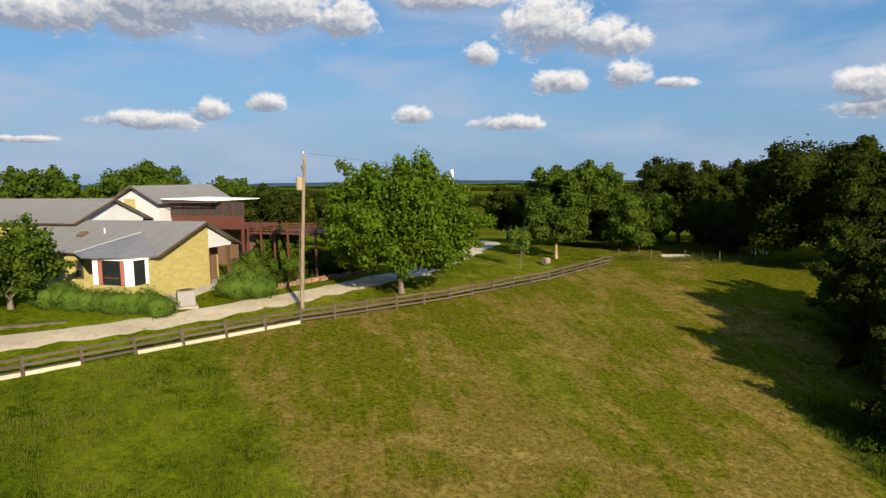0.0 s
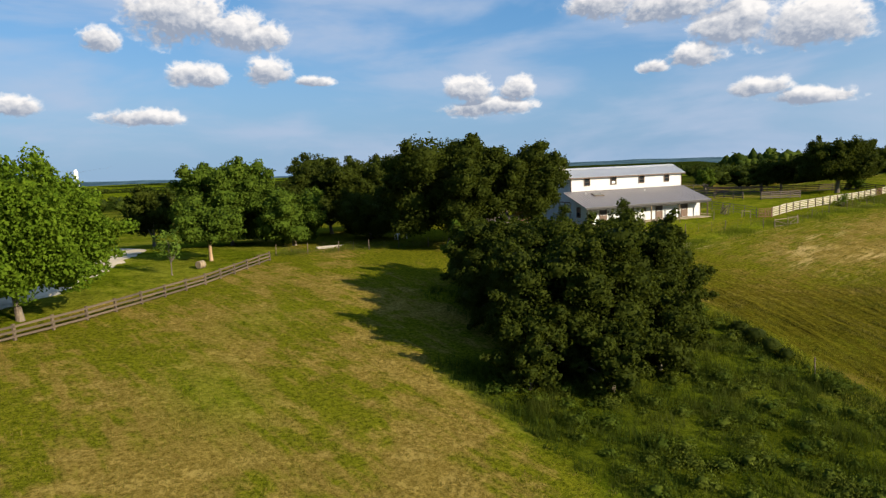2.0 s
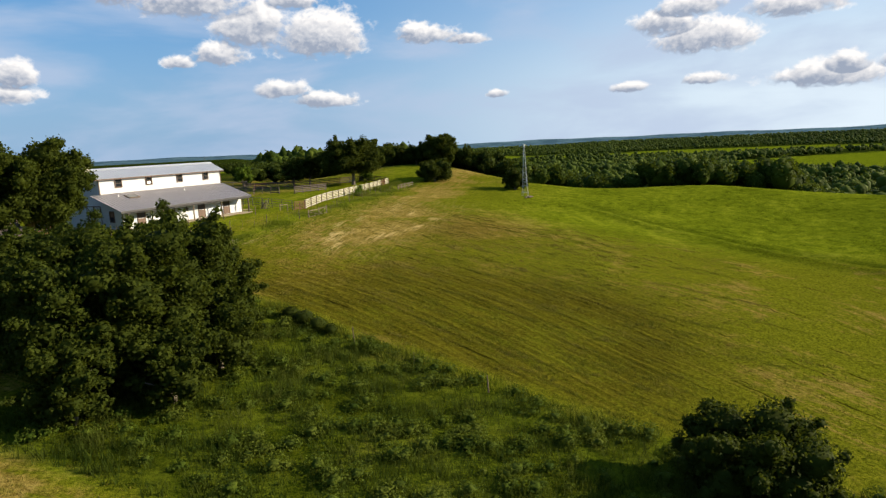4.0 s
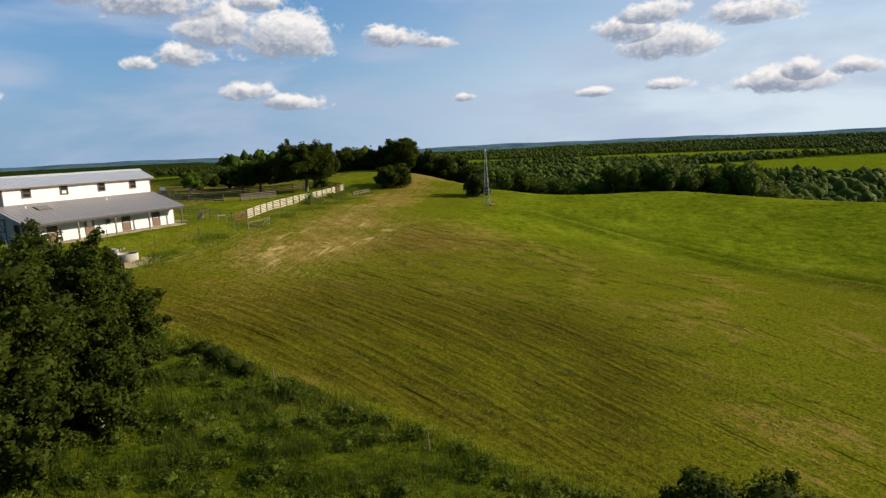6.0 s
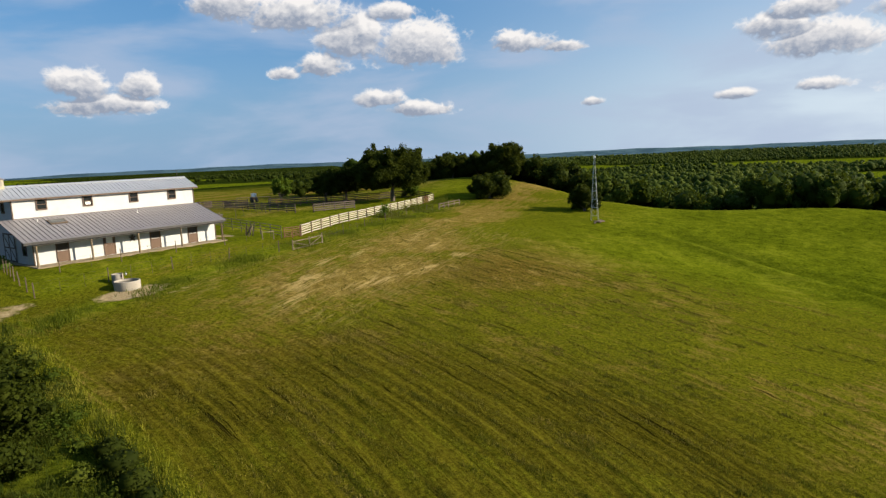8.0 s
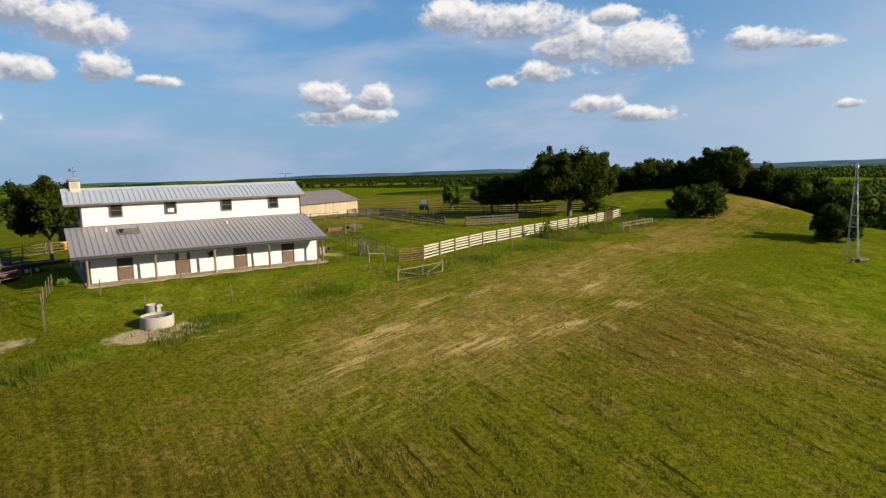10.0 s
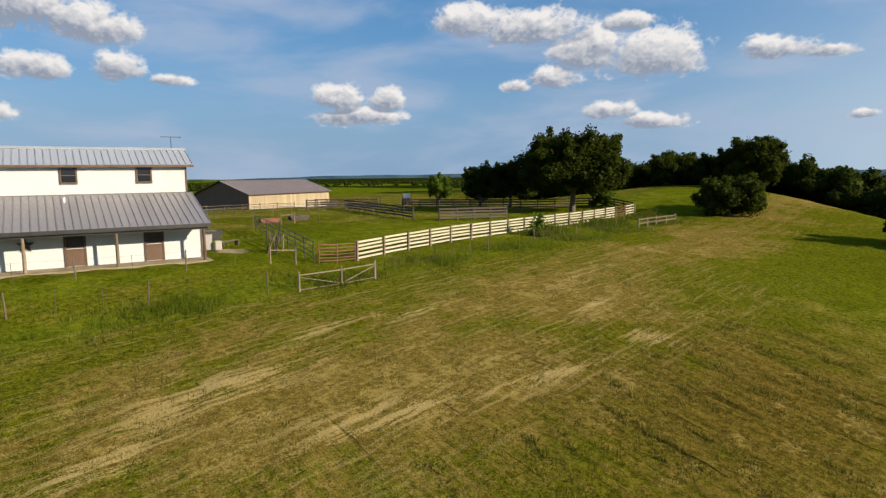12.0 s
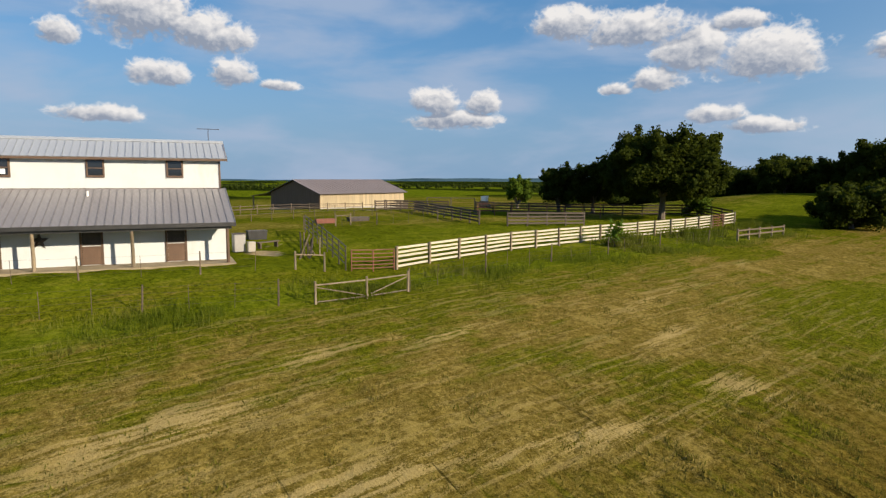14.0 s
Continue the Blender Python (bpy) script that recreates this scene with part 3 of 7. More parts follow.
def build_ground():
    angles = np.linspace(0, math.tau, 450, endpoint=False)
    radii = np.concatenate([[0.0], np.linspace(0.8, 110, 150)[:], np.geomspace(111, 4800, 110)])
    n = len(angles)
    r, a = np.meshgrid(radii[1:], angles, indexing="ij")
    x, y = (60 + r * np.sin(a)).ravel(), (25 + r * np.cos(a)).ravel()
    x, y = np.append(x, 60.0), np.append(y, 25.0)
    z = ground_z(x, y)
    near = np.hypot(x - 60, y - 25) < 160
    rng = np.random.default_rng(3)
    z = z + np.where(near, 0.05 * np.sin(x * 1.7 + 0.6 * np.sin(y * 0.7)) * np.sin(y * 1.3 + x * 0.3) + 0.04 * np.sin(x * 4.1 + 2 * np.sin(y * 1.1)) * np.sin(y * 3.7), 0)
    rut = x - (123.3 + 0.62 * y + 0.004 * (y + 12) ** 2 * np.sign(y + 12))          # the grown-in terrace across the eastern slope
    z = z + (0.75 * np.exp(-((rut + 1.5) / 2.6) ** 2) - 0.85 * np.exp(-((rut - 3.0) / 2.8) ** 2)) * smooth(-75, -50, y) * (1 - smooth(6, 16, y))
    k = np.arange(len(radii) - 2)[:, None] * n
    j = np.arange(n)[None, :]
    jn = (j + 1) % n
    faces = np.stack([k + j, k + n + j, k + n + jn, k + jn], -1).reshape(-1, 4)
    c = len(x) - 1
    me = bpy.data.meshes.new("ground")
    tris = [(c, i, (i + 1) % n) for i in range(n)]
    me.from_pydata(np.stack([x, y, z], -1).tolist(), [], [tuple(f[::-1]) for f in faces.tolist()] + [t[::-1] for t in tris])
    for f in me.polygons:
        f.use_smooth = True
    far = smooth(230, 420, np.hypot(x - 60, y - 25))
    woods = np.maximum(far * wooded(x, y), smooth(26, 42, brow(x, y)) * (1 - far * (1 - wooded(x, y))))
    # half the same dark on the draw's floor, as shade among its weeds
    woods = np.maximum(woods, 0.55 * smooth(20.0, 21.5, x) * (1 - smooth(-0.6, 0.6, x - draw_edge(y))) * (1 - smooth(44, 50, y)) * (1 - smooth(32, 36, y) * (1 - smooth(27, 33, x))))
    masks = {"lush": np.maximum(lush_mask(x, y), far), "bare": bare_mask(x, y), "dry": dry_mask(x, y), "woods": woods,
             "hay": hay_mask(x, y), "hay_zone": smooth(26, 32, y) * (1 - smooth(46, 50, y)) * smooth(62, 70, x) * 0.35 * (1 - smooth(110, 125, x)) + hay_mask(x, y) * 0.9,
             "olive": np.clip(smooth(0, 3, x - draw_edge(y)) * (1 - smooth(10, 34, x - draw_edge(y) + 0.5 * (y - 15))) * smooth(-14, 4, y) + 0.6 * smooth(40, 52, x) * (1 - smooth(60, 84, x)) * (1 - smooth(24, 38, y)) * smooth(-10, 8, y) + 0.9 * np.exp(-((x - 93) / 13) ** 2 - ((y - 25) / 8) ** 2), 0, 1),
             "row_u": mower_rounds(x, y), "mower": smooth(0.5, 3, x - draw_edge(y)) * (1 - smooth(26, 40, y)) * (1 - 0.6 * smooth(90, 125, x)) * (1 - smooth(135, 160, x)), "west": 1 - smooth(22, 30, x), "lane": smooth(30, 38, y) * smooth(55, 66, x)}
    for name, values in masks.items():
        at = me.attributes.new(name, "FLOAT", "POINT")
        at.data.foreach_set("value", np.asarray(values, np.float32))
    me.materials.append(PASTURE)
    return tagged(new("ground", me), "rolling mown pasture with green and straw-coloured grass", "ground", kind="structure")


build_ground()


def hazy_glow_hills():
    """The low hills that close the horizon: a glowing backdrop with haze in its blue."""
    m, t, p = new_mat("hazy_glow_hills")
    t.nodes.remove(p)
    # the emission's blue stands for the haze of distance
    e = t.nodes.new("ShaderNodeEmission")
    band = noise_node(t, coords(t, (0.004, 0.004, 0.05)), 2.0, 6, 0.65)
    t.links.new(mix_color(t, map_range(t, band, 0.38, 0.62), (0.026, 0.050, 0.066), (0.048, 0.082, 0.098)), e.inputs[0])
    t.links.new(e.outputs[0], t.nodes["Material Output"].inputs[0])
    a = np.linspace(0, math.tau, 721)[:-1]
    verts = []
    for k, (r, low) in enumerate(((4250, -110.0), (4400, None), (4480, None))):
        top = -2.0 + 3 * np.sin(a * 9 + 1.0) + 2.5 * np.sin(a * 23 + 0.4) + 1.6 * np.sin(a * 67) - 15 * np.exp(-((a - 0.36) / 0.25) ** 2)
        z = np.full(len(a), low) if k == 0 else (top if k == 1 else np.full(len(a), -110.0))
        verts.append(np.stack([60 + r * np.sin(a), 25 + r * np.cos(a), z], -1))
    n = len(a)
    j = np.arange(n)
    faces = np.concatenate([np.stack([k * n + j, k * n + (j + 1) % n, (k + 1) * n + (j + 1) % n, (k + 1) * n + j], -1) for k in range(2)])
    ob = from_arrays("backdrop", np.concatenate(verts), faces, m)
    return tagged(ob, "low hills along the horizon, haze blue in a glowing backdrop", "hills", kind="structure")


hazy_glow_hills()


def grass_stuff(name, label, material, spots, height, width, blades, seed):
    """Tufts of tapered blades at the given places."""
    rng = np.random.default_rng(seed)
    x, y = np.repeat(spots[:, 0], blades), np.repeat(spots[:, 1], blades)
    n = len(x)
    x, y = x + rng.normal(0, 0.12, n), y + rng.normal(0, 0.12, n)
    z = ground_z(x, y) - 0.04
    h = height * rng.uniform(0.5, 1.25, n) * (1.0 + 0.45 * np.sin(x * 0.8 + 1.3 * np.sin(y * 0.45)) * np.sin(y * 0.7 + np.sin(x * 0.5)))
    a, lean = rng.uniform(0, math.tau, n), rng.uniform(0.1, 0.6, n) * h
    w = width * rng.uniform(0.6, 1.3, n) / 2
    b = rng.uniform(0, math.tau, n)
    foot = np.stack([x, y, z], -1)
    side = np.stack([np.cos(a) * w, np.sin(a) * w, np.zeros(n)], -1)
    tip = foot + np.stack([np.cos(b) * lean, np.sin(b) * lean, h], -1)
    verts = np.stack([foot - side, foot + side, tip], 1).reshape(-1, 3)
    ob = from_arrays(name, verts, np.arange(3 * n).reshape(-1, 3), material, quads=False)
    return tagged(ob, label, "grass", kind="stuff")


def scatter(rng, x0, x1, y0, y1, per_m2, keep):
    n = int((x1 - x0) * (y1 - y0) * per_m2)
    p = np.stack([rng.uniform(x0, x1, n), rng.uniform(y0, y1, n)], -1)
    return p[rng.uniform(0, 1, n) < keep(p[:, 0], p[:, 1])]


RNG = np.random.default_rng(11)
draw_spots = scatter(RNG, 20, 54, -16, 50, 17, lambda x, y: smooth(20.2, 20.9, x) * (1 - smooth(-0.3, 0.4, x - draw_edge(y))) * (1 - smooth(32, 36, y) * (1 - smooth(27, 33, x))) * (0.55 + 0.45 * np.sin(x * 0.9) * np.sin(y * 0.8)))
grass_stuff("tall_grass", "tall unmown green grass and weeds filling the draw", GRASS_DRAW_SHADE, draw_spots, 0.60, 0.055, 4, 21)
corner_spots = scatter(RNG, -40, -2, 16, 44, 16, lambda x, y: (1 - smooth(-0.3, 0.3, x + 4.5 + 0.636 * (y - 23))) * (y < 50.6 + 0.98 * x))
grass_stuff("tall_grass", "knee-high green grass in the uncut corner", GRASS_TALL, corner_spots, 0.26, 0.04, 5, 22)
weed_spots = scatter(RNG, 50, 146, 44, 56, 22, lambda x, y: np.exp(-((y - 49.0 - 0.045 * (x - 80)) / 1.7) ** 2) * (0.5 + 0.5 * np.sin(x * 0.6 + np.sin(y))))
grass_stuff("tall_grass", "rank weeds along the wire fence", GRASS_TALL, weed_spots, 0.42, 0.05, 4, 23)
pen_spots = scatter(RNG, 115, 143, 51.5, 57.5, 26, lambda x, y: np.exp(-((y - 55.0 - 0.06 * (x - 128)) / 1.3) ** 2) * (0.45 + 0.55 * np.sin(x * 0.5 + np.sin(y))))
grass_stuff("tall_grass", "rank leafy weeds under the end of the pen fence", GRASS_TALL, pen_spots, 0.85, 0.09, 5, 28)
back_spots = scatter(RNG, 20, 48, 58, 78, 26, lambda x, y: np.exp(-((y - 73.6 + 0.0125 * (x - 22) ** 2) / 1.1) ** 2) * (0.6 + 0.4 * np.sin(x * 1.1 + np.sin(y))))
grass_stuff("tall_grass", "rank green weeds along the wire fence under the oaks", GRASS_TALL, back_spots, 0.55, 0.06, 5, 27)
cut_spots = scatter(RNG, -12, 21, 16, 60, 9, lambda x, y: (x > -4.5 - 0.636 * (y - 23)) * (y < 50 + 0.98 * x) * 1.0)
cut_spots2 = scatter(RNG, 38, 112, -14, 47, 8, lambda x, y: (x > draw_edge(y)) * (0.35 + 0.65 * (np.sin((x - 0.3 * y) * 3.3 + np.sin(y * 0.2)) > -0.2)))
grass_stuff("cut_grass", "short stubble of cut hay grass", GRASS_DRY, np.concatenate([cut_spots, cut_spots2]), 0.13, 0.05, 3, 24)

row_x, row_y = [], []
for k in range(62):
    r0 = 36.5 + k * 1.12 + RNG.uniform(-0.25, 0.25)
    start = RNG.uniform(-16, 6)
    while start < 40:
        L = RNG.uniform(4, 16)
        n = int(L * RNG.uniform(6, 17))
        yy = RNG.uniform(start, start + L, n)
        row_x.append(r0 + 0.3 * yy + 0.25 * np.sin(yy * 0.35 + k) + RNG.normal(0, 0.11, n))
        row_y.append(yy)
        start += L + RNG.uniform(1, 10)
row_spots = np.stack([np.concatenate(row_x), np.concatenate(row_y)], -1)
row_spots = row_spots[(row_spots[:, 0] > draw_edge(row_spots[:, 1]) + 0.5) & (row_spots[:, 0] < 104) & (row_spots[:, 1] < 30 + 0.25 * np.maximum(62 - row_spots[:, 0], 0))]
grass_stuff("grass_rows", "ragged rows of grass missed between mower passes", GRASS_DRY, row_spots, 0.2, 0.06, 3, 25)

fringe_y = RNG.uniform(2, 48, 2600)
fringe = np.stack([draw_edge(fringe_y) + RNG.normal(-0.6, 0.7, 2600), fringe_y], -1)
grass_stuff("grass_fringe", "pale yellow-green uncut grass fringing the draw", GRASS_FRINGE, fringe, 0.36, 0.05, 5, 26)

# ---- trees and woods ----
def ico(level):
    bm = bmesh.new()
    bmesh.ops.create_icosphere(bm, subdivisions=level, radius=1.0)
    v = np.array([p.co[:] for p in bm.verts])
    f = np.array([[p.index for p in q.verts] for q in bm.faces])
    bm.free()
    return v, f


ICO1, ICO2 = ico(1), ico(2)


def crown(lobes, per_m2, leaf, seed, core=0.8):
    """Leaf sprays on the shells of many lobes, over dim inner masses; vertices and quads."""
    rng = np.random.default_rng(seed)
    V, Q, base = [], [], 0
    for cx, cy, cz, rx, ry, rz in lobes:
        n = int(per_m2 * 4 * math.pi * ((rx * ry) ** 1.6 / 3 + 2 * (rx * rz) ** 1.6 / 3) ** (1 / 1.6))
        d = rng.normal(size=(n, 3))
        d /= np.linalg.norm(d, axis=1, keepdims=True)
        bumps = 0.10 * np.sin(d[:, 0] * 7 + cx) * np.sin(d[:, 1] * 6 + cy) + 0.09 * np.sin(d[:, 2] * 8 + cz * 3)
        k = rng.uniform(0.74, 1.06, n) + bumps + (rng.uniform(0, 1, n) > 0.90) * rng.uniform(0, 0.28, n)
        p = np.array([cx, cy, cz]) + d * np.array([rx, ry, rz]) * k[:, None]
        nor = d * 0.55 + rng.normal(size=(n, 3)) * 0.55 + np.array([0, 0, 0.25])
        nor /= np.linalg.norm(nor, axis=1, keepdims=True)
        s = np.cross(nor, rng.normal(size=(n, 3)))
        s /= np.linalg.norm(s, axis=1, keepdims=True)
        u = np.cross(nor, s)
        size = leaf * rng.uniform(0.55, 1.35, n)[:, None]
        droop = nor * size * 0.25
        quad = np.stack([p - s * size * 0.5, p - u * size * 0.32 + droop, p + s * size * 0.5, p + u * size * 0.32 + droop], 1)
        V.append(quad.reshape(-1, 3))
        Q.append(base + np.arange(4 * n).reshape(-1, 4))
        base += 4 * n
        v, f = ICO2
        w = 0.10 * np.sin(v[:, 0] * 5 + cx) + 0.10 * np.sin(v[:, 2] * 6 + cy)
        V.append(np.array([cx, cy, cz]) + v * np.array([rx, ry, rz]) * (core + w)[:, None])
        Q.append(base + np.concatenate([f, f[:, 2:3]], 1))
        base += len(v)
    return np.concatenate(V), np.concatenate(Q)


def mesh_quads(name, verts, quads, material, parent):
    """Quads, and triangles given as quads whose last corner is double."""
    tri = quads[:, 2] == quads[:, 3]
    order = np.concatenate([quads[~tri].ravel(), quads[tri][:, :3].ravel()]).astype(np.int32)
    nq, nt = int((~tri).sum()), int(tri.sum())
    me = bpy.data.meshes.new(name)
    me.vertices.add(len(verts))
    me.vertices.foreach_set("co", verts.astype(np.float32).ravel())
    me.loops.add(len(order))
    me.loops.foreach_set("vertex_index", order)
    me.polygons.add(nq + nt)
    me.polygons.foreach_set("loop_start", np.concatenate([np.arange(nq) * 4, nq * 4 + np.arange(nt) * 3]).astype(np.int32))
    me.update(calc_edges=True)
    me.materials.append(material)
    ob = new(name, me)
    ob.parent = parent
    return ob


def tree(label, x, y, height, radius, clear=0.25, lobes=12, material=None, leaf=0.42, per_m2=13, seed=1, girth=0.3, name="tree", squash=1.0, bark=None, core=0.72, dome=0.5, category="tree", sprays=0, group=""):
    """A tapered, forking trunk under a lumpy crown. clear: the bare share of the height."""
    rng = np.random.default_rng(seed)
    t = thing(name, pose(x, y, gz(x, y) - 0.1), label, category, group)
    low, high = height * clear, height
    mid, half = (low + high) / 2, (high - low) / 2
    parts = []
    count = int(lobes * 2.1)
    for i in range(count):
        a = i * 2.39996 + rng.uniform(-0.5, 0.5)
        h = -0.8 + 1.62 * (i + 0.5) / count
        r = radius * rng.uniform(0.17, 0.36)
        spread = math.sqrt(max(0.03, 1 - abs(h) ** 2.4)) * rng.uniform(0.62, 0.92) * max(0.3, 1 - r / radius * 0.35)
        rz = min(r * rng.uniform(0.65, 0.95), half * 0.5) * squash
        parts.append((math.cos(a) * spread * radius * 0.86, math.sin(a) * spread * radius * 0.86, mid + h * half * 0.9, r, r * rng.uniform(0.85, 1.15), rz))
    for i in range(count):
        b = parts[i]
        o = Vector((b[0], b[1], (b[2] - mid) * 0.9)).normalized()
        r = radius * rng.uniform(0.07, 0.13)
        parts.append((b[0] + o.x * b[3] * 1.0, b[1] + o.y * b[3] * 1.0, max(b[2] + (o.z + rng.uniform(-0.2, 0.5)) * b[5] * 0.95, 0.3), r, r, r * rng.uniform(0.7, 1.3)))
    for i in range(sprays):
        b = parts[int(rng.integers(0, 2 * count))]
        o = Vector((b[0] + rng.normal(0, 0.3) * radius, b[1] + rng.normal(0, 0.3) * radius, (b[2] - mid) * 0.8 + 0.15 * radius)).normalized()
        for k in range(2):
            r = radius * rng.uniform(0.06, 0.10) * (1 - 0.3 * k)
            d = b[3] * 0.95 + radius * 0.09 * (k + rng.uniform(0, 0.5))
            parts.append((b[0] + o.x * d, b[1] + o.y * d, max(b[2] + o.z * d, low * 0.7), r * 1.2, r, r))
    parts.append((0, 0, mid, radius * dome, radius * dome, half * 0.70))
    v, q = crown(parts, per_m2, leaf, seed + 5, core)
    mesh_quads("crown", v, q, material or LEAF_OAK, t)
    bm = bmesh.new()
    bend = rng.uniform(-0.15, 0.15, 2) * height * 0.3
    fork = Vector((bend[0] * 0.5, bend[1] * 0.5, max(low * 0.9, height * 0.12)))
    tube(bm, [(0, 0, -0.3), (0, 0, 0.1), fork * 0.5, fork], [girth * 1.5, girth * 1.15, girth * 0.9, girth * 0.85], 9)
    for i in range(7):
        c = Vector(parts[i * (count // 7)][:3])
        c.z = max(c.z, fork.z + 0.5)
        knee = fork.lerp(c, 0.45) + Vector((rng.uniform(-0.3, 0.3), rng.uniform(-0.3, 0.3), 0.3))
        tube(bm, [fork, knee, c], [girth * 0.55, girth * 0.36, girth * 0.12], 6)
    part("trunk", bm, bark or BARK, t)
    return t


def woods_stuff(name, label, spots, sizes, material, seed, leaf_share, lobes=3, level=None, leaf=0.22):
    """Many distant crowns as one mass of lumps and leaf sprays."""
    rng = np.random.default_rng(seed)
    n = len(spots)
    z = ground_z(spots[:, 0], spots[:, 1])
    V, Q, base = [], [], 0
    for k in range(lobes):
        v, f = level or ICO1
        first = k == 0
        off = rng.normal(0, 0.46, (n, 2)) * sizes[:, None] * (0 if first else 1)
        r = sizes * rng.uniform(0.55, 0.9, n) * (1.0 if first else rng.uniform(0.42, 0.78, n))
        h = sizes * rng.uniform(0.75, 1.25, n) * (1.0 if first else rng.uniform(0.55, 1.0, n))
        lift = np.where(rng.uniform(0, 1, n) > 0.5, 0.9, 0.6) if not first else np.full(n, 0.8)
        wob = 1 + rng.uniform(-0.25, 0.2, (n, len(v)))
        tall = h * (0.8 if first else 0.62)
        c = np.stack([spots[:, 0] + off[:, 0], spots[:, 1] + off[:, 1], z + np.maximum(sizes * lift, tall * 0.85)], -1)
        size3 = np.stack([r, r, tall], -1)
        p = c[:, None, :] + v[None] * wob[..., None] * size3[:, None, :] * 0.8
        V.append(p.reshape(-1, 3))
        quads = np.concatenate([f, f[:, 2:3]], 1)
        Q.append((base + np.arange(n)[:, None, None] * len(v) + quads[None]).reshape(-1, 4))
        base += n * len(v)
        m = int(n * leaf_share)
        if m:
            i = rng.integers(0, n, m)
            d = rng.normal(size=(m, 3))
            d[:, 2] = np.abs(d[:, 2]) * 0.9 - 0.25
            d /= np.linalg.norm(d, axis=1, keepdims=True)
            p = c[i] + d * size3[i] * rng.uniform(0.64, 0.92, m)[:, None]
            nor = d * 0.35 + rng.normal(size=(m, 3)) * 0.6
            s = np.cross(nor, rng.normal(size=(m, 3)))
            s /= np.linalg.norm(s, axis=1, keepdims=True)
            u = np.cross(nor / np.linalg.norm(nor, axis=1, keepdims=True), s)
            size = (sizes[i] * leaf * rng.uniform(0.6, 1.2, m))[:, None]
            V.append(np.stack([p - s * size, p - u * size * 0.6, p + s * size, p + u * size * 0.6], 1).reshape(-1, 3))
            Q.append(base + np.arange(4 * m).reshape(-1, 4))
            base += 4 * m
    holder = mesh_quads(name, np.concatenate(V), np.concatenate(Q), material, None)
    return tagged(holder, label, "trees", kind="stuff")


# house yard
tree("spreading bright green pecan tree beside the gravel drive", -2.4, 51.9, 10.4, 6.5, 0.2, 32, LEAF_PECAN, 0.27, 23, 2, 0.26, core=0.42, dome=0.36, sprays=34)
tree("dark shade tree at the corner of the house hedge", -28.0, 41.6, 5.8, 3.4, 0.15, 12, LEAF_MID, 0.28, 22, 3, 0.2, core=0.6, sprays=8)
tree("tall green tree behind the tin-roofed houses", -50, 82, 11.5, 5.5, 0.15, 10, LEAF_MID, 0.5, 8, 4)
tree("broad green tree behind the white gable", -42, 92, 11.8, 8.0, 0.12, 12, LEAF_MID, 0.40, 11, 5)
tree("green tree beyond the white house", -30, 96, 10.2, 5.5, 0.12, 10, LEAF_MID, 0.40, 11, 6)
tree("dark cedar behind the deck", -18.5, 75, 7.6, 4.6, 0.05, 10, LEAF_OAK, 0.31, 17, 7, group="cedars behind the deck")
tree("dark cedar behind the deck", -12, 80, 6.4, 4.2, 0.05, 9, LEAF_OAK, 0.31, 17, 8, group="cedars behind the deck")
tree("small dark garden tree beside the deck", -14.2, 58, 4.6, 2.0, 0.2, 7, LEAF_MID, 0.3, 14, 9, 0.1)
tree("dark round oak across the drive", 13.4, 105, 9.2, 4.4, 0.15, 10, LEAF_OAK, 0.5, 9, 10)
tree("small orange-barked tree on the mown lawn", 15.0, 73.0, 6.3, 4.1, 0.36, 14, LEAF_MID, 0.30, 18, 11, 0.2, bark=PALE_BARK, sprays=8)
tree("tall rounded elm behind the lawn", 21.5, 89.5, 11.7, 7.8, 0.1, 18, LEAF_MID, 0.38, 16, 12)
tree("green understorey tree at the end of the rail fence", 27.5, 81, 7.8, 4.8, 0.06, 11, LEAF_MID, 0.31, 18, 13)
tree("big dark oak behind the fence corner", 37.8, 93, 12.0, 8.4, 0.08, 14, LEAF_OAK, 0.40, 13, 14)
tree("dark oak in the grove", 47.5, 95, 12.2, 6.4, 0.08, 12, LEAF_OAK, 0.40, 13, 15)
tree("shaded low oak in the grove", 38.5, 80, 6.4, 5.6, 0.1, 11, LEAF_OAK, 0.33, 15, 16)
tree("great dark live oak beside the barn yard", 43.0, 66.5, 13.4, 9.0, 0.12, 18, LEAF_OAK, 0.35, 18, 17, 0.45, group="live oaks beside the barn yard")
tree("great dark live oak beside the barn yard", 51.2, 63.5, 12.2, 7.0, 0.3, 18, LEAF_OAK, 0.33, 20, 18, 0.45, group="live oaks beside the barn yard")
tree("dark shade tree behind the trailers", 66.0, 84, 9.0, 4.3, 0.32, 12, LEAF_OAK, 0.32, 18, 19, 0.2)
tree("bushy green shrub behind the oak clump", 34.6, 50.0, 6.6, 3.2, 0.02, 9, LEAF_MID, 0.36, 14, 20, 0.15)
# sapling with thin leaves
tree("slender young tree on the lawn", 9.6, 65.2, 5.0, 1.6, 0.3, 7, LEAF_SHRUB, 0.3, 9, 23, 0.06, core=0.3)
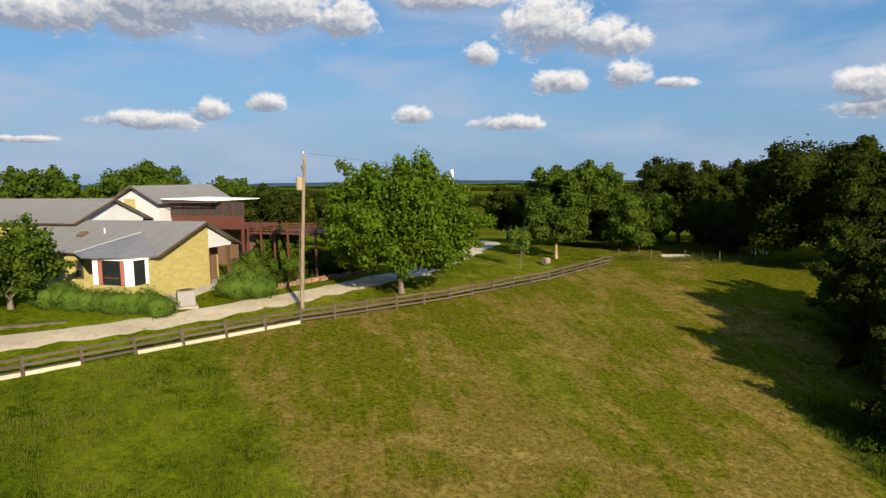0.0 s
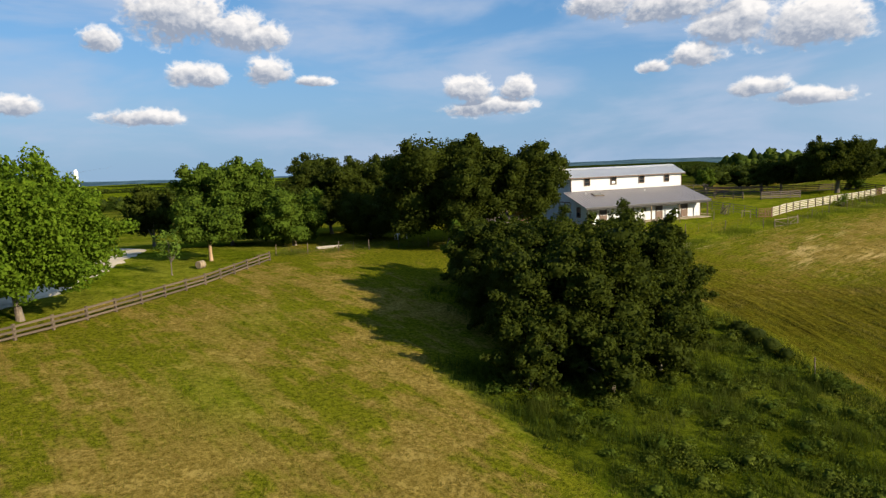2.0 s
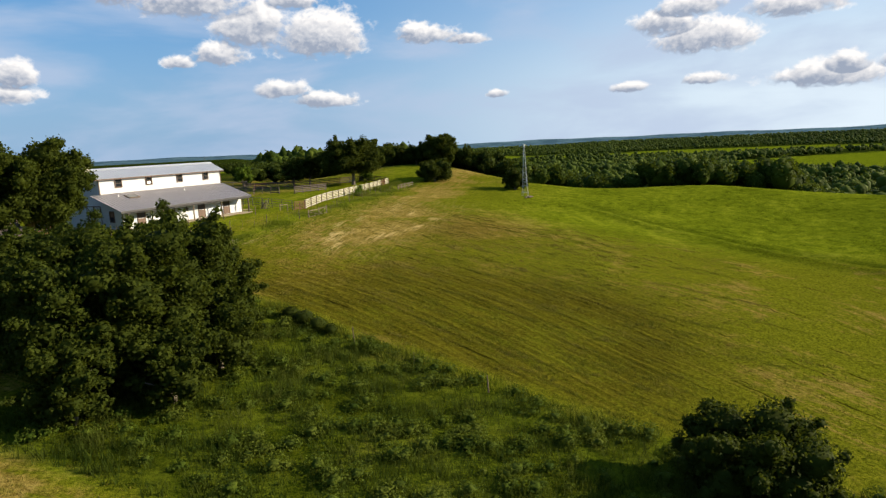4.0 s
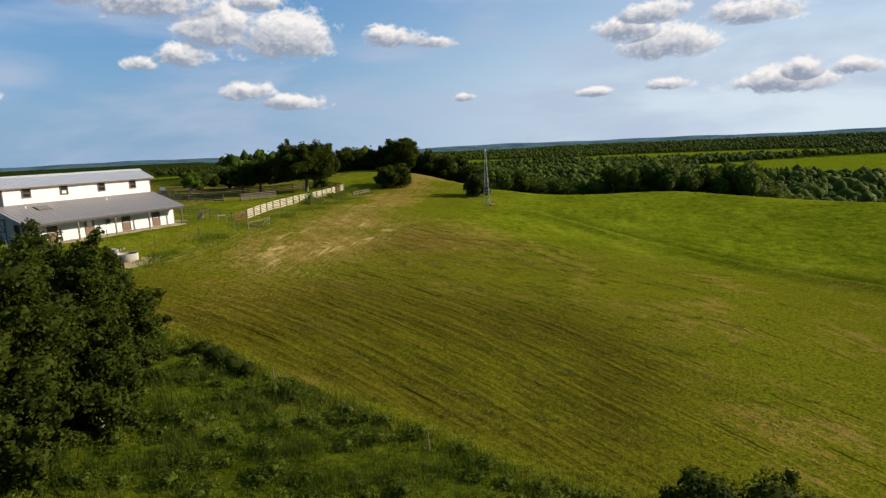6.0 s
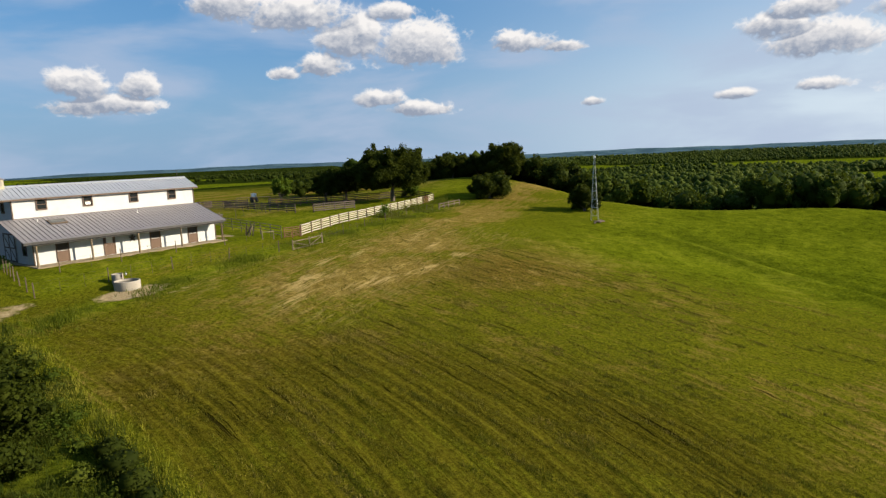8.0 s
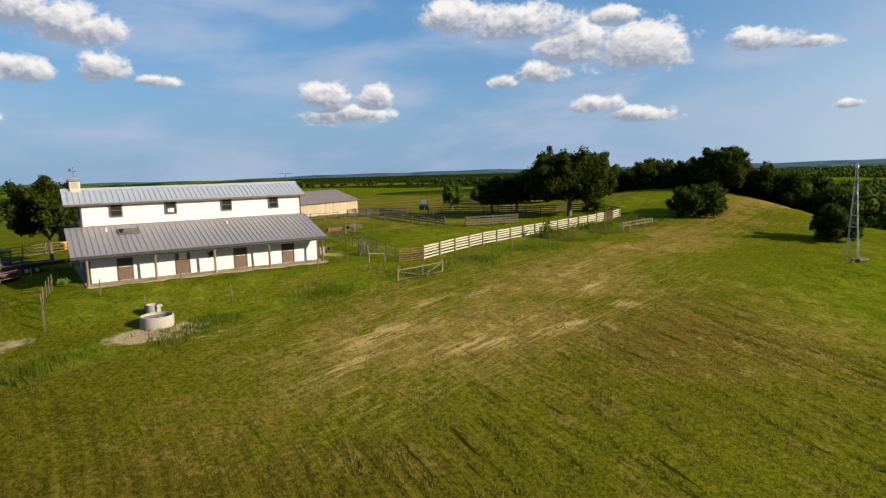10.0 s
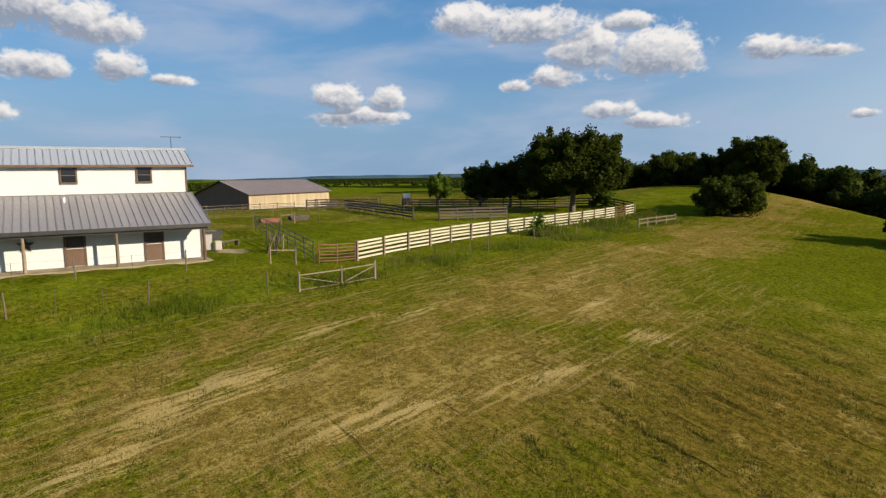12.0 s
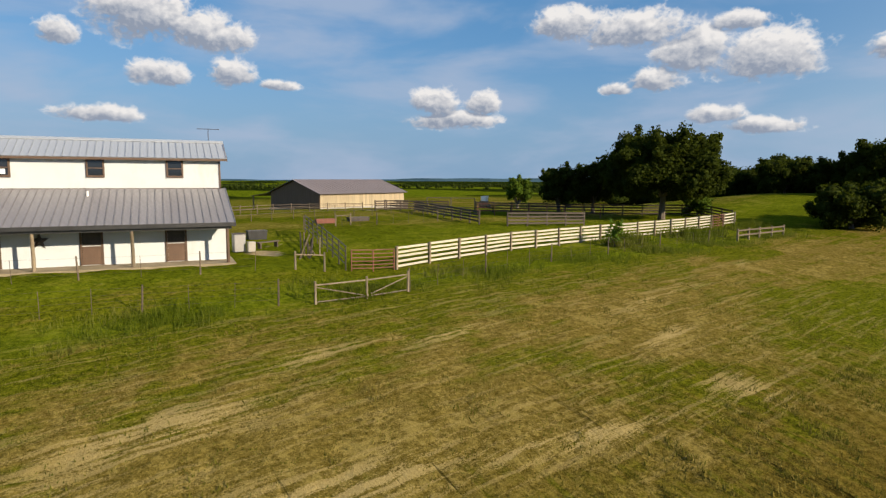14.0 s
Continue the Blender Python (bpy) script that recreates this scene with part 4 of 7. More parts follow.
# clump in the draw
tree("dark live oak of the dense clump in the draw", 27.4, 31.4, 8.8, 3.9, 0.0, 15, LEAF_OAK, 0.25, 30, 31, 0.3, core=0.66, sprays=10, group="oaks of the clump in the draw")
tree("dark live oak of the dense clump in the draw", 30.6, 29.8, 10.9, 4.3, 0.0, 16, LEAF_OAK, 0.25, 30, 32, 0.35, core=0.66, sprays=10, group="oaks of the clump in the draw")
tree("dark live oak of the dense clump in the draw", 36.0, 31.0, 10.8, 4.4, 0.0, 16, LEAF_OAK, 0.25, 30, 33, 0.35, core=0.66, sprays=10, group="oaks of the clump in the draw")
tree("dark live oak of the dense clump in the draw", 40.6, 32.0, 7.6, 3.8, 0.0, 13, LEAF_OAK, 0.25, 30, 34, 0.25, core=0.66, sprays=10, group="oaks of the clump in the draw")
tree("dark live oak of the dense clump in the draw", 31.2, 43.0, 8.6, 3.7, 0.0, 13, LEAF_OAK, 0.25, 30, 29, 0.28, core=0.66, sprays=10, group="oaks of the clump in the draw")
tree("dark live oak of the dense clump in the draw", 33.6, 37.8, 9.2, 4.0, 0.0, 14, LEAF_OAK, 0.25, 30, 30, 0.3, core=0.66, sprays=10, group="oaks of the clump in the draw")
tree("dark live oak of the dense clump in the draw", 35.2, 42.6, 8.4, 3.7, 0.0, 13, LEAF_OAK, 0.25, 30, 26, 0.28, core=0.66, sprays=10, group="oaks of the clump in the draw")
tree("low bushy oak at the foot of the clump", 24.4, 29.2, 4.6, 2.5, 0.0, 11, LEAF_OAK, 0.25, 30, 37, 0.18, core=0.66, sprays=10, group="oaks of the clump in the draw")
tree("low bushy oak at the foot of the clump", 29.0, 26.6, 4.8, 2.8, 0.0, 12, LEAF_OAK, 0.25, 30, 38, 0.18, core=0.66, sprays=10, group="oaks of the clump in the draw")
tree("low bushy oak at the foot of the clump", 34.6, 27.4, 5.6, 3.0, 0.0, 12, LEAF_OAK, 0.25, 30, 28, 0.18, core=0.66, sprays=10, group="oaks of the clump in the draw")
tree("low bushy oak at the foot of the clump", 28.6, 38.0, 7.6, 3.3, 0.0, 12, LEAF_OAK, 0.25, 30, 27, 0.18, core=0.66, sprays=10, group="oaks of the clump in the draw")
tree("low spreading oak scrub along the edge of the draw", 43.2, 34.2, 4.4, 3.2, 0.0, 12, LEAF_OAK, 0.25, 28, 39, 0.15, name="bush", category="bush", group="scrub along the draw")
tree("low spreading oak scrub along the edge of the draw", 45.8, 40.4, 3.6, 2.6, 0.0, 10, LEAF_OAK, 0.25, 28, 40, 0.12, name="bush", category="bush", group="scrub along the draw")
tree("dark leafy bush on the slope of the draw", 32.6, -5.8, 4.5, 4.2, 0.0, 13, LEAF_OAK, 0.22, 34, 35, 0.18, name="bush", category="bush")
tree("field tree whose shadow falls on the hay field", 71.5, -42.0, 8.2, 3.4, 0.1, 10, LEAF_OAK, 0.33, 15, 36)
# beyond the pens
tree("tall dark oak at the head of the valley woods", 191, 60, 10.2, 6.3, 0.1, 14, LEAF_OAK, 0.42, 12, 56, 0.3, group="oaks at the head of the valley")
tree("dark oak on the far side of the pasture", 196, 78, 7.4, 6.0, 0.1, 12, LEAF_OAK, 0.42, 12, 57, 0.3, group="oaks at the head of the valley")
tree("dark oak on the far side of the pasture", 199, 89, 7.0, 6.0, 0.1, 12, LEAF_OAK, 0.42, 12, 58, 0.3, group="oaks at the head of the valley")
tree("dark oak on the far side of the pasture", 194, 69, 6.4, 4.6, 0.1, 11, LEAF_OAK, 0.42, 12, 59, 0.3, group="oaks at the head of the valley")
tree("large dark oak inside the cattle pens", 140.8, 66.8, 10.4, 8.0, 0.32, 24, LEAF_OAK, 0.36, 16, 41, 0.42, core=0.55, sprays=26)
tree("dark oak beside the pens", 137, 81, 7.0, 3.3, 0.22, 10, LEAF_OAK, 0.34, 17, 42, group="oaks beside the pens")
tree("dark oak beside the pens", 143, 80, 7.2, 3.6, 0.22, 10, LEAF_OAK, 0.34, 17, 43, group="oaks beside the pens")
tree("small round tree on the far pasture", 152, 106, 6.4, 3.0, 0.15, 8, LEAF_MID, 0.31, 17, 44)
tree("low broad oak beside the farm track", 152.6, 49.4, 5.2, 4.7, 0.05, 12, LEAF_OAK, 0.34, 15, 45, group="oaks beside the farm track")
tree("low broad oak beside the farm track", 158.2, 50.2, 4.9, 4.2, 0.05, 11, LEAF_OAK, 0.34, 15, 46, group="oaks beside the farm track")
tree("dark bush beside the old windmill tower", 145.6, 27.4, 4.9, 3.6, 0.02, 9, LEAF_OAK, 0.31, 18, 47, name="bush", category="bush")
tree("bright green sapling against the white board fence", 115.2, 53.6, 2.7, 0.95, 0.02, 6, LEAF_SHRUB, 0.26, 18, 48, 0.05, name="sapling", core=0.5)
tree("small leafy oak sprout under the pen fence", 149, 67, 3.4, 2.2, 0.05, 8, LEAF_MID, 0.34, 12, 49, 0.08, name="sapling")

WR = np.random.default_rng(77)


def wood_spots(n, keep, r0, r1, a0, a1):
    a, r = WR.uniform(radians(a0), radians(a1), n), np.sqrt(WR.uniform(r0 ** 2, r1 ** 2, n))
    p = np.stack([60 + r * np.sin(a), 25 + r * np.cos(a)], -1)
    return p[keep(p[:, 0], p[:, 1])]


def in_valley(x, y):
    return (brow(x, y) > 34 + 6 * np.sin(y * 0.09)) & (np.hypot(x - 60, y - 25) < 460)


near_woods = wood_spots(1700, in_valley, 110, 460, 62, 118)
belt = np.stack([WR.uniform(185, 330, 420), WR.uniform(60, 330, 420)], -1)
belt = belt[np.abs(belt[:, 1] - (0.75 * (belt[:, 0] - 200) + 120)) < 20]
hill = np.stack([WR.uniform(192, 250, 120), WR.uniform(40, 108, 120)], -1)
hill = hill[(hill[:, 0] - 196 - 0.10 * (hill[:, 1] - 60) > 0)]
edge = np.stack([WR.uniform(178, 240, 90), WR.uniform(30, 75, 90)], -1)
edge = edge[np.abs(edge[:, 1] - (62 - 0.45 * (edge[:, 0] - 178))) < 9]
f = WR.uniform(0, 1, 60)
spur = np.stack([190 + 16 * f + WR.normal(0, 4, 60), 57 - 52 * f + WR.normal(0, 3, 60)], -1)
ridge = np.concatenate([belt, hill, edge, spur])
ridge = ridge[ridge[:, 0] > 196]
fore = np.hypot(near_woods[:, 0] - 71, near_woods[:, 1] - 18) < 205
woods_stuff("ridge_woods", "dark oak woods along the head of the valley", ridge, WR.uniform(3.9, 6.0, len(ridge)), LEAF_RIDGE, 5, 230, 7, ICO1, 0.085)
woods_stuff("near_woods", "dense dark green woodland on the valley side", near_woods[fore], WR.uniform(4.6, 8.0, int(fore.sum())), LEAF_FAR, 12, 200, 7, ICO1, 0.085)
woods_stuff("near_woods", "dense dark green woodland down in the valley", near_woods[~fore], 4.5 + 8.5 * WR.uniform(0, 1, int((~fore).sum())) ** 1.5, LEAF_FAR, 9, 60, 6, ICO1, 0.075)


def far_open(x, y):
    return wooded(x, y) > 0.5


mid_woods = wood_spots(9500, far_open, 430, 1700, 56, 116)
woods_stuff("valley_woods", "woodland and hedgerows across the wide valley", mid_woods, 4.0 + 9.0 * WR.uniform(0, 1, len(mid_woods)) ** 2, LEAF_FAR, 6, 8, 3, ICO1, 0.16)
far_woods = wood_spots(9500, far_open, 1600, 4100, 56, 116)
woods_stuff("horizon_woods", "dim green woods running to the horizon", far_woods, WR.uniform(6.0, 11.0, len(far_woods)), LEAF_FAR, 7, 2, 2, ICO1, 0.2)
plain_woods = np.concatenate([wood_spots(1500, far_open, 500, 1300, -42, 56), wood_spots(3000, far_open, 1300, 4000, -42, 56)])
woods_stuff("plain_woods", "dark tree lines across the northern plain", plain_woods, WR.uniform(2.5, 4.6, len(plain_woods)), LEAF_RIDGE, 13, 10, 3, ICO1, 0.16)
north = np.stack([WR.uniform(-260, 190, 420), WR.uniform(190, 470, 420)], -1)
north = north[(np.sin(north[:, 0] * 0.03) + np.sin(north[:, 1] * 0.024 + 1) > 0.35) | (north[:, 0] < -60)]
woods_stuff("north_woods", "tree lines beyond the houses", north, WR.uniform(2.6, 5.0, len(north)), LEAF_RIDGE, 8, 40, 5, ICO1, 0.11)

# ---- the white barn ----
BARN = pose(63.33, 66.95, -0.95, 0, 0, -11.6)


def roof_plane(parent, name, label, x0, x1, ya, za, yb, zb, material, pitch=0.45, thick=0.05):
    """A sloping sheet from the edge (ya, za) up to (yb, zb), laid in seamed panels along x."""
    run = Vector((0, yb - ya, zb - za))
    length, tilt = run.length, math.atan2(zb - za, yb - ya)
    base = part(name, block(0, x1 - x0, 0, length, -thick, 0), material, parent, label, Matrix.Translation((x0, ya, za)) @ Matrix.Rotation(tilt, 4, "X"))
    n = max(1, round((x1 - x0) / pitch))
    w = (x1 - x0) / n
    first = None
    for i in range(n):
        m = Matrix.Translation((i * w, 0, 0.004))
        if first is None:
            bm = block(0.0, w - 0.012, -0.03, length + 0.01, 0.0, 0.012)
            box(bm, w - 0.045, w - 0.012, -0.03, length + 0.01, 0.0125, 0.055)
            first = part("roof_panel", bm, material, base, "", m)
        else:
            again("roof_panel", first, m, base)
    return base


def window(parent, x, y, z, w, h, m=None, blind=False):
    """A double-hung window in a brown surround, facing -y."""
    frame_bm = bmesh.new()
    for a, b, c, d in ((-w / 2, w / 2, h / 2 - 0.11, h / 2), (-w / 2, w / 2, -h / 2, -h / 2 + 0.13), (-w / 2, -w / 2 + 0.11, -h / 2 + 0.13, h / 2 - 0.11), (w / 2 - 0.11, w / 2, -h / 2 + 0.13, h / 2 - 0.11)):
        box(frame_bm, a, b, -0.06, 0.05, c, d)
    f = part("window", frame_bm, BROWN_TRIM, parent, "brown-framed sash window", (m or Matrix()) @ Matrix.Translation((x, y, z)))
    iw, ih = w - 0.22, h - 0.24
    part("pane", block(-iw / 2, iw / 2, 0.0, 0.02, 0.03, ih / 2), GLASS, f)
    part("pane", block(-iw / 2, iw / 2, -0.02, 0.0, -ih / 2, -0.03), GLASS, f)
    part("sash_rail", block(-iw / 2, iw / 2, -0.035, 0.015, -0.03, 0.03), BROWN_TRIM, f)
    if blind:
        part("notice", block(-iw * 0.32, iw * 0.32, -0.03, -0.022, -ih * 0.42, -ih * 0.1), WHITE_PAINT, f, "white card in the window")
    return f


def barn_door(parent, x, y, half_glass):
    f = bmesh.new()
    for a, b, c, d in ((-0.62, -0.50, 0, 2.12), (0.50, 0.62, 0, 2.12), (-0.62, 0.62, 2.12, 2.24)):
        box(f, a, b, -0.05, 0.05, c, d)
    fr = part("door", f, BROWN_TRIM, parent, "brown stall door with split leaf", Matrix.Translation((x, y, 0.02)))
    part("lower_leaf", block(-0.495, 0.495, -0.02, 0.03, 0.02, 1.12, 0.008), DOOR_BROWN, fr)
    if half_glass:
        part("upper_leaf", block(-0.495, 0.495, -0.02, 0.03, 1.14, 2.1), DOOR_BROWN, fr)
        part("pane", block(-0.33, 0.33, -0.035, -0.022, 1.28, 1.98), WHITE_PAINT, fr, "pale glazed upper light")
    else:
        # panel coloured dark as the unlit inside behind the open half
        part("upper_leaf", block(-0.495, 0.495, 0.02, 0.06, 1.16, 2.1), DARK_STEEL, fr, "dark panel for the unlit open upper half")
    part("cross_rail", block(-0.495, 0.495, -0.045, -0.021, 0.98, 1.10), BROWN_TRIM, fr)
    return fr


def build_barn():
    b = thing("barn", BARN, "white two-storey barn with ribbed metal roofs and brown trim", "barn")
    part("slab", block(0.8, 21.7, -5.75, 9.6, -0.7, 0.0, 0.02), SLAB, b, "dusty concrete porch slab")
    # walls
    part("lower_front_wall", block(1.3, 21.4, -3.7, -3.52, 0.0, 2.98), WHITE_WALL, b)
    def end_outline():
        return [(-3.52, 0.0), (9.2, 0.0), (9.2, 2.75), (5.1, 4.35), (5.1, 6.68), (2.75, 7.64), (0.4, 6.68), (0.4, 4.35), (-3.52, 3.05)]
    part("gable_wall", prism(bmesh.new(), end_outline(), 1.3, 1.48, "x"), WHITE_WALL, b)
    part("gable_wall", prism(bmesh.new(), end_outline(), 21.22, 21.4, "x"), WHITE_WALL, b)
    part("upper_front_wall", block(1.48, 21.22, 0.4, 0.55, 4.0, 6.66), WHITE_WALL, b)
    part("upper_rear_wall", block(1.48, 21.22, 4.95, 5.1, 4.0, 6.66), WHITE_WALL, b)
    part("lower_rear_wall", block(1.48, 21.22, 9.0, 9.2, 0.0, 2.75), WHITE_WALL, b)
    # roofs
    upper = roof_plane(b, "main_roof", "pale galvanised ribbed roof", 0.0, 21.85, -0.02, 6.52, 2.76, 7.74, ROOF_PALE)
    rear = part("rear_roof", prism(bmesh.new(), [(2.77, 7.74), (5.55, 6.52), (5.55, 6.47), (2.77, 7.68)], 0.0, 21.85, "x"), ROOF_PALE, b)
    part("ridge_cap", prism(bmesh.new(), [(2.5, 7.67), (2.76, 7.82), (3.02, 7.67), (3.02, 7.71), (2.76, 7.86), (2.5, 7.71)], -0.02, 21.87, "x"), ROOF_PALE, b)
    porch = roof_plane(b, "porch_roof", "weathered grey ribbed porch roof", -0.1, 21.75, -5.55, 2.5, 0.395, 4.45, ROOF_GREY)
    part("lean_to_roof", prism(bmesh.new(), [(5.11, 4.42), (9.9, 2.62), (9.9, 2.56), (5.11, 4.36)], -0.3, 21.6, "x"), ROOF_GREY, b)
    # trim
    part("porch_fascia", block(-0.1, 21.75, -5.63, -5.585, 2.26, 2.50), BLACK_PLASTIC, b, "dark eave board")
    part("eave_board", block(0.0, 21.85, -0.04, 0.0, 6.34, 6.48), BROWN_TRIM, b)
    part("wall_flashing", block(1.3, 21.4, 0.37, 0.397, 4.40, 4.50), BROWN_TRIM, b)
    for x in (1.26, 21.34):
        part("corner_board", block(x, x + 0.1, 0.34, 0.45, 4.45, 6.6), BROWN_TRIM, b)
    for x in (1.27, 21.37):
        part("corner_board", block(x, x + 0.08, -3.76, -3.66, 0.0, 2.9), BROWN_TRIM, b)
    for y0, z0, y1, z1 in ((-0.02, 6.46, 2.76, 7.68), (5.55, 6.46, 2.76, 7.68)):
        for x in (-0.03, 21.85):
            m = Matrix.Translation((x, y0, z0))
            a = math.atan2(z1 - z0, y1 - y0)
            part("barge_board", block(0.0, 0.04, 0.0, math.hypot(y1 - y0, z1 - z0), -0.16, 0.02), BROWN_TRIM, b, "", m @ Matrix.Rotation(a, 4, "X"))
    # porch rafters and posts
    raf = None
    for i in range(23):
        x = 0.2 + i * 0.97
        m = Matrix.Translation((x, -5.5, 2.40)) @ Matrix.Rotation(math.atan2(1.95, 5.945), 4, "X")
        if raf is None:
            raf = part("rafter", block(-0.03, 0.03, 0.0, 2.1, -0.12, 0.0), DARK_STEEL, b, "", m)
        else:
            again("rafter", raf, m, b)
    part("porch_beam", block(0.7, 21.5, -5.43, -5.28, 2.10, 2.30), BLACK_PLASTIC, b)
    for x in (1.0, 6.1, 11.0, 15.95, 21.25):
        bm = tube(bmesh.new(), [(0, 0, 0), (0.01, 0, 0.8), (0, 0.01, 1.5), (0, 0, 2.10)], [0.11, 0.105, 0.10, 0.095], 9)
        part("post", bm, POST_WOOD if x < 20 else BROWN_TRIM, b, "round wooden porch post", Matrix.Translation((x, -5.35, 0.0)))
    for x, card in ((4.05, False), (8.67, True), (13.8, False), (18.52, False)):
        window(b, x, 0.37, 5.80, 1.06, 1.2, blind=card)
    for x, g in ((3.95, False), (8.6, True), (13.72, False), (18.35, False)):
        barn_door(b, x, -3.73, g)
    # five-pointed star
    bm = bmesh.new()
    ring = [Vector((math.sin(k * math.pi / 5) * (0.52 if k % 2 == 0 else 0.21), 0, math.cos(k * math.pi / 5) * (0.52 if k % 2 == 0 else 0.21))) for k in range(10)]
    vs = [bm.verts.new(p) for p in ring]
    peak, heel = bm.verts.new((0, -0.12, 0)), bm.verts.new((0, 0.03, 0))
    for k in range(10):
        bm.faces.new((vs[k], vs[(k + 1) % 10], peak))
        bm.faces.new((vs[(k + 1) % 10], vs[k], heel))
    part("star", bm, DARK_STEEL, b, "rusty metal star", Matrix.Translation((11.1, -3.78, 1.55)))
    # skylight, vents
    tilt = math.atan2(1.95, 5.945)
    sky_m = Matrix.Translation((4.7, -1.3, 3.92)) @ Matrix.Rotation(tilt, 4, "X")
    s = part("skylight", block(-0.85, 0.85, -0.55, 0.55, 0.0, 0.13, 0.02), GREY_BOARD, b, "flat curb skylight", sky_m)
    part("pane", block(-0.72, 0.72, -0.43, 0.43, 0.131, 0.145), GLASS, s)
    for x, y, z in ((3.0, -0.9, 4.0), (13.4, -0.95, 3.98)):
        part("vent_pipe", tube(bmesh.new(), [(0, 0, -0.1), (0, 0, 0.35)], 0.06, 8), WHITE_PAINT, b, "white vent pipe", Matrix.Translation((x, y, z)))
    # cupola with weathervane
    c = part("cupola", block(-0.42, 0.42, -0.42, 0.42, -0.35, 0.72), WHITE_BOARD, b, "small louvred cupola", Matrix.Translation((1.15, 2.76, 7.82)))
    for k in range(4):
        m = Matrix.Rotation(k * math.pi / 2, 4, "Z")
        part("louvre", block(-0.28, 0.28, -0.445, -0.425, 0.02, 0.58), CONCRETE, c, "", m)
    bm = bmesh.new()
    low = [bm.verts.new((x, y, 0.72)) for x, y in ((-0.56, -0.56), (0.56, -0.56), (0.56, 0.56), (-0.56, 0.56))]
    top = bm.verts.new((0, 0, 1.08))
    for k in range(4):
        bm.faces.new((low[k], low[(k + 1) % 4], top))
    bm.faces.new(low[::-1])
    part("cupola_roof", bm, ROOF_GREY, c)
    bm = tube(bmesh.new(), [(0, 0, 1.0), (0, 0, 1.95)], 0.022, 6)
    tube(bm, [(-0.32, 0, 1.55), (0.34, 0, 1.55)], 0.018, 5)
    tube(bm, [(0, -0.2, 1.32), (0, 0.2, 1.32)], 0.014, 5)
    box(bm, -0.36, -0.14, -0.01, 0.01, 1.58, 1.82)
    part("weathervane", bm, DARK_STEEL, c, "dark iron weathervane")
    # left end: sliding door, window
    d = part("sliding_door", block(1.22, 1.28, 0.5, 3.6, 0.05, 3.0), WHITE_WALL, b, "white barn door with dark cross bracing")
    for y0, y1, z0, z1 in ((0.5, 0.64, 0.05, 3.0), (3.46, 3.6, 0.05, 3.0), (0.64, 3.46, 0.05, 0.2), (0.64, 3.46, 2.86, 3.0), (0.64, 3.46, 1.45, 1.58), (1.98, 2.12, 0.2, 2.86)):
        part("rail", block(1.19, 1.218, y0, y1, z0, z1), BROWN_TRIM, d)
    for y0, y1, z0, z1 in ((0.64, 1.98, 0.2, 1.45), (2.12, 3.46, 0.2, 1.45), (0.64, 1.98, 1.58, 2.86), (2.12, 3.46, 1.58, 2.86)):
        a = math.atan2(z1 - z0, y1 - y0)
        L = math.hypot(y1 - y0, z1 - z0)
        part("brace", block(1.195, 1.215, 0, L, -0.05, 0.05), BROWN_TRIM, d, "", Matrix.Translation((0, y0, z0)) @ Matrix.Rotation(a, 4, "X"))
    side = Matrix.Translation((1.28, 0, 0)) @ Matrix.Rotation(-math.pi / 2, 4, "Z")
    window(b, 1.6, 0.0, 1.6, 1.0, 1.5, side)
    window(b, -2.75, 0.0, 5.7, 0.8, 1.3, side)
    # aerial
    bm = tube(bmesh.new(), [(0, 0, 0), (0, 0, 1.0)], 0.025, 6)
    tube(bm, [(-0.75, 0, 0.97), (0.75, 0, 0.97)], 0.022, 5)
    for k in range(7):
        tube(bm, [(-0.7 + 0.23 * k, -0.28, 0.97), (-0.7 + 0.23 * k, 0.28, 0.97)], 0.014, 4)
    part("aerial", bm, DARK_STEEL, b, "thin television aerial", Matrix.Translation((20.9, 2.9, 7.72)))
    return b


build_barn()

# ---- the stone house and its wings ----
HOME = pose(-19.5, 43.0, 0.0, 0, 0, 69.9)


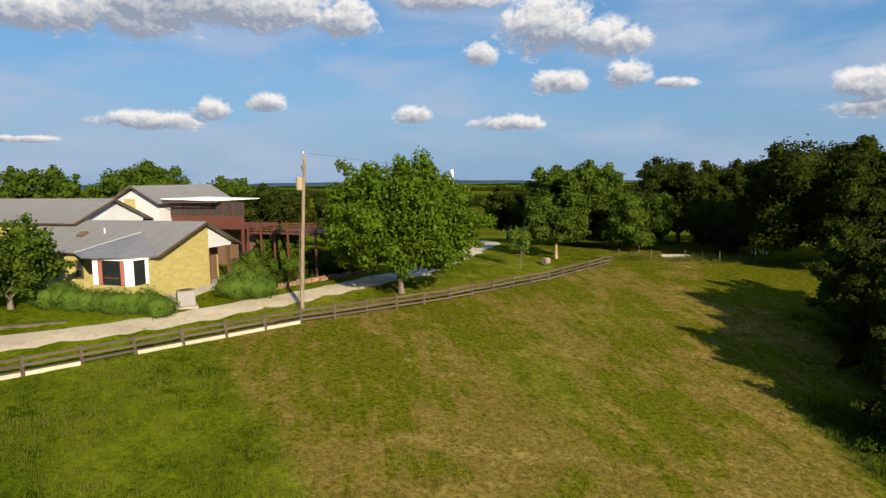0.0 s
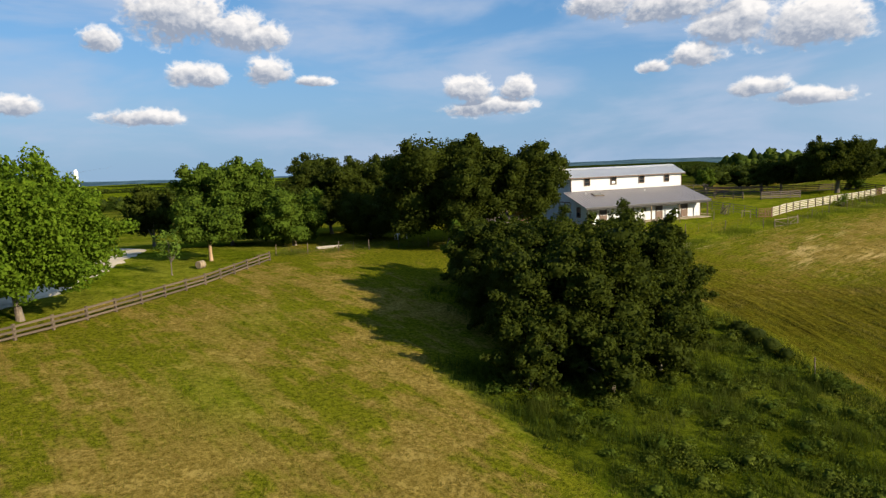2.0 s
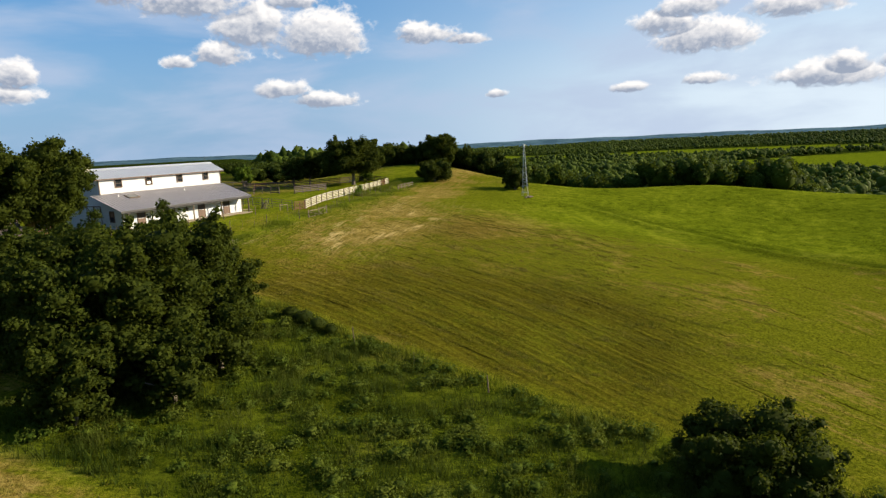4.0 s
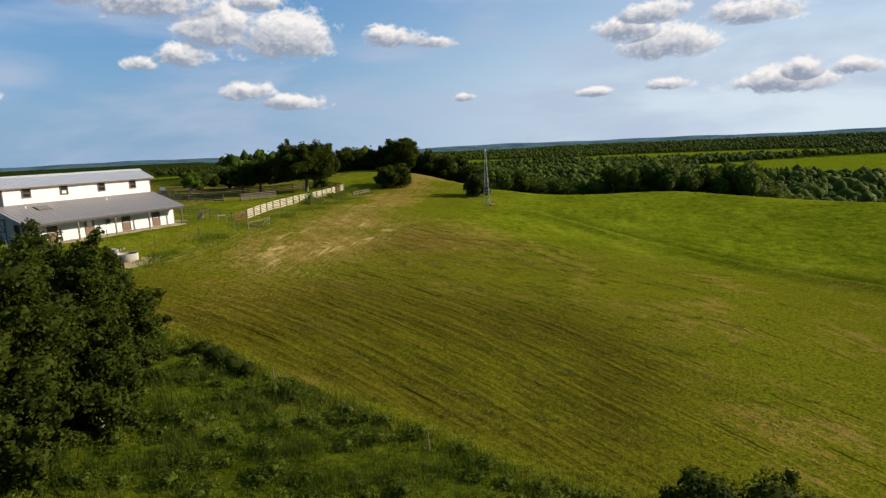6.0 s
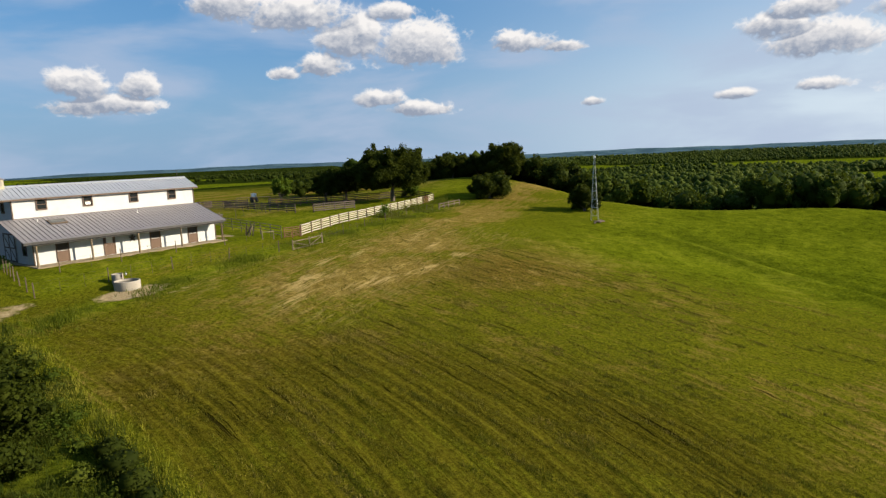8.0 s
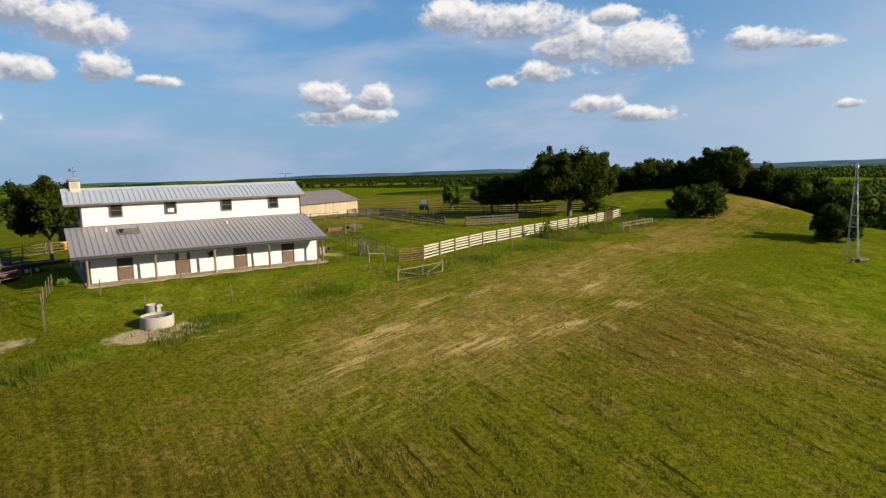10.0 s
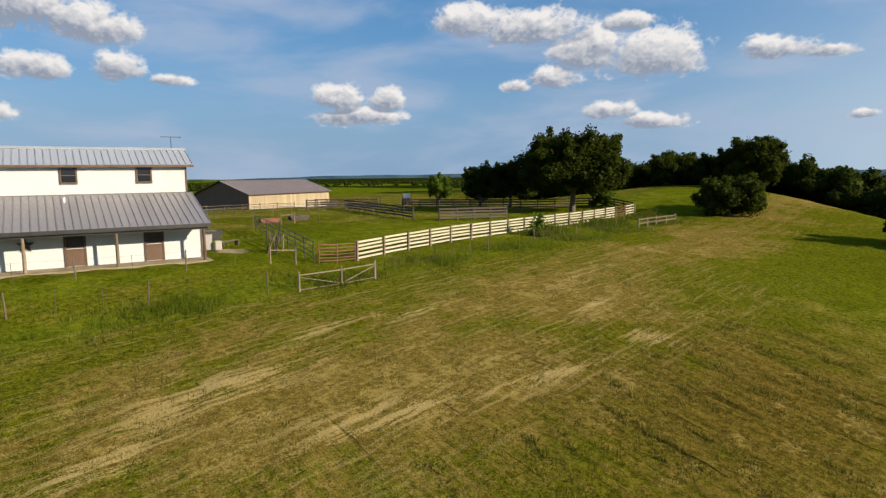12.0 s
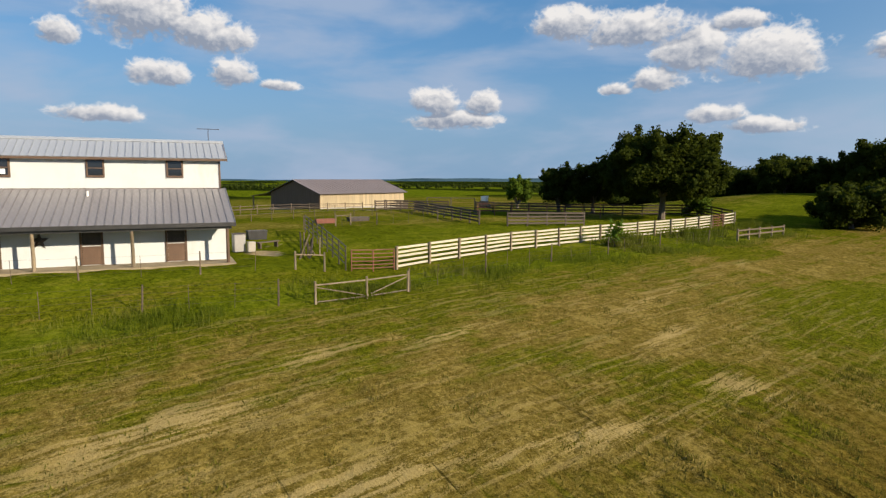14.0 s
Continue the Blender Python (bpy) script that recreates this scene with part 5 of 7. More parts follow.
def gable_roof(parent, name, label, along, a0, a1, eave_a, eave_b, ridge_at, z_a, z_ridge, z_b, material, pitch):
    """Two slopes that meet in a ridge along x or y; seams on both."""
    turn = Matrix() if along == "x" else Matrix(((0, 1, 0, 0), (1, 0, 0, 0), (0, 0, 1, 0), (0, 0, 0, 1)))
    made = []
    for e, z, s in ((eave_a, z_a, 1), (eave_b, z_b, -1)):
        run, rise = abs(ridge_at - e), z_ridge - z
        length, tilt = math.hypot(run, rise), math.atan2(rise, run)
        bm = block(0, a1 - a0, 0, length, -0.08, 0)
        m = Matrix.Translation((a0, e, z)) @ (Matrix.Rotation(tilt, 4, "X") if s > 0 else Matrix.Translation((a1 - a0, 0, 0)) @ Matrix.Rotation(math.pi, 4, "Z") @ Matrix.Rotation(tilt, 4, "X"))
        if along == "y":
            m = Matrix.Rotation(math.pi / 2, 4, "Z") @ Matrix.Translation((a0, -e, z))
            m = m @ (Matrix.Translation((a1 - a0, 0, 0)) @ Matrix.Rotation(math.pi, 4, "Z") @ Matrix.Rotation(tilt, 4, "X") if s > 0 else Matrix.Rotation(tilt, 4, "X"))
        base = part(name, bm, material, parent, label, m)
        made.append(base)
        n = max(1, round((a1 - a0) / pitch))
        w = (a1 - a0) / n
        first = None
        for i in range(n):
            pm = Matrix.Translation((i * w, 0, 0.004))
            if first is None:
                pb = block(0.0, w - 0.01, -0.03, length, 0.0, 0.012)
                box(pb, w - 0.045, w - 0.006, -0.03, length, 0.0125, 0.06)
                first = part("roof_panel", pb, material, base, "", pm)
            else:
                again("roof_panel", first, pm, base)
        part("fascia", block(0, a1 - a0, -0.05, -0.02, -0.14, -0.02), BROWN_TRIM, base)
        for x in (-0.035, a1 - a0):
            part("barge_board", block(x, x + 0.035, -0.04, length, -0.13, 0.015), BROWN_TRIM, base)
    return made


def build_house():
    h = thing("house", HOME, "yellow limestone house with grey seamed metal roof and white bay window", "house")
    part("foundation", block(0.7, 9.3, -0.1, 15.0, -1.6, 0.02), CONCRETE, h)
    # gable end facing the drive
    part("stone_gable", prism(bmesh.new(), [(0, 0), (6.4, 0), (6.4, 4.45), (5.7, 4.78), (1.1, 2.93), (0, 2.80)], 0.0, 0.3), BRICK_WALL, h, "yellow limestone gable wall")
    part("white_gable", prism(bmesh.new(), [(6.41, 2.9), (9.2, 2.9), (9.2, 3.15), (6.41, 4.45)], 0.05, 0.2), WHITE_WALL, h, "white boarded gable infill")
    part("screen_porch", block(6.6, 9.0, 1.4, 1.5, 0.05, 2.85), DARK_TIN, h, "dark screened porch wall")
    part("porch_post", block(8.9, 9.1, 0.1, 0.3, 0.0, 2.9), BROWN_TRIM, h)
    part("porch_post", block(6.42, 6.6, 0.06, 0.2, 0.0, 2.89), RED_STAIN, h)
    part("front_wall", block(0.9, 1.2, 0.31, 15.0, 0.0, 2.9), BRICK_WALL, h, "yellow limestone front wall")
    part("rear_wall", block(9.0, 9.3, 1.5, 15.0, 0.0, 2.9), BRICK_WALL, h)
    part("end_wall", prism(bmesh.new(), [(0.3, 0), (9.0, 0), (9.0, 3.2), (5.7, 4.75), (0.3, 2.6)], 14.7, 15.0), BRICK_WALL, h)
    gable_roof(h, "main_roof", "grey standing-seam metal roof", "y", -0.55, 15.5, 0.62, 9.75, 5.7, 3.0, 5.02, 3.0, ROOF_HOUSE, 0.42)
    # bay with white piers and dark glass, under its own hipped roof
    bay = part("bay", block(-1.5, 0.89, -0.2, 3.2, 0.0, 1.15), BRICK_WALL, h, "bay window with white piers")
    for x0, x1, y0, y1 in ((-1.5, -1.3, 2.8, 3.2), (-1.5, -1.3, -0.2, 0.42), (-0.28, -0.02, -0.2, 0.0), (0.3, 0.89, 3.05, 3.2)):
        part("pier", block(x0, x1, y0, y1, 1.16, 2.86), WHITE_PAINT, bay)
    part("head", block(-1.52, 0.88, -0.24, 3.22, 2.86, 2.96), WHITE_PAINT, bay)
    part("glass", block(-1.42, -1.38, 0.43, 2.79, 1.17, 2.85), GLASS, bay, "large dark picture window")
    part("glass", block(-1.29, -0.29, -0.16, -0.12, 1.17, 2.85), GLASS, bay)
    for y in (0.52, 2.42):
        part("curtain", block(-1.45, -1.425, y, y + 0.3, 1.2, 2.82), DRAPE, bay, "dull red curtain")
    part("sash", block(-1.46, -1.43, 1.0, 2.42, 1.62, 1.70), BROWN_TRIM, bay)
    # low roof over the bay: a front slope and a hip panel that die into the main slope
    e1, e2, e3, top = Vector((-1.95, 3.6, 3.02)), Vector((-1.75, 0.55, 3.08)), Vector((0.35, -0.62, 3.0)), Vector((3.6, 3.8, 4.30))
    e0, hip = Vector((0.36, 6.99, 3.02)), Vector((2.2, 4.6, 3.80))
    sink = Vector((0.3, 0, -0.12))
    for nm, ring, mat in (("bay_roof", (e1, e2, hip, e0), ROOF_HOUSE), ("hip_panel", (e2, e3, top, hip), ROOF_HOUSE)):
        bm = bmesh.new()
        up = [bm.verts.new(p) for p in ring]
        dn = [bm.verts.new(p + sink) for p in ring]
        bm.faces.new(up)
        bm.faces.new(dn[::-1])
        for k in range(len(ring)):
            bm.faces.new((up[(k + 1) % len(ring)], up[k], dn[k], dn[(k + 1) % len(ring)]))
        bmesh.ops.recalc_face_normals(bm, faces=bm.faces[:])
        part(nm, bm, mat, h, "low metal roof over the bay")
    for i in range(9):
        f = (i + 0.5) / 9
        part("seam", tube(bmesh.new(), [e1.lerp(e2, f) + Vector((0, 0, 0.02)), e0.lerp(hip, f) + Vector((0, 0, 0.02))], 0.02, 4), ROOF_HOUSE, h)
    part("flashing", tube(bmesh.new(), [e0 + Vector((0, 0, 0.02)), top + Vector((0, 0, 0.03))], 0.045, 5), ROOF_PALE, h, "pale metal flashing strip")
    for y, z, w, hh in ((7.1, 1.45, 0.7, 1.4), (9.6, 1.45, 0.7, 1.3)):
        window(h, 0, 0, z, w, hh, Matrix.Translation((0.89, y, 0.3)) @ Matrix.Rotation(-math.pi / 2, 4, "Z"))
    tilt = math.atan2(2.52, 6.35)
    part("roof_vent", block(-0.35, 0.35, -0.3, 0.3, 0.05, 0.2, 0.02), DARK_TIN, h, "", Matrix.Translation((3.2, 9.2, 4.05)) @ Matrix.Rotation(-tilt, 4, "Y"))
    part("vent_pipe", tube(bmesh.new(), [(0, 0, 0), (0, 0, 0.45)], 0.06, 8), WHITE_PAINT, h, "", Matrix.Translation((3.6, 7.4, 4.15)))
    return h


def build_wings():
    w = thing("house", HOME, "white-gabled house wing with a long grey metal roof", "house")
    part("gable_wall", prism(bmesh.new(), [(5.0, -1), (12.2, -1), (12.2, 5.1), (8.6, 6.45), (5.0, 5.1)], 12.0, 12.25), WHITE_WALL, w)
    part("front_wall", block(5.0, 5.25, 12.26, 25.0, -1, 5.05), BRICK_WALL, w)
    part("rear_wall", block(11.95, 12.2, 12.26, 25.0, -1, 5.05), BRICK_WALL, w)
    gable_roof(w, "roof", "grey seamed metal roof", "y", 11.4, 25.6, 4.4, 12.8, 8.6, 4.85, 6.72, 4.75, ROOF_HOUSE, 0.45)
    v = thing("house", HOME, "tall white house with metal roof, stone chimney and red screened porch", "house")
    part("gable_wall", prism(bmesh.new(), [(10.85, -1), (16.1, -1), (16.1, 6.3), (13.55, 7.5), (10.85, 6.2)], 13.0, 13.25, "x"), WHITE_WALL, v)
    part("side_wall", block(13.26, 23.0, 10.85, 11.1, -1, 6.15), WHITE_WALL, v)
    part("far_wall", block(13.26, 23.0, 15.85, 16.1, -1, 6.25), WHITE_WALL, v)
    part("rear_gable", prism(bmesh.new(), [(10.85, -1), (16.1, -1), (16.1, 6.3), (13.55, 7.5), (10.85, 6.2)], 23.0, 23.25, "x"), WHITE_WALL, v)
    gable_roof(v, "roof", "grey metal roof", "x", 12.5, 23.6, 10.4, 16.6, 13.6, 6.1, 7.78, 6.2, ROOF_HOUSE, 0.5)
    part("chimney", block(12.55, 12.98, 13.55, 14.5, 2.0, 6.55, 0.02), BRICK_WALL, v, "yellow stone chimney")
    # upstairs screened porch and deck
    pr = part("porch_roof", prism(bmesh.new(), [(4.3, 6.32), (10.6, 6.5), (10.6, 6.58), (4.3, 6.39)], 13.0, 19.5, "x"), WHITE_PAINT, v, "white flat metal porch roof")
    part("porch_fascia", block(12.96, 13.0, 4.3, 10.4, 6.16, 6.30), BROWN_TRIM, v)
    part("porch_floor", block(14.0, 19.5, 2.2, 10.7, 3.72, 3.98), RED_STAIN, v)
    part("porch_skirt", block(13.95, 14.05, 2.2, 10.3, 3.98, 4.95), RED_STAIN, v, "red-brown boarded porch rail")
    part("porch_screen", block(14.05, 14.1, 2.2, 10.3, 4.96, 6.2), DARK_STEEL, v, "dark insect screens")
    for i in range(8):
        y = 2.2 + i * 1.157
        part("mullion", block(13.98, 14.04, y, y + 0.1, 4.96, 6.22), RED_STAIN, v)
    for y in (2.3, 6.2, 10.2):
        part("post", block(13.9, 14.1, y, y + 0.2, -1.0, 3.72), RED_STAIN, v)
    part("ground_floor_wall", block(16.0, 16.2, 2.3, 10.6, -1, 3.7), DARK_TIN, v, "dark ground floor wall set back under the porch")
    d = thing("deck", HOME, "red-brown timber deck with slatted railing", "deck")
    part("deck_floor", block(14.3, 19.0, -5.0, 2.15, 3.3, 3.45), RED_STAIN, d)
    for z in (3.62, 3.82, 4.02, 4.24):
        part("rail", block(14.25, 14.32, -5.0, 2.15, z, z + 0.10), RED_STAIN, d)
    for i in range(6):
        y = -5.0 + i * 1.4
        part("post", block(14.2, 14.36, y, y + 0.14, -1.0, 4.36), RED_STAIN, d)


def brick_wall_material():
    """Coursed limestone: each stone a tone of its own, joints sunk."""
    m, t, p = new_mat("coursed_limestone")
    c = t.nodes.new("ShaderNodeTexCoord")
    sepx = t.nodes.new("ShaderNodeSeparateXYZ")
    t.links.new(c.outputs["Object"], sepx.inputs[0])
    comb = t.nodes.new("ShaderNodeCombineXYZ")
    t.links.new(math_node(t, "ADD", sepx.outputs[0], sepx.outputs[1]), comb.inputs[0])
    t.links.new(sepx.outputs[2], comb.inputs[1])
    b = t.nodes.new("ShaderNodeTexBrick")
    t.links.new(comb.outputs[0], b.inputs["Vector"])
    for key, value in (("Scale", 1.0), ("Mortar Size", 0.012), ("Brick Width", 0.42), ("Row Height", 0.17), ("Bias", 0.0)):
        b.inputs[key].default_value = value
    b.inputs["Color1"].default_value = (0.325, 0.275, 0.080, 1)
    b.inputs["Color2"].default_value = (0.41, 0.355, 0.125, 1)
    b.inputs["Mortar"].default_value = (0.345, 0.295, 0.115, 1)
    grain = noise_node(t, c.outputs["Object"], 2.2, 6, 0.7)
    t.links.new(mix_color(t, map_range(t, grain, 0.42, 0.72, 0.0, 0.55), b.outputs["Color"], (0.30, 0.22, 0.09)), p.inputs["Base Color"])
    p.inputs["Roughness"].default_value = 0.88
    bump(t, p, math_node(t, "SUBTRACT", noise_node(t, c.outputs["Object"], 14, 4), b.outputs["Fac"]), 0.5, 0.03)
    return m


BRICK_WALL = brick_wall_material()
build_house()
build_wings()


def bush_row(name, label, spots, material, seed, leaf=0.17, per_m2=60, category="hedge"):
    t = thing(name, pose(spots[0][0], spots[0][1], gz(spots[0][0], spots[0][1])), label, category)
    x0, y0, z0 = spots[0][0], spots[0][1], gz(spots[0][0], spots[0][1])
    lobes = [(x - x0, y - y0, gz(x, y) - z0 + h * 0.45, r, r, h * 0.6) for x, y, r, h in spots]
    v, q = crown(lobes, per_m2, leaf, seed, 0.88)
    mesh_quads("foliage", v, q, material, t)
    bm = bmesh.new()
    for x, y, r, h in spots[::2]:
        tube(bm, [(x - x0, y - y0, gz(x, y) - z0 - 0.2), (x - x0, y - y0, gz(x, y) - z0 + h * 0.4)], [0.05, 0.03], 5)
    part("stems", bm, BARK, t)
    return t


bush_row("hedge", "clipped bright green hedge in front of the bay window", [(-26.0 + i * 0.98, 42.3 - 0.05 * i + 0.25 * math.sin(i * 2.1), 1.05 + 0.1 * math.sin(i * 1.7), 1.55 + 0.15 * math.sin(i * 1.3)) for i in range(9)], LEAF_SHRUB, 51, 0.11, 120)
bush_row("round_bush", "rounded bright green shrub beside the house", [(-14.9, 47.4, 1.5, 1.8), (-13.2, 48.0, 1.5, 1.7), (-14.1, 48.2, 1.7, 2.0)], LEAF_SHRUB, 52, 0.11, 120, category="bush")
bush_row("garden_bush", "mixed dark green garden shrubs along the drive", [(-13.4 + i * 1.25, 57.5 + i * 0.9 + 0.8 * math.sin(i * 1.9), 1.0, 1.5 + 0.4 * math.sin(i * 2.3)) for i in range(7)], LEAF_MID, 53, 0.2, 40, category="bush")
bush_row("garden_bush", "dark shrubs on the garden bank", [(-12.6 + i * 1.1, 53.6 + i * 1.25 + 0.4 * math.sin(i * 2.9), 0.7, 1.0) for i in range(7)], LEAF_OAK, 54, 0.2, 40, category="bush")

bush_row("garden_bush", "dark green garden shrubs below the deck", [(-16.4 + 0.8 * i, 53.6 + 0.7 * i + 1.0 * math.sin(i * 2.2), 1.0 + 0.3 * math.sin(i * 1.4), 1.7 + 0.5 * math.sin(i * 1.9)) for i in range(9)], LEAF_MID, 55, 0.22, 40, category="bush")
bush_row("garden_bush", "dark cedar shrubs on the stone terraces", [(-13.2 + 0.55 * i, 51.4 + 0.75 * i + 0.3 * math.sin(i * 2.7), 0.6 + 0.2 * math.sin(i), 0.9 + 0.3 * math.sin(i * 2.1)) for i in range(6)], LEAF_OAK, 56, 0.18, 50, category="bush")
# air conditioner
a = thing("air_conditioner", pose(-17.4, 44.2, gz(-17.4, 44.2), 0, 0, 25), "grey metal air conditioning unit on a concrete pad", "air conditioner")
part("pad", block(-0.75, 0.75, -0.7, 0.7, -0.25, 0.1, 0.02), CONCRETE, a)
part("casing", block(-0.6, 0.6, -0.55, 0.55, 0.1, 1.2, 0.04), ROOF_HOUSE, a)
for k in range(5):
    part("grille_bar", block(-0.615, -0.602, -0.45, 0.45, 0.28 + k * 0.17, 0.34 + k * 0.17), DARK_STEEL, a)
part("fan_guard", tube(bmesh.new(), [(0, 0, 1.2), (0, 0, 1.24)], 0.42, 16), DARK_STEEL, a)

# stone garden edging below the shrubs
wall_t = thing("garden_wall", pose(-12.6, 50.4, gz(-12.6, 50.4)), "low dry-laid brown stone garden edging", "garden wall")
first = None
SR = random.Random(4)
for i in range(46):
    f = i / 45
    x, y = 7.6 * f + SR.uniform(-0.05, 0.05), 10.2 * f + 0.3 * math.sin(f * 6) + SR.uniform(-0.06, 0.06)
    z = gz(-12.6 + x, 50.4 + y) - gz(-12.6, 50.4)
    m = Matrix.Translation((x, y, z + 0.16)) @ Euler((SR.uniform(-0.1, 0.1), SR.uniform(-0.1, 0.1), SR.uniform(0, 3))).to_matrix().to_4x4() @ Matrix.Diagonal((SR.uniform(0.8, 1.3), SR.uniform(0.7, 1.2), SR.uniform(0.7, 1.4), 1))
    if first is None:
        first = part("stone", block(-0.17, 0.17, -0.13, 0.13, -0.2, 0.2, 0.05), STONE, wall_t, "", m)
    else:
        again("stone", first, m, wall_t)

# ---- drive ----
def ribbon(name, label, points, width, material, lift=0.05, category="road"):
    """A strip draped on the ground along some points, its edges uneven."""
    pts = [Vector((x, y, 0)) for x, y in points]
    path = []
    for i in range(len(pts) - 1):
        a, b, c, d = pts[max(i - 1, 0)], pts[i], pts[i + 1], pts[min(i + 2, len(pts) - 1)]
        for k in range(8):
            t = k / 8
            path.append(0.5 * ((2 * b) + (c - a) * t + (2 * a - 5 * b + 4 * c - d) * t * t + (3 * b - a - 3 * c + d) * t ** 3))
    path.append(pts[-1])
    rng = random.Random(9)
    verts, faces, n = [], [], 7
    for i, p in enumerate(path):
        d = (path[min(i + 1, len(path) - 1)] - path[max(i - 1, 0)]).normalized()
        s = Vector((-d.y, d.x, 0))
        for j in range(n):
            w = (j / (n - 1) - 0.5) * width + (rng.uniform(-0.18, 0.18) if j in (0, n - 1) else 0)
            q = p + s * w
            edge = -0.10 if j in (0, n - 1) else 0
            verts.append((q.x, q.y, gz(q.x, q.y) + lift + edge))
    for i in range(len(path) - 1):
        for j in range(n - 1):
            a = i * n + j
            faces.append((a, a + n, a + n + 1, a + 1))
    me = bpy.data.meshes.new(name)
    me.from_pydata(verts, [], [f[::-1] for f in faces])
    for f in me.polygons:
        f.use_smooth = True
    me.materials.append(material)
    return tagged(new(name, me), label, category, kind="structure")


ribbon("road", "pale caliche gravel drive", [(-60, 18.5), (-40, 26), (-24.4, 35.2), (-18, 40.2), (-12.5, 46.2), (-8.5, 51), (-4.9, 56), (-0.6, 62), (3.2, 72), (7.0, 84), (9.4, 96), (6, 112), (-6, 126)], 3.4, CALICHE)
ribbon("kerb_strip", "straw-coloured verge beside the drive", [(-40, 29.5), (-30, 35.2), (-26.5, 37.4), (-23, 39.3)], 0.5, GREY_BOARD, 0.08)


# ---- fences ----
def along(points, spacing):
    """Places at even steps along a line of points, with headings."""
    out, rest = [], 0.0
    for (ax, ay), (bx, by) in zip(points, points[1:]):
        L = math.hypot(bx - ax, by - ay)
        while rest <= L:
            out.append((ax + (bx - ax) * rest / L, ay + (by - ay) * rest / L))
            rest += spacing
        rest -= L
    return out


def board_fence(label, points, spacing, rails, height, board, post, seed, thick=0.032, wide=0.14, size=0.075, skip=(), front=1):
    """Square posts with boards between them; every post and board is a part."""
    rng = random.Random(seed)
    stops = along(points, spacing)
    x0, y0 = stops[0]
    z0 = gz(x0, y0)
    t = thing("fence", pose(x0, y0, z0), label, "fence")
    pm = None
    for x, y in stops:
        m = Matrix.Translation((x - x0, y - y0, gz(x, y) - z0)) @ Euler((rng.uniform(-0.03, 0.03), rng.uniform(-0.03, 0.03), math.atan2(points[-1][1] - points[0][1], points[-1][0] - points[0][0]))).to_matrix().to_4x4()
        if pm is None:
            pm = part("post", block(-size, size, -size, size, -0.4, height + 0.08, 0.012), post, t, "", m)
        else:
            again("post", pm, m, t)
    shared = block(0, 1, -thick / 2, thick / 2, -wide / 2, wide / 2)
    bm_mesh = None
    for i, (a, b) in enumerate(zip(stops, stops[1:])):
        if i in skip:
            continue
        for r in rails:
            za, zb = gz(*a) - z0 + r * height + rng.uniform(-0.025, 0.025), gz(*b) - z0 + r * height + rng.uniform(-0.025, 0.025)
            d = Vector((b[0] - a[0], b[1] - a[1], zb - za))
            side = Vector((d.y, -d.x, 0)).normalized() * (size + thick / 2 + 0.003) * front
            turn = d.to_track_quat("X", "Z").to_matrix().to_4x4()
            m = Matrix.Translation((a[0] - x0 + side.x, a[1] - y0 + side.y, za)) @ turn @ Matrix.Diagonal((d.length, 1, 1, 1))
            if bm_mesh is None:
                bm_mesh = part("board", shared, board, t, "", m)
            else:
                again("board", bm_mesh, m, t)
    return t, stops


rail_line = [(-44, 8.6), (-31.5, 20.6), (-20.2, 31.4), (-8.9, 42.3), (0.8, 50.0), (11.8, 60.0), (21.4, 70.6)]
fence_t, rail_stops = board_fence("weathered brown three-rail board fence beside the drive", rail_line, 2.70, (0.94, 0.58, 0.24), 0.98, FENCE_BOARD, FENCE_BOARD, 61, wide=0.15, size=0.085)
# white boards nailed along the foot of some bays
wb = thing("boarding", pose(rail_stops[8][0], rail_stops[8][1], gz(*rail_stops[8])), "white painted boards along the foot of the rail fence", "boarding")
for i in range(8, 18):
    if i == 13:
        continue
    (ax, ay), (bx, by) = rail_stops[i], rail_stops[i + 1]
    ox, oy, oz = rail_stops[8][0], rail_stops[8][1], gz(*rail_stops[8])
    d = Vector((bx - ax, by - ay, gz(bx, by) - gz(ax, ay)))
    m = Matrix.Translation((ax - ox + 0.09 * d.y / d.length - 0.0, ay - oy - 0.09 * d.x / d.length, gz(ax, ay) - oz + 0.24)) @ d.to_track_quat("X", "Z").to_matrix().to_4x4()
    part("board", block(0.1, d.length - 0.1, 0.005, 0.03, -0.24, -0.02), WHITE_BOARD, wb, "", m @ Matrix.Translation((0, -0.06, 0)))

pen_front = [(92.6, 53.0), (104.1, 55.2), (116.9, 56.5), (130.5, 57.5), (138.2, 58.3)]
board_fence("cream five-board cattle pen fence on brown posts", pen_front, 3.06, (0.95, 0.76, 0.57, 0.36, 0.14), 1.45, WHITE_BOARD, POST_WOOD, 62, wide=0.145, front=-1)
board_fence("short cream board panel at the end of the pens", [(141.2, 58.6), (144.2, 58.9)], 2.9, (0.95, 0.70, 0.45, 0.2), 1.4, WHITE_BOARD, POST_WOOD, 63, wide=0.145, front=-1)
board_fence("dark creosoted board fence inside the pens", [(121.5, 95), (117.0, 82), (114.6, 71.5)], 2.45, (0.95, 0.72, 0.49, 0.25), 1.45, DARK_BOARD, DARK_BOARD, 64, wide=0.19)
board_fence("dark creosoted board fence inside the pens", [(116.5, 69.0), (126.5, 66.5)], 2.45, (0.95, 0.7, 0.45, 0.2), 1.45, DARK_BOARD, DARK_BOARD, 65, wide=0.19)
board_fence("dark creosoted board fence at the back of the pens", [(129, 90), (139, 77), (149.5, 66.5), (145, 59.2)], 2.6, (0.95, 0.7, 0.45, 0.2), 1.5, DARK_BOARD, DARK_BOARD, 66, wide=0.19)
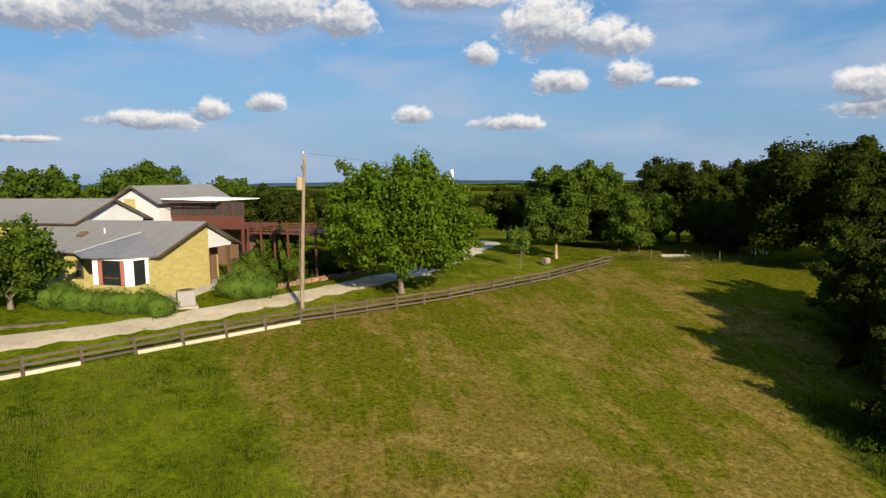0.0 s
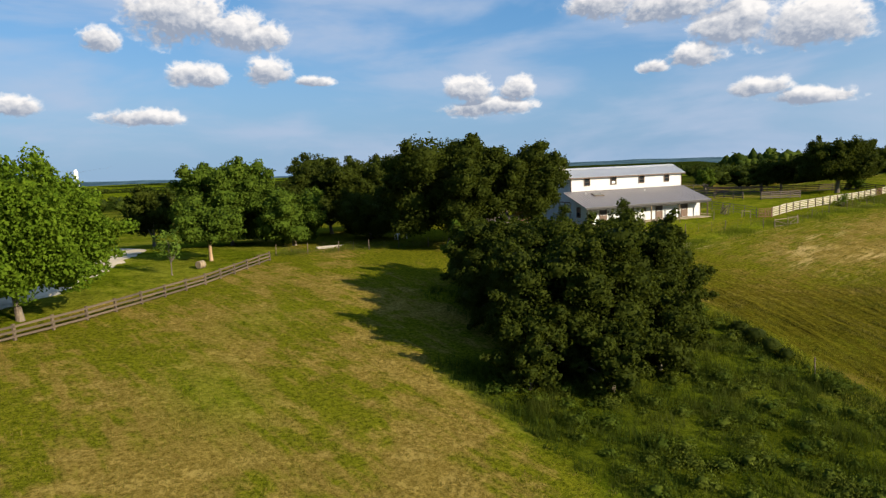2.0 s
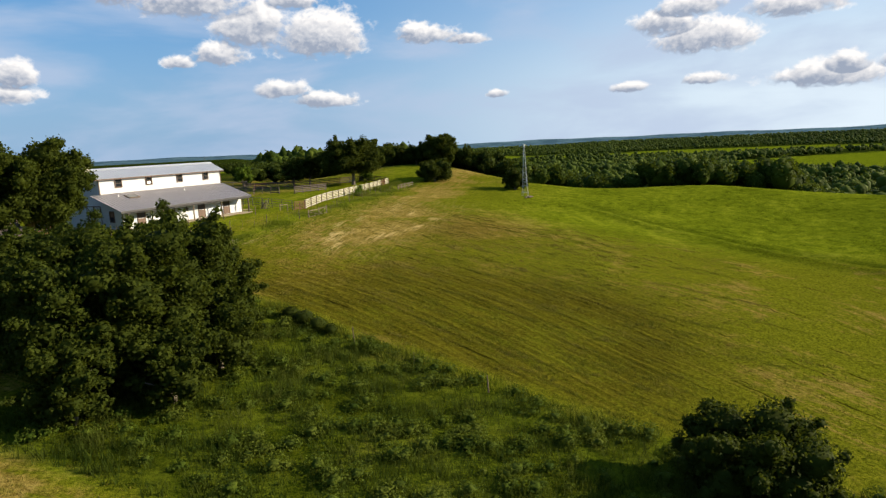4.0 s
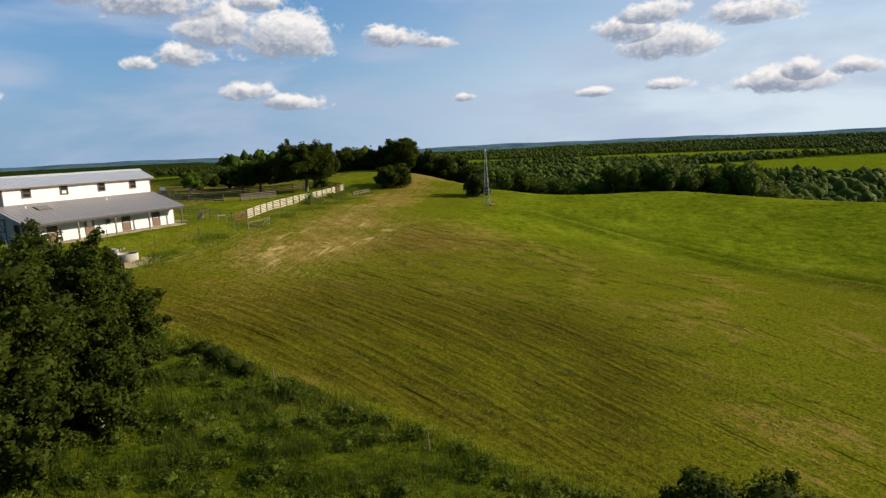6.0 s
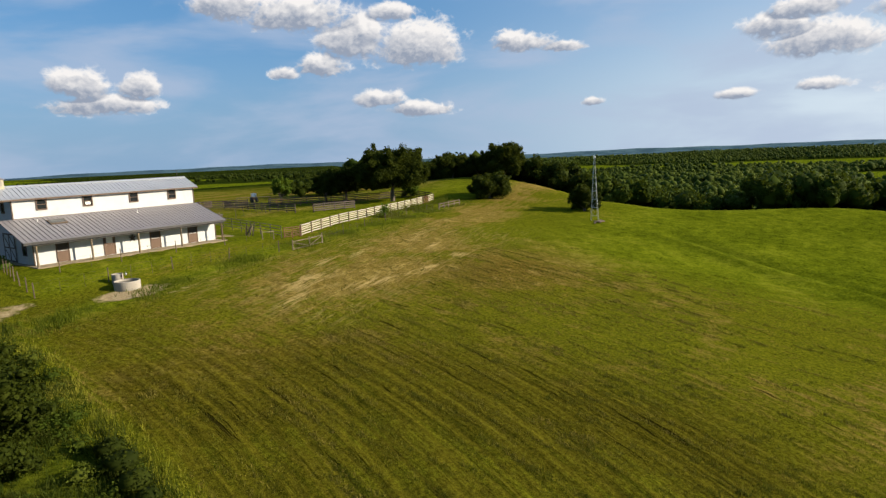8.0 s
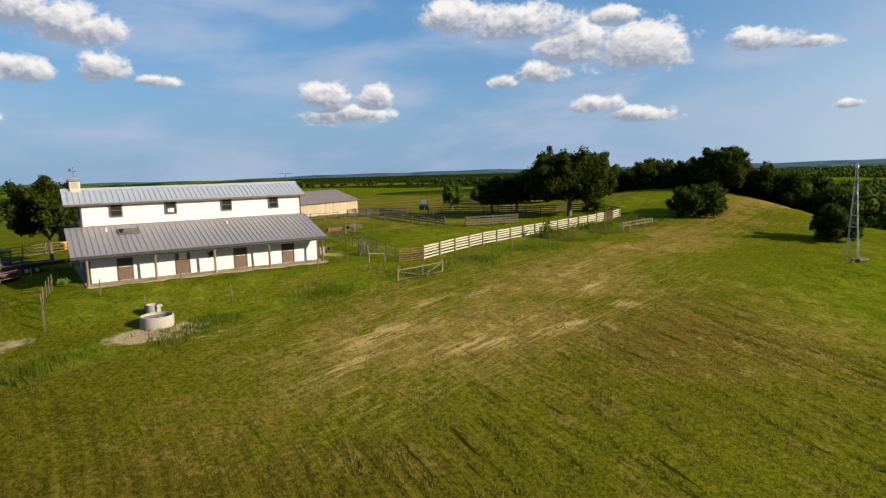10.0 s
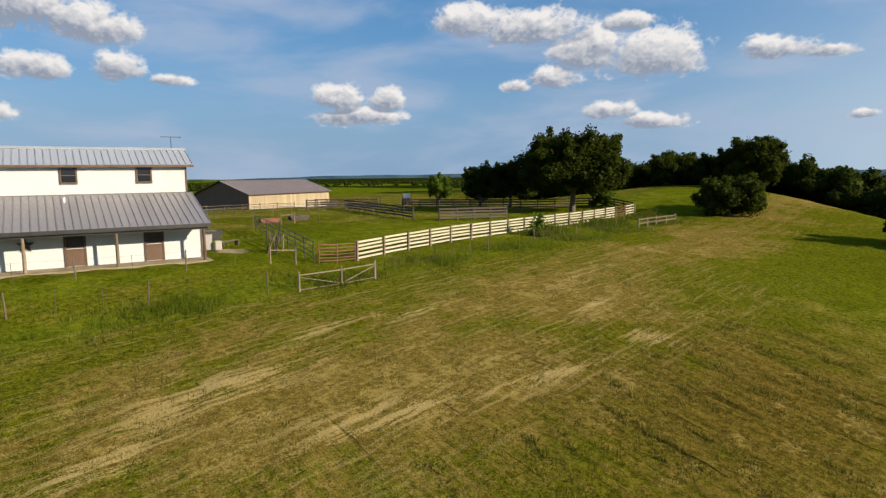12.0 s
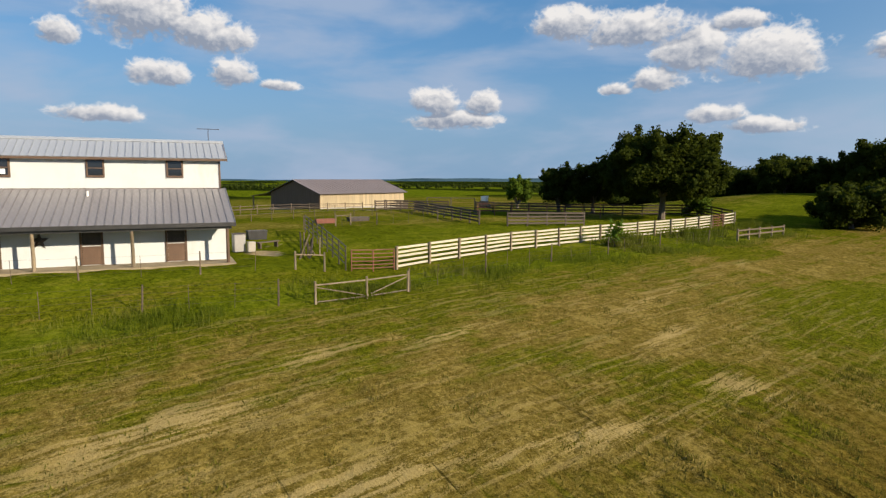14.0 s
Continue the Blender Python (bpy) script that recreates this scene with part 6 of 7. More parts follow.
board_fence("dark board panels at the corner of the holding yard", [(117.5, 99.5), (124.5, 101.5)], 2.4, (0.95, 0.72, 0.49, 0.25), 1.5, DARK_BOARD, DARK_BOARD, 67, wide=0.19)
board_fence("dark board fence behind the big oak", [(120, 101), (127, 93)], 2.5, (0.95, 0.7, 0.45, 0.2), 1.5, DARK_BOARD, DARK_BOARD, 68, wide=0.19)
board_fence("weathered plank railing beside the farm track", [(131, 51.2), (135.2, 51.2), (139.6, 50.8)], 2.1, (0.92, 0.5), 1.1, GREY_BOARD, POST_WOOD, 69)
board_fence("long dark rail fence on the far paddock", [(88, 99), (104, 103), (117, 100)], 2.6, (0.9, 0.5), 1.2, GREY_BOARD, GREY_BOARD, 70, wide=0.07, size=0.05)
board_fence("plank fence behind the barn yard", [(60, 92), (74, 95), (88, 98)], 2.6, (0.92, 0.66, 0.4, 0.14), 1.4, GREY_BOARD, GREY_BOARD, 71, wide=0.08, size=0.05)


def pipe_fence(label, points, rails, height, material, spacing=2.4, r=0.035, name="pipe_fence", category="fence"):
    stops = along(points, spacing)
    x0, y0 = stops[0]
    z0 = gz(x0, y0)
    t = thing(name, pose(x0, y0, z0), label, category)
    pm = None
    for x, y in stops:
        m = Matrix.Translation((x - x0, y - y0, gz(x, y) - z0))
        if pm is None:
            pm = part("post", tube(bmesh.new(), [(0, 0, -0.3), (0, 0, height + 0.03)], r * 1.35, 8), material, t, "", m)
        else:
            again("post", pm, m, t)
    for k in rails:
        pts = [(x - x0, y - y0, gz(x, y) - z0 + height * k) for x, y in stops]
        part("rail", tube(bmesh.new(), pts, r, 6), material, t)
    return t


pipe_fence("dark pipe fence beside the barn yard", [(89.1, 53.4), (91.9, 63), (94.8, 73.2)], (1.0, 0.75, 0.5, 0.27), 1.55, DARK_STEEL)
pipe_fence("red-oxide pipe gate panel between the pens", [(89.4, 53.2), (91.0, 53.1), (92.5, 53.0)], (1.0, 0.82, 0.64, 0.47, 0.3, 0.14), 1.35, RUST_RED, 1.5, 0.03, "gate", "gate")
pipe_fence("red-oxide pipe gate at the end of the pens", [(138.5, 58.3), (141.0, 58.6)], (1.0, 0.78, 0.56, 0.34, 0.14), 1.4, RUST_RED, 1.25, 0.032, "gate", "gate")
pipe_fence("rusty pipe holding pen", [(124.5, 84), (131, 77), (136, 72)], (1.0, 0.7, 0.4), 1.5, RUST_RED, 2.3)
pipe_fence("rusty pipe railing in front of the trailers", [(53.5, 70.2), (57.0, 70.4), (60.6, 70.9)], (1.0, 0.5), 1.15, RUST_RED, 2.3)
pipe_fence("thin pipe paddock fence behind the barn", [(86, 82), (97, 86), (112, 88), (119, 86)], (1.0, 0.55), 1.4, GREY_BOARD, 2.8, 0.025)
pipe_fence("dark pipe frame at the loading pens", [(121, 91), (127.5, 87.5)], (1.0, 0.35), 2.1, DARK_STEEL, 3.4, 0.05)


def wire_fence(label, points, spacing, seed, height=1.25, wires=4, wood=3):
    """Thin steel stakes, every third a wooden post, strung with wire."""
    rng = random.Random(seed)
    stops = along(points, spacing)
    x0, y0 = stops[0]
    z0 = gz(x0, y0)
    t = thing("wire_fence", pose(x0, y0, z0), label, "fence")
    thin = thick = None
    for i, (x, y) in enumerate(stops):
        m = Matrix.Translation((x - x0, y - y0, gz(x, y) - z0)) @ Euler((rng.uniform(-0.05, 0.05), rng.uniform(-0.05, 0.05), 0)).to_matrix().to_4x4()
        if i % wood == 0:
            if thick is None:
                thick = part("post", tube(bmesh.new(), [(0, 0, -0.3), (0.01, 0, 0.7), (0, 0, height + 0.1)], [0.05, 0.047, 0.042], 7), GREY_BOARD, t, "", m)
            else:
                again("post", thick, m, t)
        elif thin is None:
            thin = part("stake", tube(bmesh.new(), [(0, 0, -0.3), (0, 0, height)], 0.014, 5), GREY_BOARD, t, "", m)
        else:
            again("stake", thin, m, t)
    for k in range(wires):
        pts = [(x - x0, y - y0, gz(x, y) - z0 + height * (0.25 + 0.72 * k / (wires - 1))) for x, y in stops]
        part("wire", tube(bmesh.new(), pts, 0.0035, 4), DARK_STEEL, t)
    return t


wire_fence("wire fence on steel and cedar posts below the barn", [(58.4, 54.6), (66, 53.2), (74, 51.3), (84.6, 48.1)], 2.1, 81)
wire_fence("wire fence on steel and cedar posts through the weeds", [(90.3, 47.9), (100, 50.2), (115, 51.6), (130.5, 51.1)], 2.4, 82)
wire_fence("inner wire fence in front of the barn porch", [(63, 58), (72, 56.8), (76.4, 55.6), (85.9, 53.7)], 3.0, 83, 1.2, 3, 2)
wire_fence("wire fence under the oaks at the field edge", [(22.4, 73), (30, 71.8), (38, 69.4), (46, 64.5)], 1.9, 84, 1.2, 4, 2)
wire_fence("wire fence across the little holding lawn", [(95.0, 73.5), (104, 75), (114, 76.5)], 2.2, 85, 1.2, 3, 4)
wire_fence("wire fence beside the barn corner", [(58.4, 54.6), (59.2, 58.4), (61.0, 63.2)], 1.5, 86, 1.2, 3, 1)
wire_fence("steel stakes standing in the uncut draw", [(39.5, 9.7), (40.5, 14), (43.5, 22)], 6.2, 87, 1.2, 2, 2)


def h_gate(label, points, z_bar, brace):
    x0, y0 = points[0]
    z0 = gz(x0, y0)
    t = thing("gate", pose(x0, y0, z0), label, "gate")
    for x, y in points:
        part("post", tube(bmesh.new(), [(0, 0, -0.3), (0, 0, z_bar + 0.2)], [0.07, 0.062], 8), POST_WOOD, t, "", Matrix.Translation((x - x0, y - y0, gz(x, y) - z0)))
    for (ax, ay), (bx, by) in zip(points, points[1:]):
        za, zb = gz(ax, ay) - z0, gz(bx, by) - z0
        part("bar", tube(bmesh.new(), [(ax - x0, ay - y0, za + z_bar), (bx - x0, by - y0, zb + z_bar)], 0.038, 7), POST_WOOD, t)
        if brace:
            lo, hi = (0.15, z_bar - 0.1) if (ax, ay) != points[0] else (z_bar - 0.1, 0.15)
            part("brace", tube(bmesh.new(), [(ax - x0, ay - y0, za + lo), (bx - x0, by - y0, zb + hi)], 0.026, 6), POST_WOOD, t)
            part("bar", tube(bmesh.new(), [(ax - x0, ay - y0, za + 0.12), (bx - x0, by - y0, zb + 0.12)], 0.03, 6), POST_WOOD, t)
    return t


h_gate("pale timber brace gate in the wire fence", [(84.6, 48.0), (87.5, 47.8), (90.2, 47.9)], 1.0, True)
h_gate("weathered timber gate posts beside the barn yard", [(85.9, 53.7), (87.7, 53.5)], 0.95, False)
h_gate("white timber stile beside the paddock", [(99.3, 75.6), (101.2, 76.0)], 1.0, False)

# ---- utility pole ----
px, py = -9.5, 45.6
pole = thing("utility_pole", pose(px, py, gz(px, py)), "brown wooden utility pole with a grey transformer", "utility pole")
part("pole", tube(bmesh.new(), [(0, 0, -0.5), (0.2, 0, 4), (0.42, 0, 8), (0.62, 0, 11.2)], [0.16, 0.145, 0.125, 0.10], 10), POST_WOOD, pole)
part("transformer", tube(bmesh.new(), [(-0.42, 0, 8.7), (-0.42, 0, 8.76), (-0.42, 0, 9.58), (-0.42, 0, 9.66)], [0.2, 0.25, 0.25, 0.2], 14), PINE_BOARD, pole, "tan transformer can", Matrix.Translation((0.6, 0, 0)))
part("bracket", block(0.3, 0.5, -0.06, 0.06, 9.1, 9.25), DARK_STEEL, pole)
for zz in (11.2, 11.6):
    part("insulator", tube(bmesh.new(), [(0.52, 0, zz - 0.35), (0.52, 0, zz - 0.2), (0.52, 0, zz - 0.08)], [0.03, 0.07, 0.03], 8), GALV, pole)
part("cutout", tube(bmesh.new(), [(0.42, 0, 10.1), (0.36, 0, 10.5)], 0.04, 6), DARK_STEEL, pole)
part("riser_pipe", tube(bmesh.new(), [(-0.22, -0.1, -0.2), (0.1, -0.1, 6.0)], 0.03, 6), GREY_BOARD, pole)
guy_dz = gz(-16.4, 41.0) - gz(px, py)
part("guy_wire", tube(bmesh.new(), [(0.3, 0, 9.3), (-16.4 - px, 41.0 - py, guy_dz)], 0.006, 5), DARK_STEEL, pole)
part("service_wire", tube(bmesh.new(), [(-0.3, 0, 8.6), (-4.0, 4.2, 6.2), (-9.0, 9.5, 4.6)], 0.010, 5), DARK_STEEL, pole)
part("line_wire", tube(bmesh.new(), [(0.5, 0, 11.4), (14, 60, 10.6), (26, 150, 13)], 0.008, 4), DARK_STEEL, pole)

# ---- windmill tower ----
mx, my = 136.7, 23.6
mill = thing("windmill_tower", pose(mx, my, gz(mx, my), 0, 0, 20), "old galvanised lattice windmill tower with no blades", "windmill tower")
top_z = 6.6 - gz(mx, my)
for sx, sy in ((-1, -1), (1, -1), (1, 1), (-1, 1)):
    part("leg", tube(bmesh.new(), [(sx * 0.62, sy * 0.62, -0.2), (sx * 0.08, sy * 0.08, top_z)], 0.03, 5), GALV, mill)
for k in range(7):
    z = 0.9 + k * (top_z - 1.6) / 6.5
    w = 0.62 + (0.08 - 0.62) * z / top_z
    zn = z + (top_z - 1.6) / 6.5
    wn = 0.62 + (0.08 - 0.62) * zn / top_z
    for a, b in (((-1, -1), (1, -1)), ((1, -1), (1, 1)), ((1, 1), (-1, 1)), ((-1, 1), (-1, -1))):
        part("girt", tube(bmesh.new(), [(a[0] * w, a[1] * w, z), (b[0] * w, b[1] * w, z)], 0.02, 4), GALV, mill)
        if k < 6:
            part("brace", tube(bmesh.new(), [(a[0] * w, a[1] * w, z), (b[0] * wn, b[1] * wn, zn)], 0.010, 4), GALV, mill)
part("head", block(-0.16, 0.16, -0.16, 0.16, top_z - 0.1, top_z + 0.45, 0.03), WHITE_PAINT, mill, "white gearbox housing")
part("vane", block(-0.42, -0.2, -0.02, 0.02, top_z - 0.05, top_z + 0.6), WHITE_PAINT, mill)
part("ladder_rail", tube(bmesh.new(), [(0.66, -0.8, 0), (0.16, -0.12, top_z - 0.3)], 0.02, 4), GALV, mill)
pad = thing("rubble_heap", pose(mx - 1.5, my - 1.0, gz(mx - 1.5, my - 1.0)), "low dark heap of boards at the tower foot", "heap")
RB = random.Random(6)
for i in range(9):
    part("plank", block(-1.2, 1.2, -0.1, 0.1, 0, 0.08), GREY_BOARD, pad, "", pose(RB.uniform(-1.6, 1.6), RB.uniform(-0.6, 0.6), 0.05 + 0.05 * i * 0.5, RB.uniform(-4, 4), RB.uniform(-6, 6), RB.uniform(-30, 30)))

# ---- stock tank ----
def round_tank(name, label, x, y, r, h, material, wall=0.09):
    t = thing(name, pose(x, y, gz(x, y) - 0.05), label, "water tank")
    bm = bmesh.new()
    n = 40
    rings = [[bm.verts.new((math.cos(k * math.tau / n) * q, math.sin(k * math.tau / n) * q, z)) for k in range(n)] for q, z in ((r, 0), (r, h - 0.04), (r - 0.02, h), (r - wall, h), (r - wall, 0.1))]
    for a, b in zip(rings, rings[1:]):
        for k in range(n):
            bm.faces.new((a[k], a[(k + 1) % n], b[(k + 1) % n], b[k]))
    bm.faces.new(rings[-1])
    part("rim", bm, material, t)
    w = bmesh.new()
    bmesh.ops.create_circle(w, cap_ends=True, segments=32, radius=r - wall - 0.005, matrix=Matrix.Translation((0, 0, h - 0.16)))
    part("water", w, GLASS, t, "still dark water")
    return t


round_tank("stock_tank", "round grey concrete stock tank on bare soil", 64.4, 50.7, 1.12, 0.8, CONCRETE)
round_tank("stock_tank", "small pale tank behind the concrete trough", 64.9, 52.6, 0.5, 0.95, CONCRETE, 0.05)
pump = thing("float_valve", pose(64.9, 52.0, gz(64.9, 52.0)), "rusty float valve and pipe on the trough", "valve")
part("pipe", tube(bmesh.new(), [(0, 0, 0), (0, 0, 1.15), (0.2, -0.35, 1.1)], 0.03, 6), DARK_STEEL, pump)
part("float", tube(bmesh.new(), [(0.2, -0.35, 0.9), (0.2, -0.35, 1.0), (0.2, -0.35, 1.12)], [0.04, 0.1, 0.04], 8), GALV, pump)

# ---- long shed ----
SHED = pose(115.0, 113.2, -1.1, 0, 0, 16)
sh = thing("shed", SHED, "long open-ended shed with raw pine boards and mauve metal roof", "shed")
part("footing", block(-0.2, 20.7, -0.2, 13.2, -2.0, 0.0), CONCRETE, sh)
bd = None
for i in range(44):
    m = Matrix.Translation((0.02 + i * 0.466, 0.0, 0.0))
    if bd is None:
        bd = part("board", block(0.0, 0.45, 0.0, 0.05, 0.0, 2.65), PINE_BOARD, sh, "", m)
    else:
        again("board", bd, m, sh)
part("rear_wall", block(0.0, 20.5, 12.9, 13.0, 0.0, 2.6), DARK_TIN, sh)
part("dark_gable", prism(bmesh.new(), [(0.05, 0), (13, 0), (13, 2.7), (6.5, 4.75), (0.05, 2.7)], 0.0, -0.06, "x"), DARK_TIN, sh, "dark brown metal gable end")
part("far_gable", prism(bmesh.new(), [(0.05, 0), (13, 0), (13, 2.7), (6.5, 4.75), (0.05, 2.7)], 20.5, 20.56, "x"), DARK_TIN, sh)
part("skirt", block(0.0, 20.5, -0.03, -0.002, 0.0, 0.35), CONCRETE, sh, "pale splash-stained footing")
roof_plane(sh, "front_roof", "mauve-brown metal roof", -0.5, 21.0, -0.5, 2.62, 6.5, 4.95, ROOF_MAUVE, 0.9)
part("rear_roof", prism(bmesh.new(), [(6.51, 4.95), (13.5, 2.62), (13.5, 2.56), (6.51, 4.88)], -0.5, 21.0, "x"), ROOF_MAUVE, sh)
part("lean_to_roof", prism(bmesh.new(), [(13.5, 2.55), (18.5, 1.95), (18.5, 1.88), (13.5, 2.48)], -0.5, 14.0, "x"), DARK_TIN, sh)
for x in (-0.2, 4.5, 9, 13.6):
    part("post", block(x, x + 0.18, 18.0, 18.18, -0.5, 1.95), POST_WOOD, sh)

# ---- yard clutter ----
def trailer(x, y, turn, label, material, length=5.2, deck=0.85):
    t = thing("flatbed_trailer", pose(x, y, gz(x, y), 0, 0, turn), label, "trailer")
    part("deck", block(-length / 2, length / 2, -1.05, 1.05, deck - 0.1, deck, 0.02), DARK_BOARD, t)
    for s in (-1, 1):
        part("side_beam", block(-length / 2, length / 2, s * 1.05 - 0.04, s * 1.05 + 0.04, deck - 0.24, deck + 0.08), material, t)
        part("fender", prism(bmesh.new(), [(-1.0, deck - 0.05), (-0.8, deck + 0.16), (0.8, deck + 0.16), (1.0, deck - 0.05)], s * 1.10, s * 1.34), material, t)
        for wx in (-0.45, 0.45):
            w = part("wheel", tube(bmesh.new(), [(wx, s * 1.12, 0.36), (wx, s * 1.32, 0.36)], 0.36, 18), BLACK_PLASTIC, t, "black tyre")
            part("rim", tube(bmesh.new(), [(wx, s * 1.33, 0.36), (wx, s * 1.345, 0.36)], 0.19, 14), GALV, w, "pale wheel rim")
    part("tongue", tube(bmesh.new(), [(length / 2, 0, deck - 0.2), (length / 2 + 1.3, 0, deck - 0.3)], 0.06, 6), material, t)
    part("jack", tube(bmesh.new(), [(length / 2 + 1.0, 0, 0), (length / 2 + 1.0, 0, deck + 0.2)], 0.045, 6), GALV, t)
    return t


trailer(58.2, 73.2, 6, "dark flatbed trailer under the oaks", DARK_STEEL)
trailer(62.0, 76.4, 8, "black flatbed trailer with pale wheel rims", DARK_STEEL, 6.0)


def stock_trailer(x, y, turn):
    t = thing("stock_trailer", pose(x, y, gz(x, y), 0, 0, turn), "black stock trailer parked in deep shade", "trailer")
    part("body", block(-2.6, 2.4, -1.0, 1.0, 0.7, 1.35, 0.05), DARK_STEEL, t)
    for k in range(4):
        for s in (-1, 1):
            part("side_slat", block(-2.6, 2.4, s * 1.0 - 0.03, s * 1.0 + 0.03, 1.46 + k * 0.24, 1.58 + k * 0.24), DARK_STEEL, t)
    for xx in (-2.6, -1.35, -0.1, 1.15, 2.32):
        for s in (-1, 1):
            part("upright", block(xx, xx + 0.08, s * 1.04 - 0.03, s * 1.04 + 0.03, 0.7, 2.4), DARK_STEEL, t)
    part("roof", block(-2.7, 2.5, -1.08, 1.08, 2.4, 2.48, 0.03), GREY_BOARD, t)
    for s in (-1, 1):
        for wx in (-0.5, 0.35):
            w = part("wheel", tube(bmesh.new(), [(wx, s * 1.02, 0.38), (wx, s * 1.22, 0.38)], 0.38, 18), BLACK_PLASTIC, t)
            part("rim", tube(bmesh.new(), [(wx, s * 1.23, 0.38), (wx, s * 1.245, 0.38)], 0.2, 14), GALV, w)
    part("gooseneck", tube(bmesh.new(), [(2.4, 0, 1.2), (3.6, 0, 1.5), (3.7, 0, 0.9)], 0.08, 8), DARK_STEEL, t)


stock_trailer(58.6, 78.2, 8)
feeder = thing("hay_feeder", pose(71.0, 96.5, gz(71.0, 96.5)), "yellow painted hay feeder in the sunny paddock", "feeder")
for k in range(8):
    a = k * math.tau / 8
    part("upright", tube(bmesh.new(), [(math.cos(a) * 1.1, math.sin(a) * 1.1, 0), (math.cos(a) * 1.1, math.sin(a) * 1.1, 1.9)], 0.09, 6), YELLOW_PAINT, feeder)
for z in (0.25, 0.9, 1.5, 1.9):
    part("hoop", tube(bmesh.new(), [(math.cos(k * math.tau / 16) * 1.1, math.sin(k * math.tau / 16) * 1.1, z) for k in range(17)], 0.07, 6), YELLOW_PAINT, feeder)
part("band", tube(bmesh.new(), [(0, 0, 0.2), (0, 0, 0.75)], 1.06, 16), YELLOW_PAINT, feeder)


def tub(x, y, label, material, lx, ly, h, name="feed_tub"):
    t = thing(name, pose(x, y, gz(x, y), 0, 0, -8), label, "trough")
    bm = bmesh.new()
    o = [(-lx, -ly), (lx, -ly), (lx, ly), (-lx, ly)]
    rings = [[bm.verts.new((a * k, b * k, z)) for a, b in o] for k, z in ((0.9, 0), (1.0, h), (0.93, h), (0.84, 0.08))]
    for a, b in zip(rings, rings[1:]):
        for k in range(4):
            bm.faces.new((a[k], a[(k + 1) % 4], b[(k + 1) % 4], b[k]))
    bm.faces.new(rings[-1])
    bm.faces.new(rings[0][::-1])
    part("tub", bm, material, t)
    part("lip", block(-lx * 1.02, lx * 1.02, -ly * 1.04, -ly * 0.97, h - 0.06, h + 0.01), material, t)


tub(89.6, 71.0, "black plastic stock tub on the lawn", BLACK_PLASTIC, 0.8, 0.6, 0.75)
tub(99.8, 79.0, "long red feed bunk in the paddock", RUST_RED, 1.1, 0.4, 0.45, "feed_bunk")
tub(104.2, 80, "dark grey feed bunk in the paddock", DARK_STEEL, 1.2, 0.5, 0.45, "feed_bunk")
tub(30.2, 75.4, "upturned pale boat hull in the weeds", CONCRETE, 1.7, 0.45, 0.24, "boat")
bin_t = thing("utility_cabinet", pose(85.4, 62.6, -0.95), "grey metal utility cabinet and pale box beside the barn", "cabinet")
part("cabinet", block(-0.4, 0.4, -0.3, 0.3, 0.0, 1.25, 0.03), ROOF_HOUSE, bin_t)
part("lid", block(-0.43, 0.43, -0.33, 0.33, 1.251, 1.31, 0.02), DARK_STEEL, bin_t)
part("white_box", block(0.42, 0.95, -0.75, -0.35, 0.0, 0.72, 0.03), CONCRETE, bin_t, "pale box")
bench = thing("picnic_bench", pose(88.2, 64.5, gz(88.2, 64.5), 0, 0, 20), "weathered wooden bench and planks on the lawn", "bench")
part("seat", block(-1.0, 1.0, -0.2, 0.2, 0.42, 0.48), GREY_BOARD, bench)
for s in (-0.8, 0.8):
    part("leg", block(s - 0.05, s + 0.05, -0.18, 0.18, 0.0, 0.42), GREY_BOARD, bench)
frame_t = thing("pole_stack", pose(89.0, 58.5, gz(89.0, 58.5), 0, 0, 60), "jumbled cedar poles and pipe frame beside the gate", "poles")
for i in range(10):
    part("pole", tube(bmesh.new(), [(RB.uniform(-1.5, 1.5), RB.uniform(-0.6, 0.6), 0), (RB.uniform(-1.5, 1.5), RB.uniform(-0.6, 0.6), RB.uniform(1.0, 1.9))], 0.05, 6), POST_WOOD if i % 2 else DARK_STEEL, frame_t)
bale = thing("hay_bale", pose(12.9, 68.2, gz(12.9, 68.2), 0, 0, 35), "small round straw bale on the lawn", "bale")
part("bale", tube(bmesh.new(), [(-0.38, 0, 0.4), (-0.35, 0, 0.4), (0.35, 0, 0.4), (0.38, 0, 0.4)], [0.36, 0.41, 0.41, 0.36], 20), POST_WOOD, bale)
table = thing("garden_table", pose(41.0, 76.0, gz(41.0, 76.0), 0, 0, 10), "white painted garden table in the shade", "table")
part("tabletop", block(-0.9, 0.9, -0.4, 0.4, 0.72, 0.78, 0.01), WHITE_PAINT, table)
for sx in (-0.8, 0.8):
    for sy in (-0.32, 0.32):
        part("leg", block(sx - 0.04, sx + 0.04, sy - 0.04, sy + 0.04, 0, 0.72), WHITE_PAINT, table)
# thin mast with a white sign, its legs and tank shape made up
mast = thing("sign_mast", pose(12.5, 330, gz(12.5, 330)), "distant mast with a white sign, shaped as a tank", "tower")
for sx, sy in ((-1, -1), (1, -1), (1, 1), (-1, 1)):
    part("leg", tube(bmesh.new(), [(sx * 1.2, sy * 1.2, -1), (sx * 0.7, sy * 0.7, 16)], 0.14, 5), GALV, mast)
part("tank", tube(bmesh.new(), [(0, 0, 16), (0, 0, 16.6), (0, 0, 19.6), (0, 0, 20.4)], [0.4, 0.9, 0.9, 0.3], 14), WHITE_PAINT, mast)
tractor = thing("tractor", pose(150, 113, gz(150, 113), 0, 0, 30), "small red and white tractor beside the round tree", "tractor")
part("body", block(-1.3, 1.0, -0.35, 0.35, 0.7, 1.35, 0.08), RUST_RED, tractor)
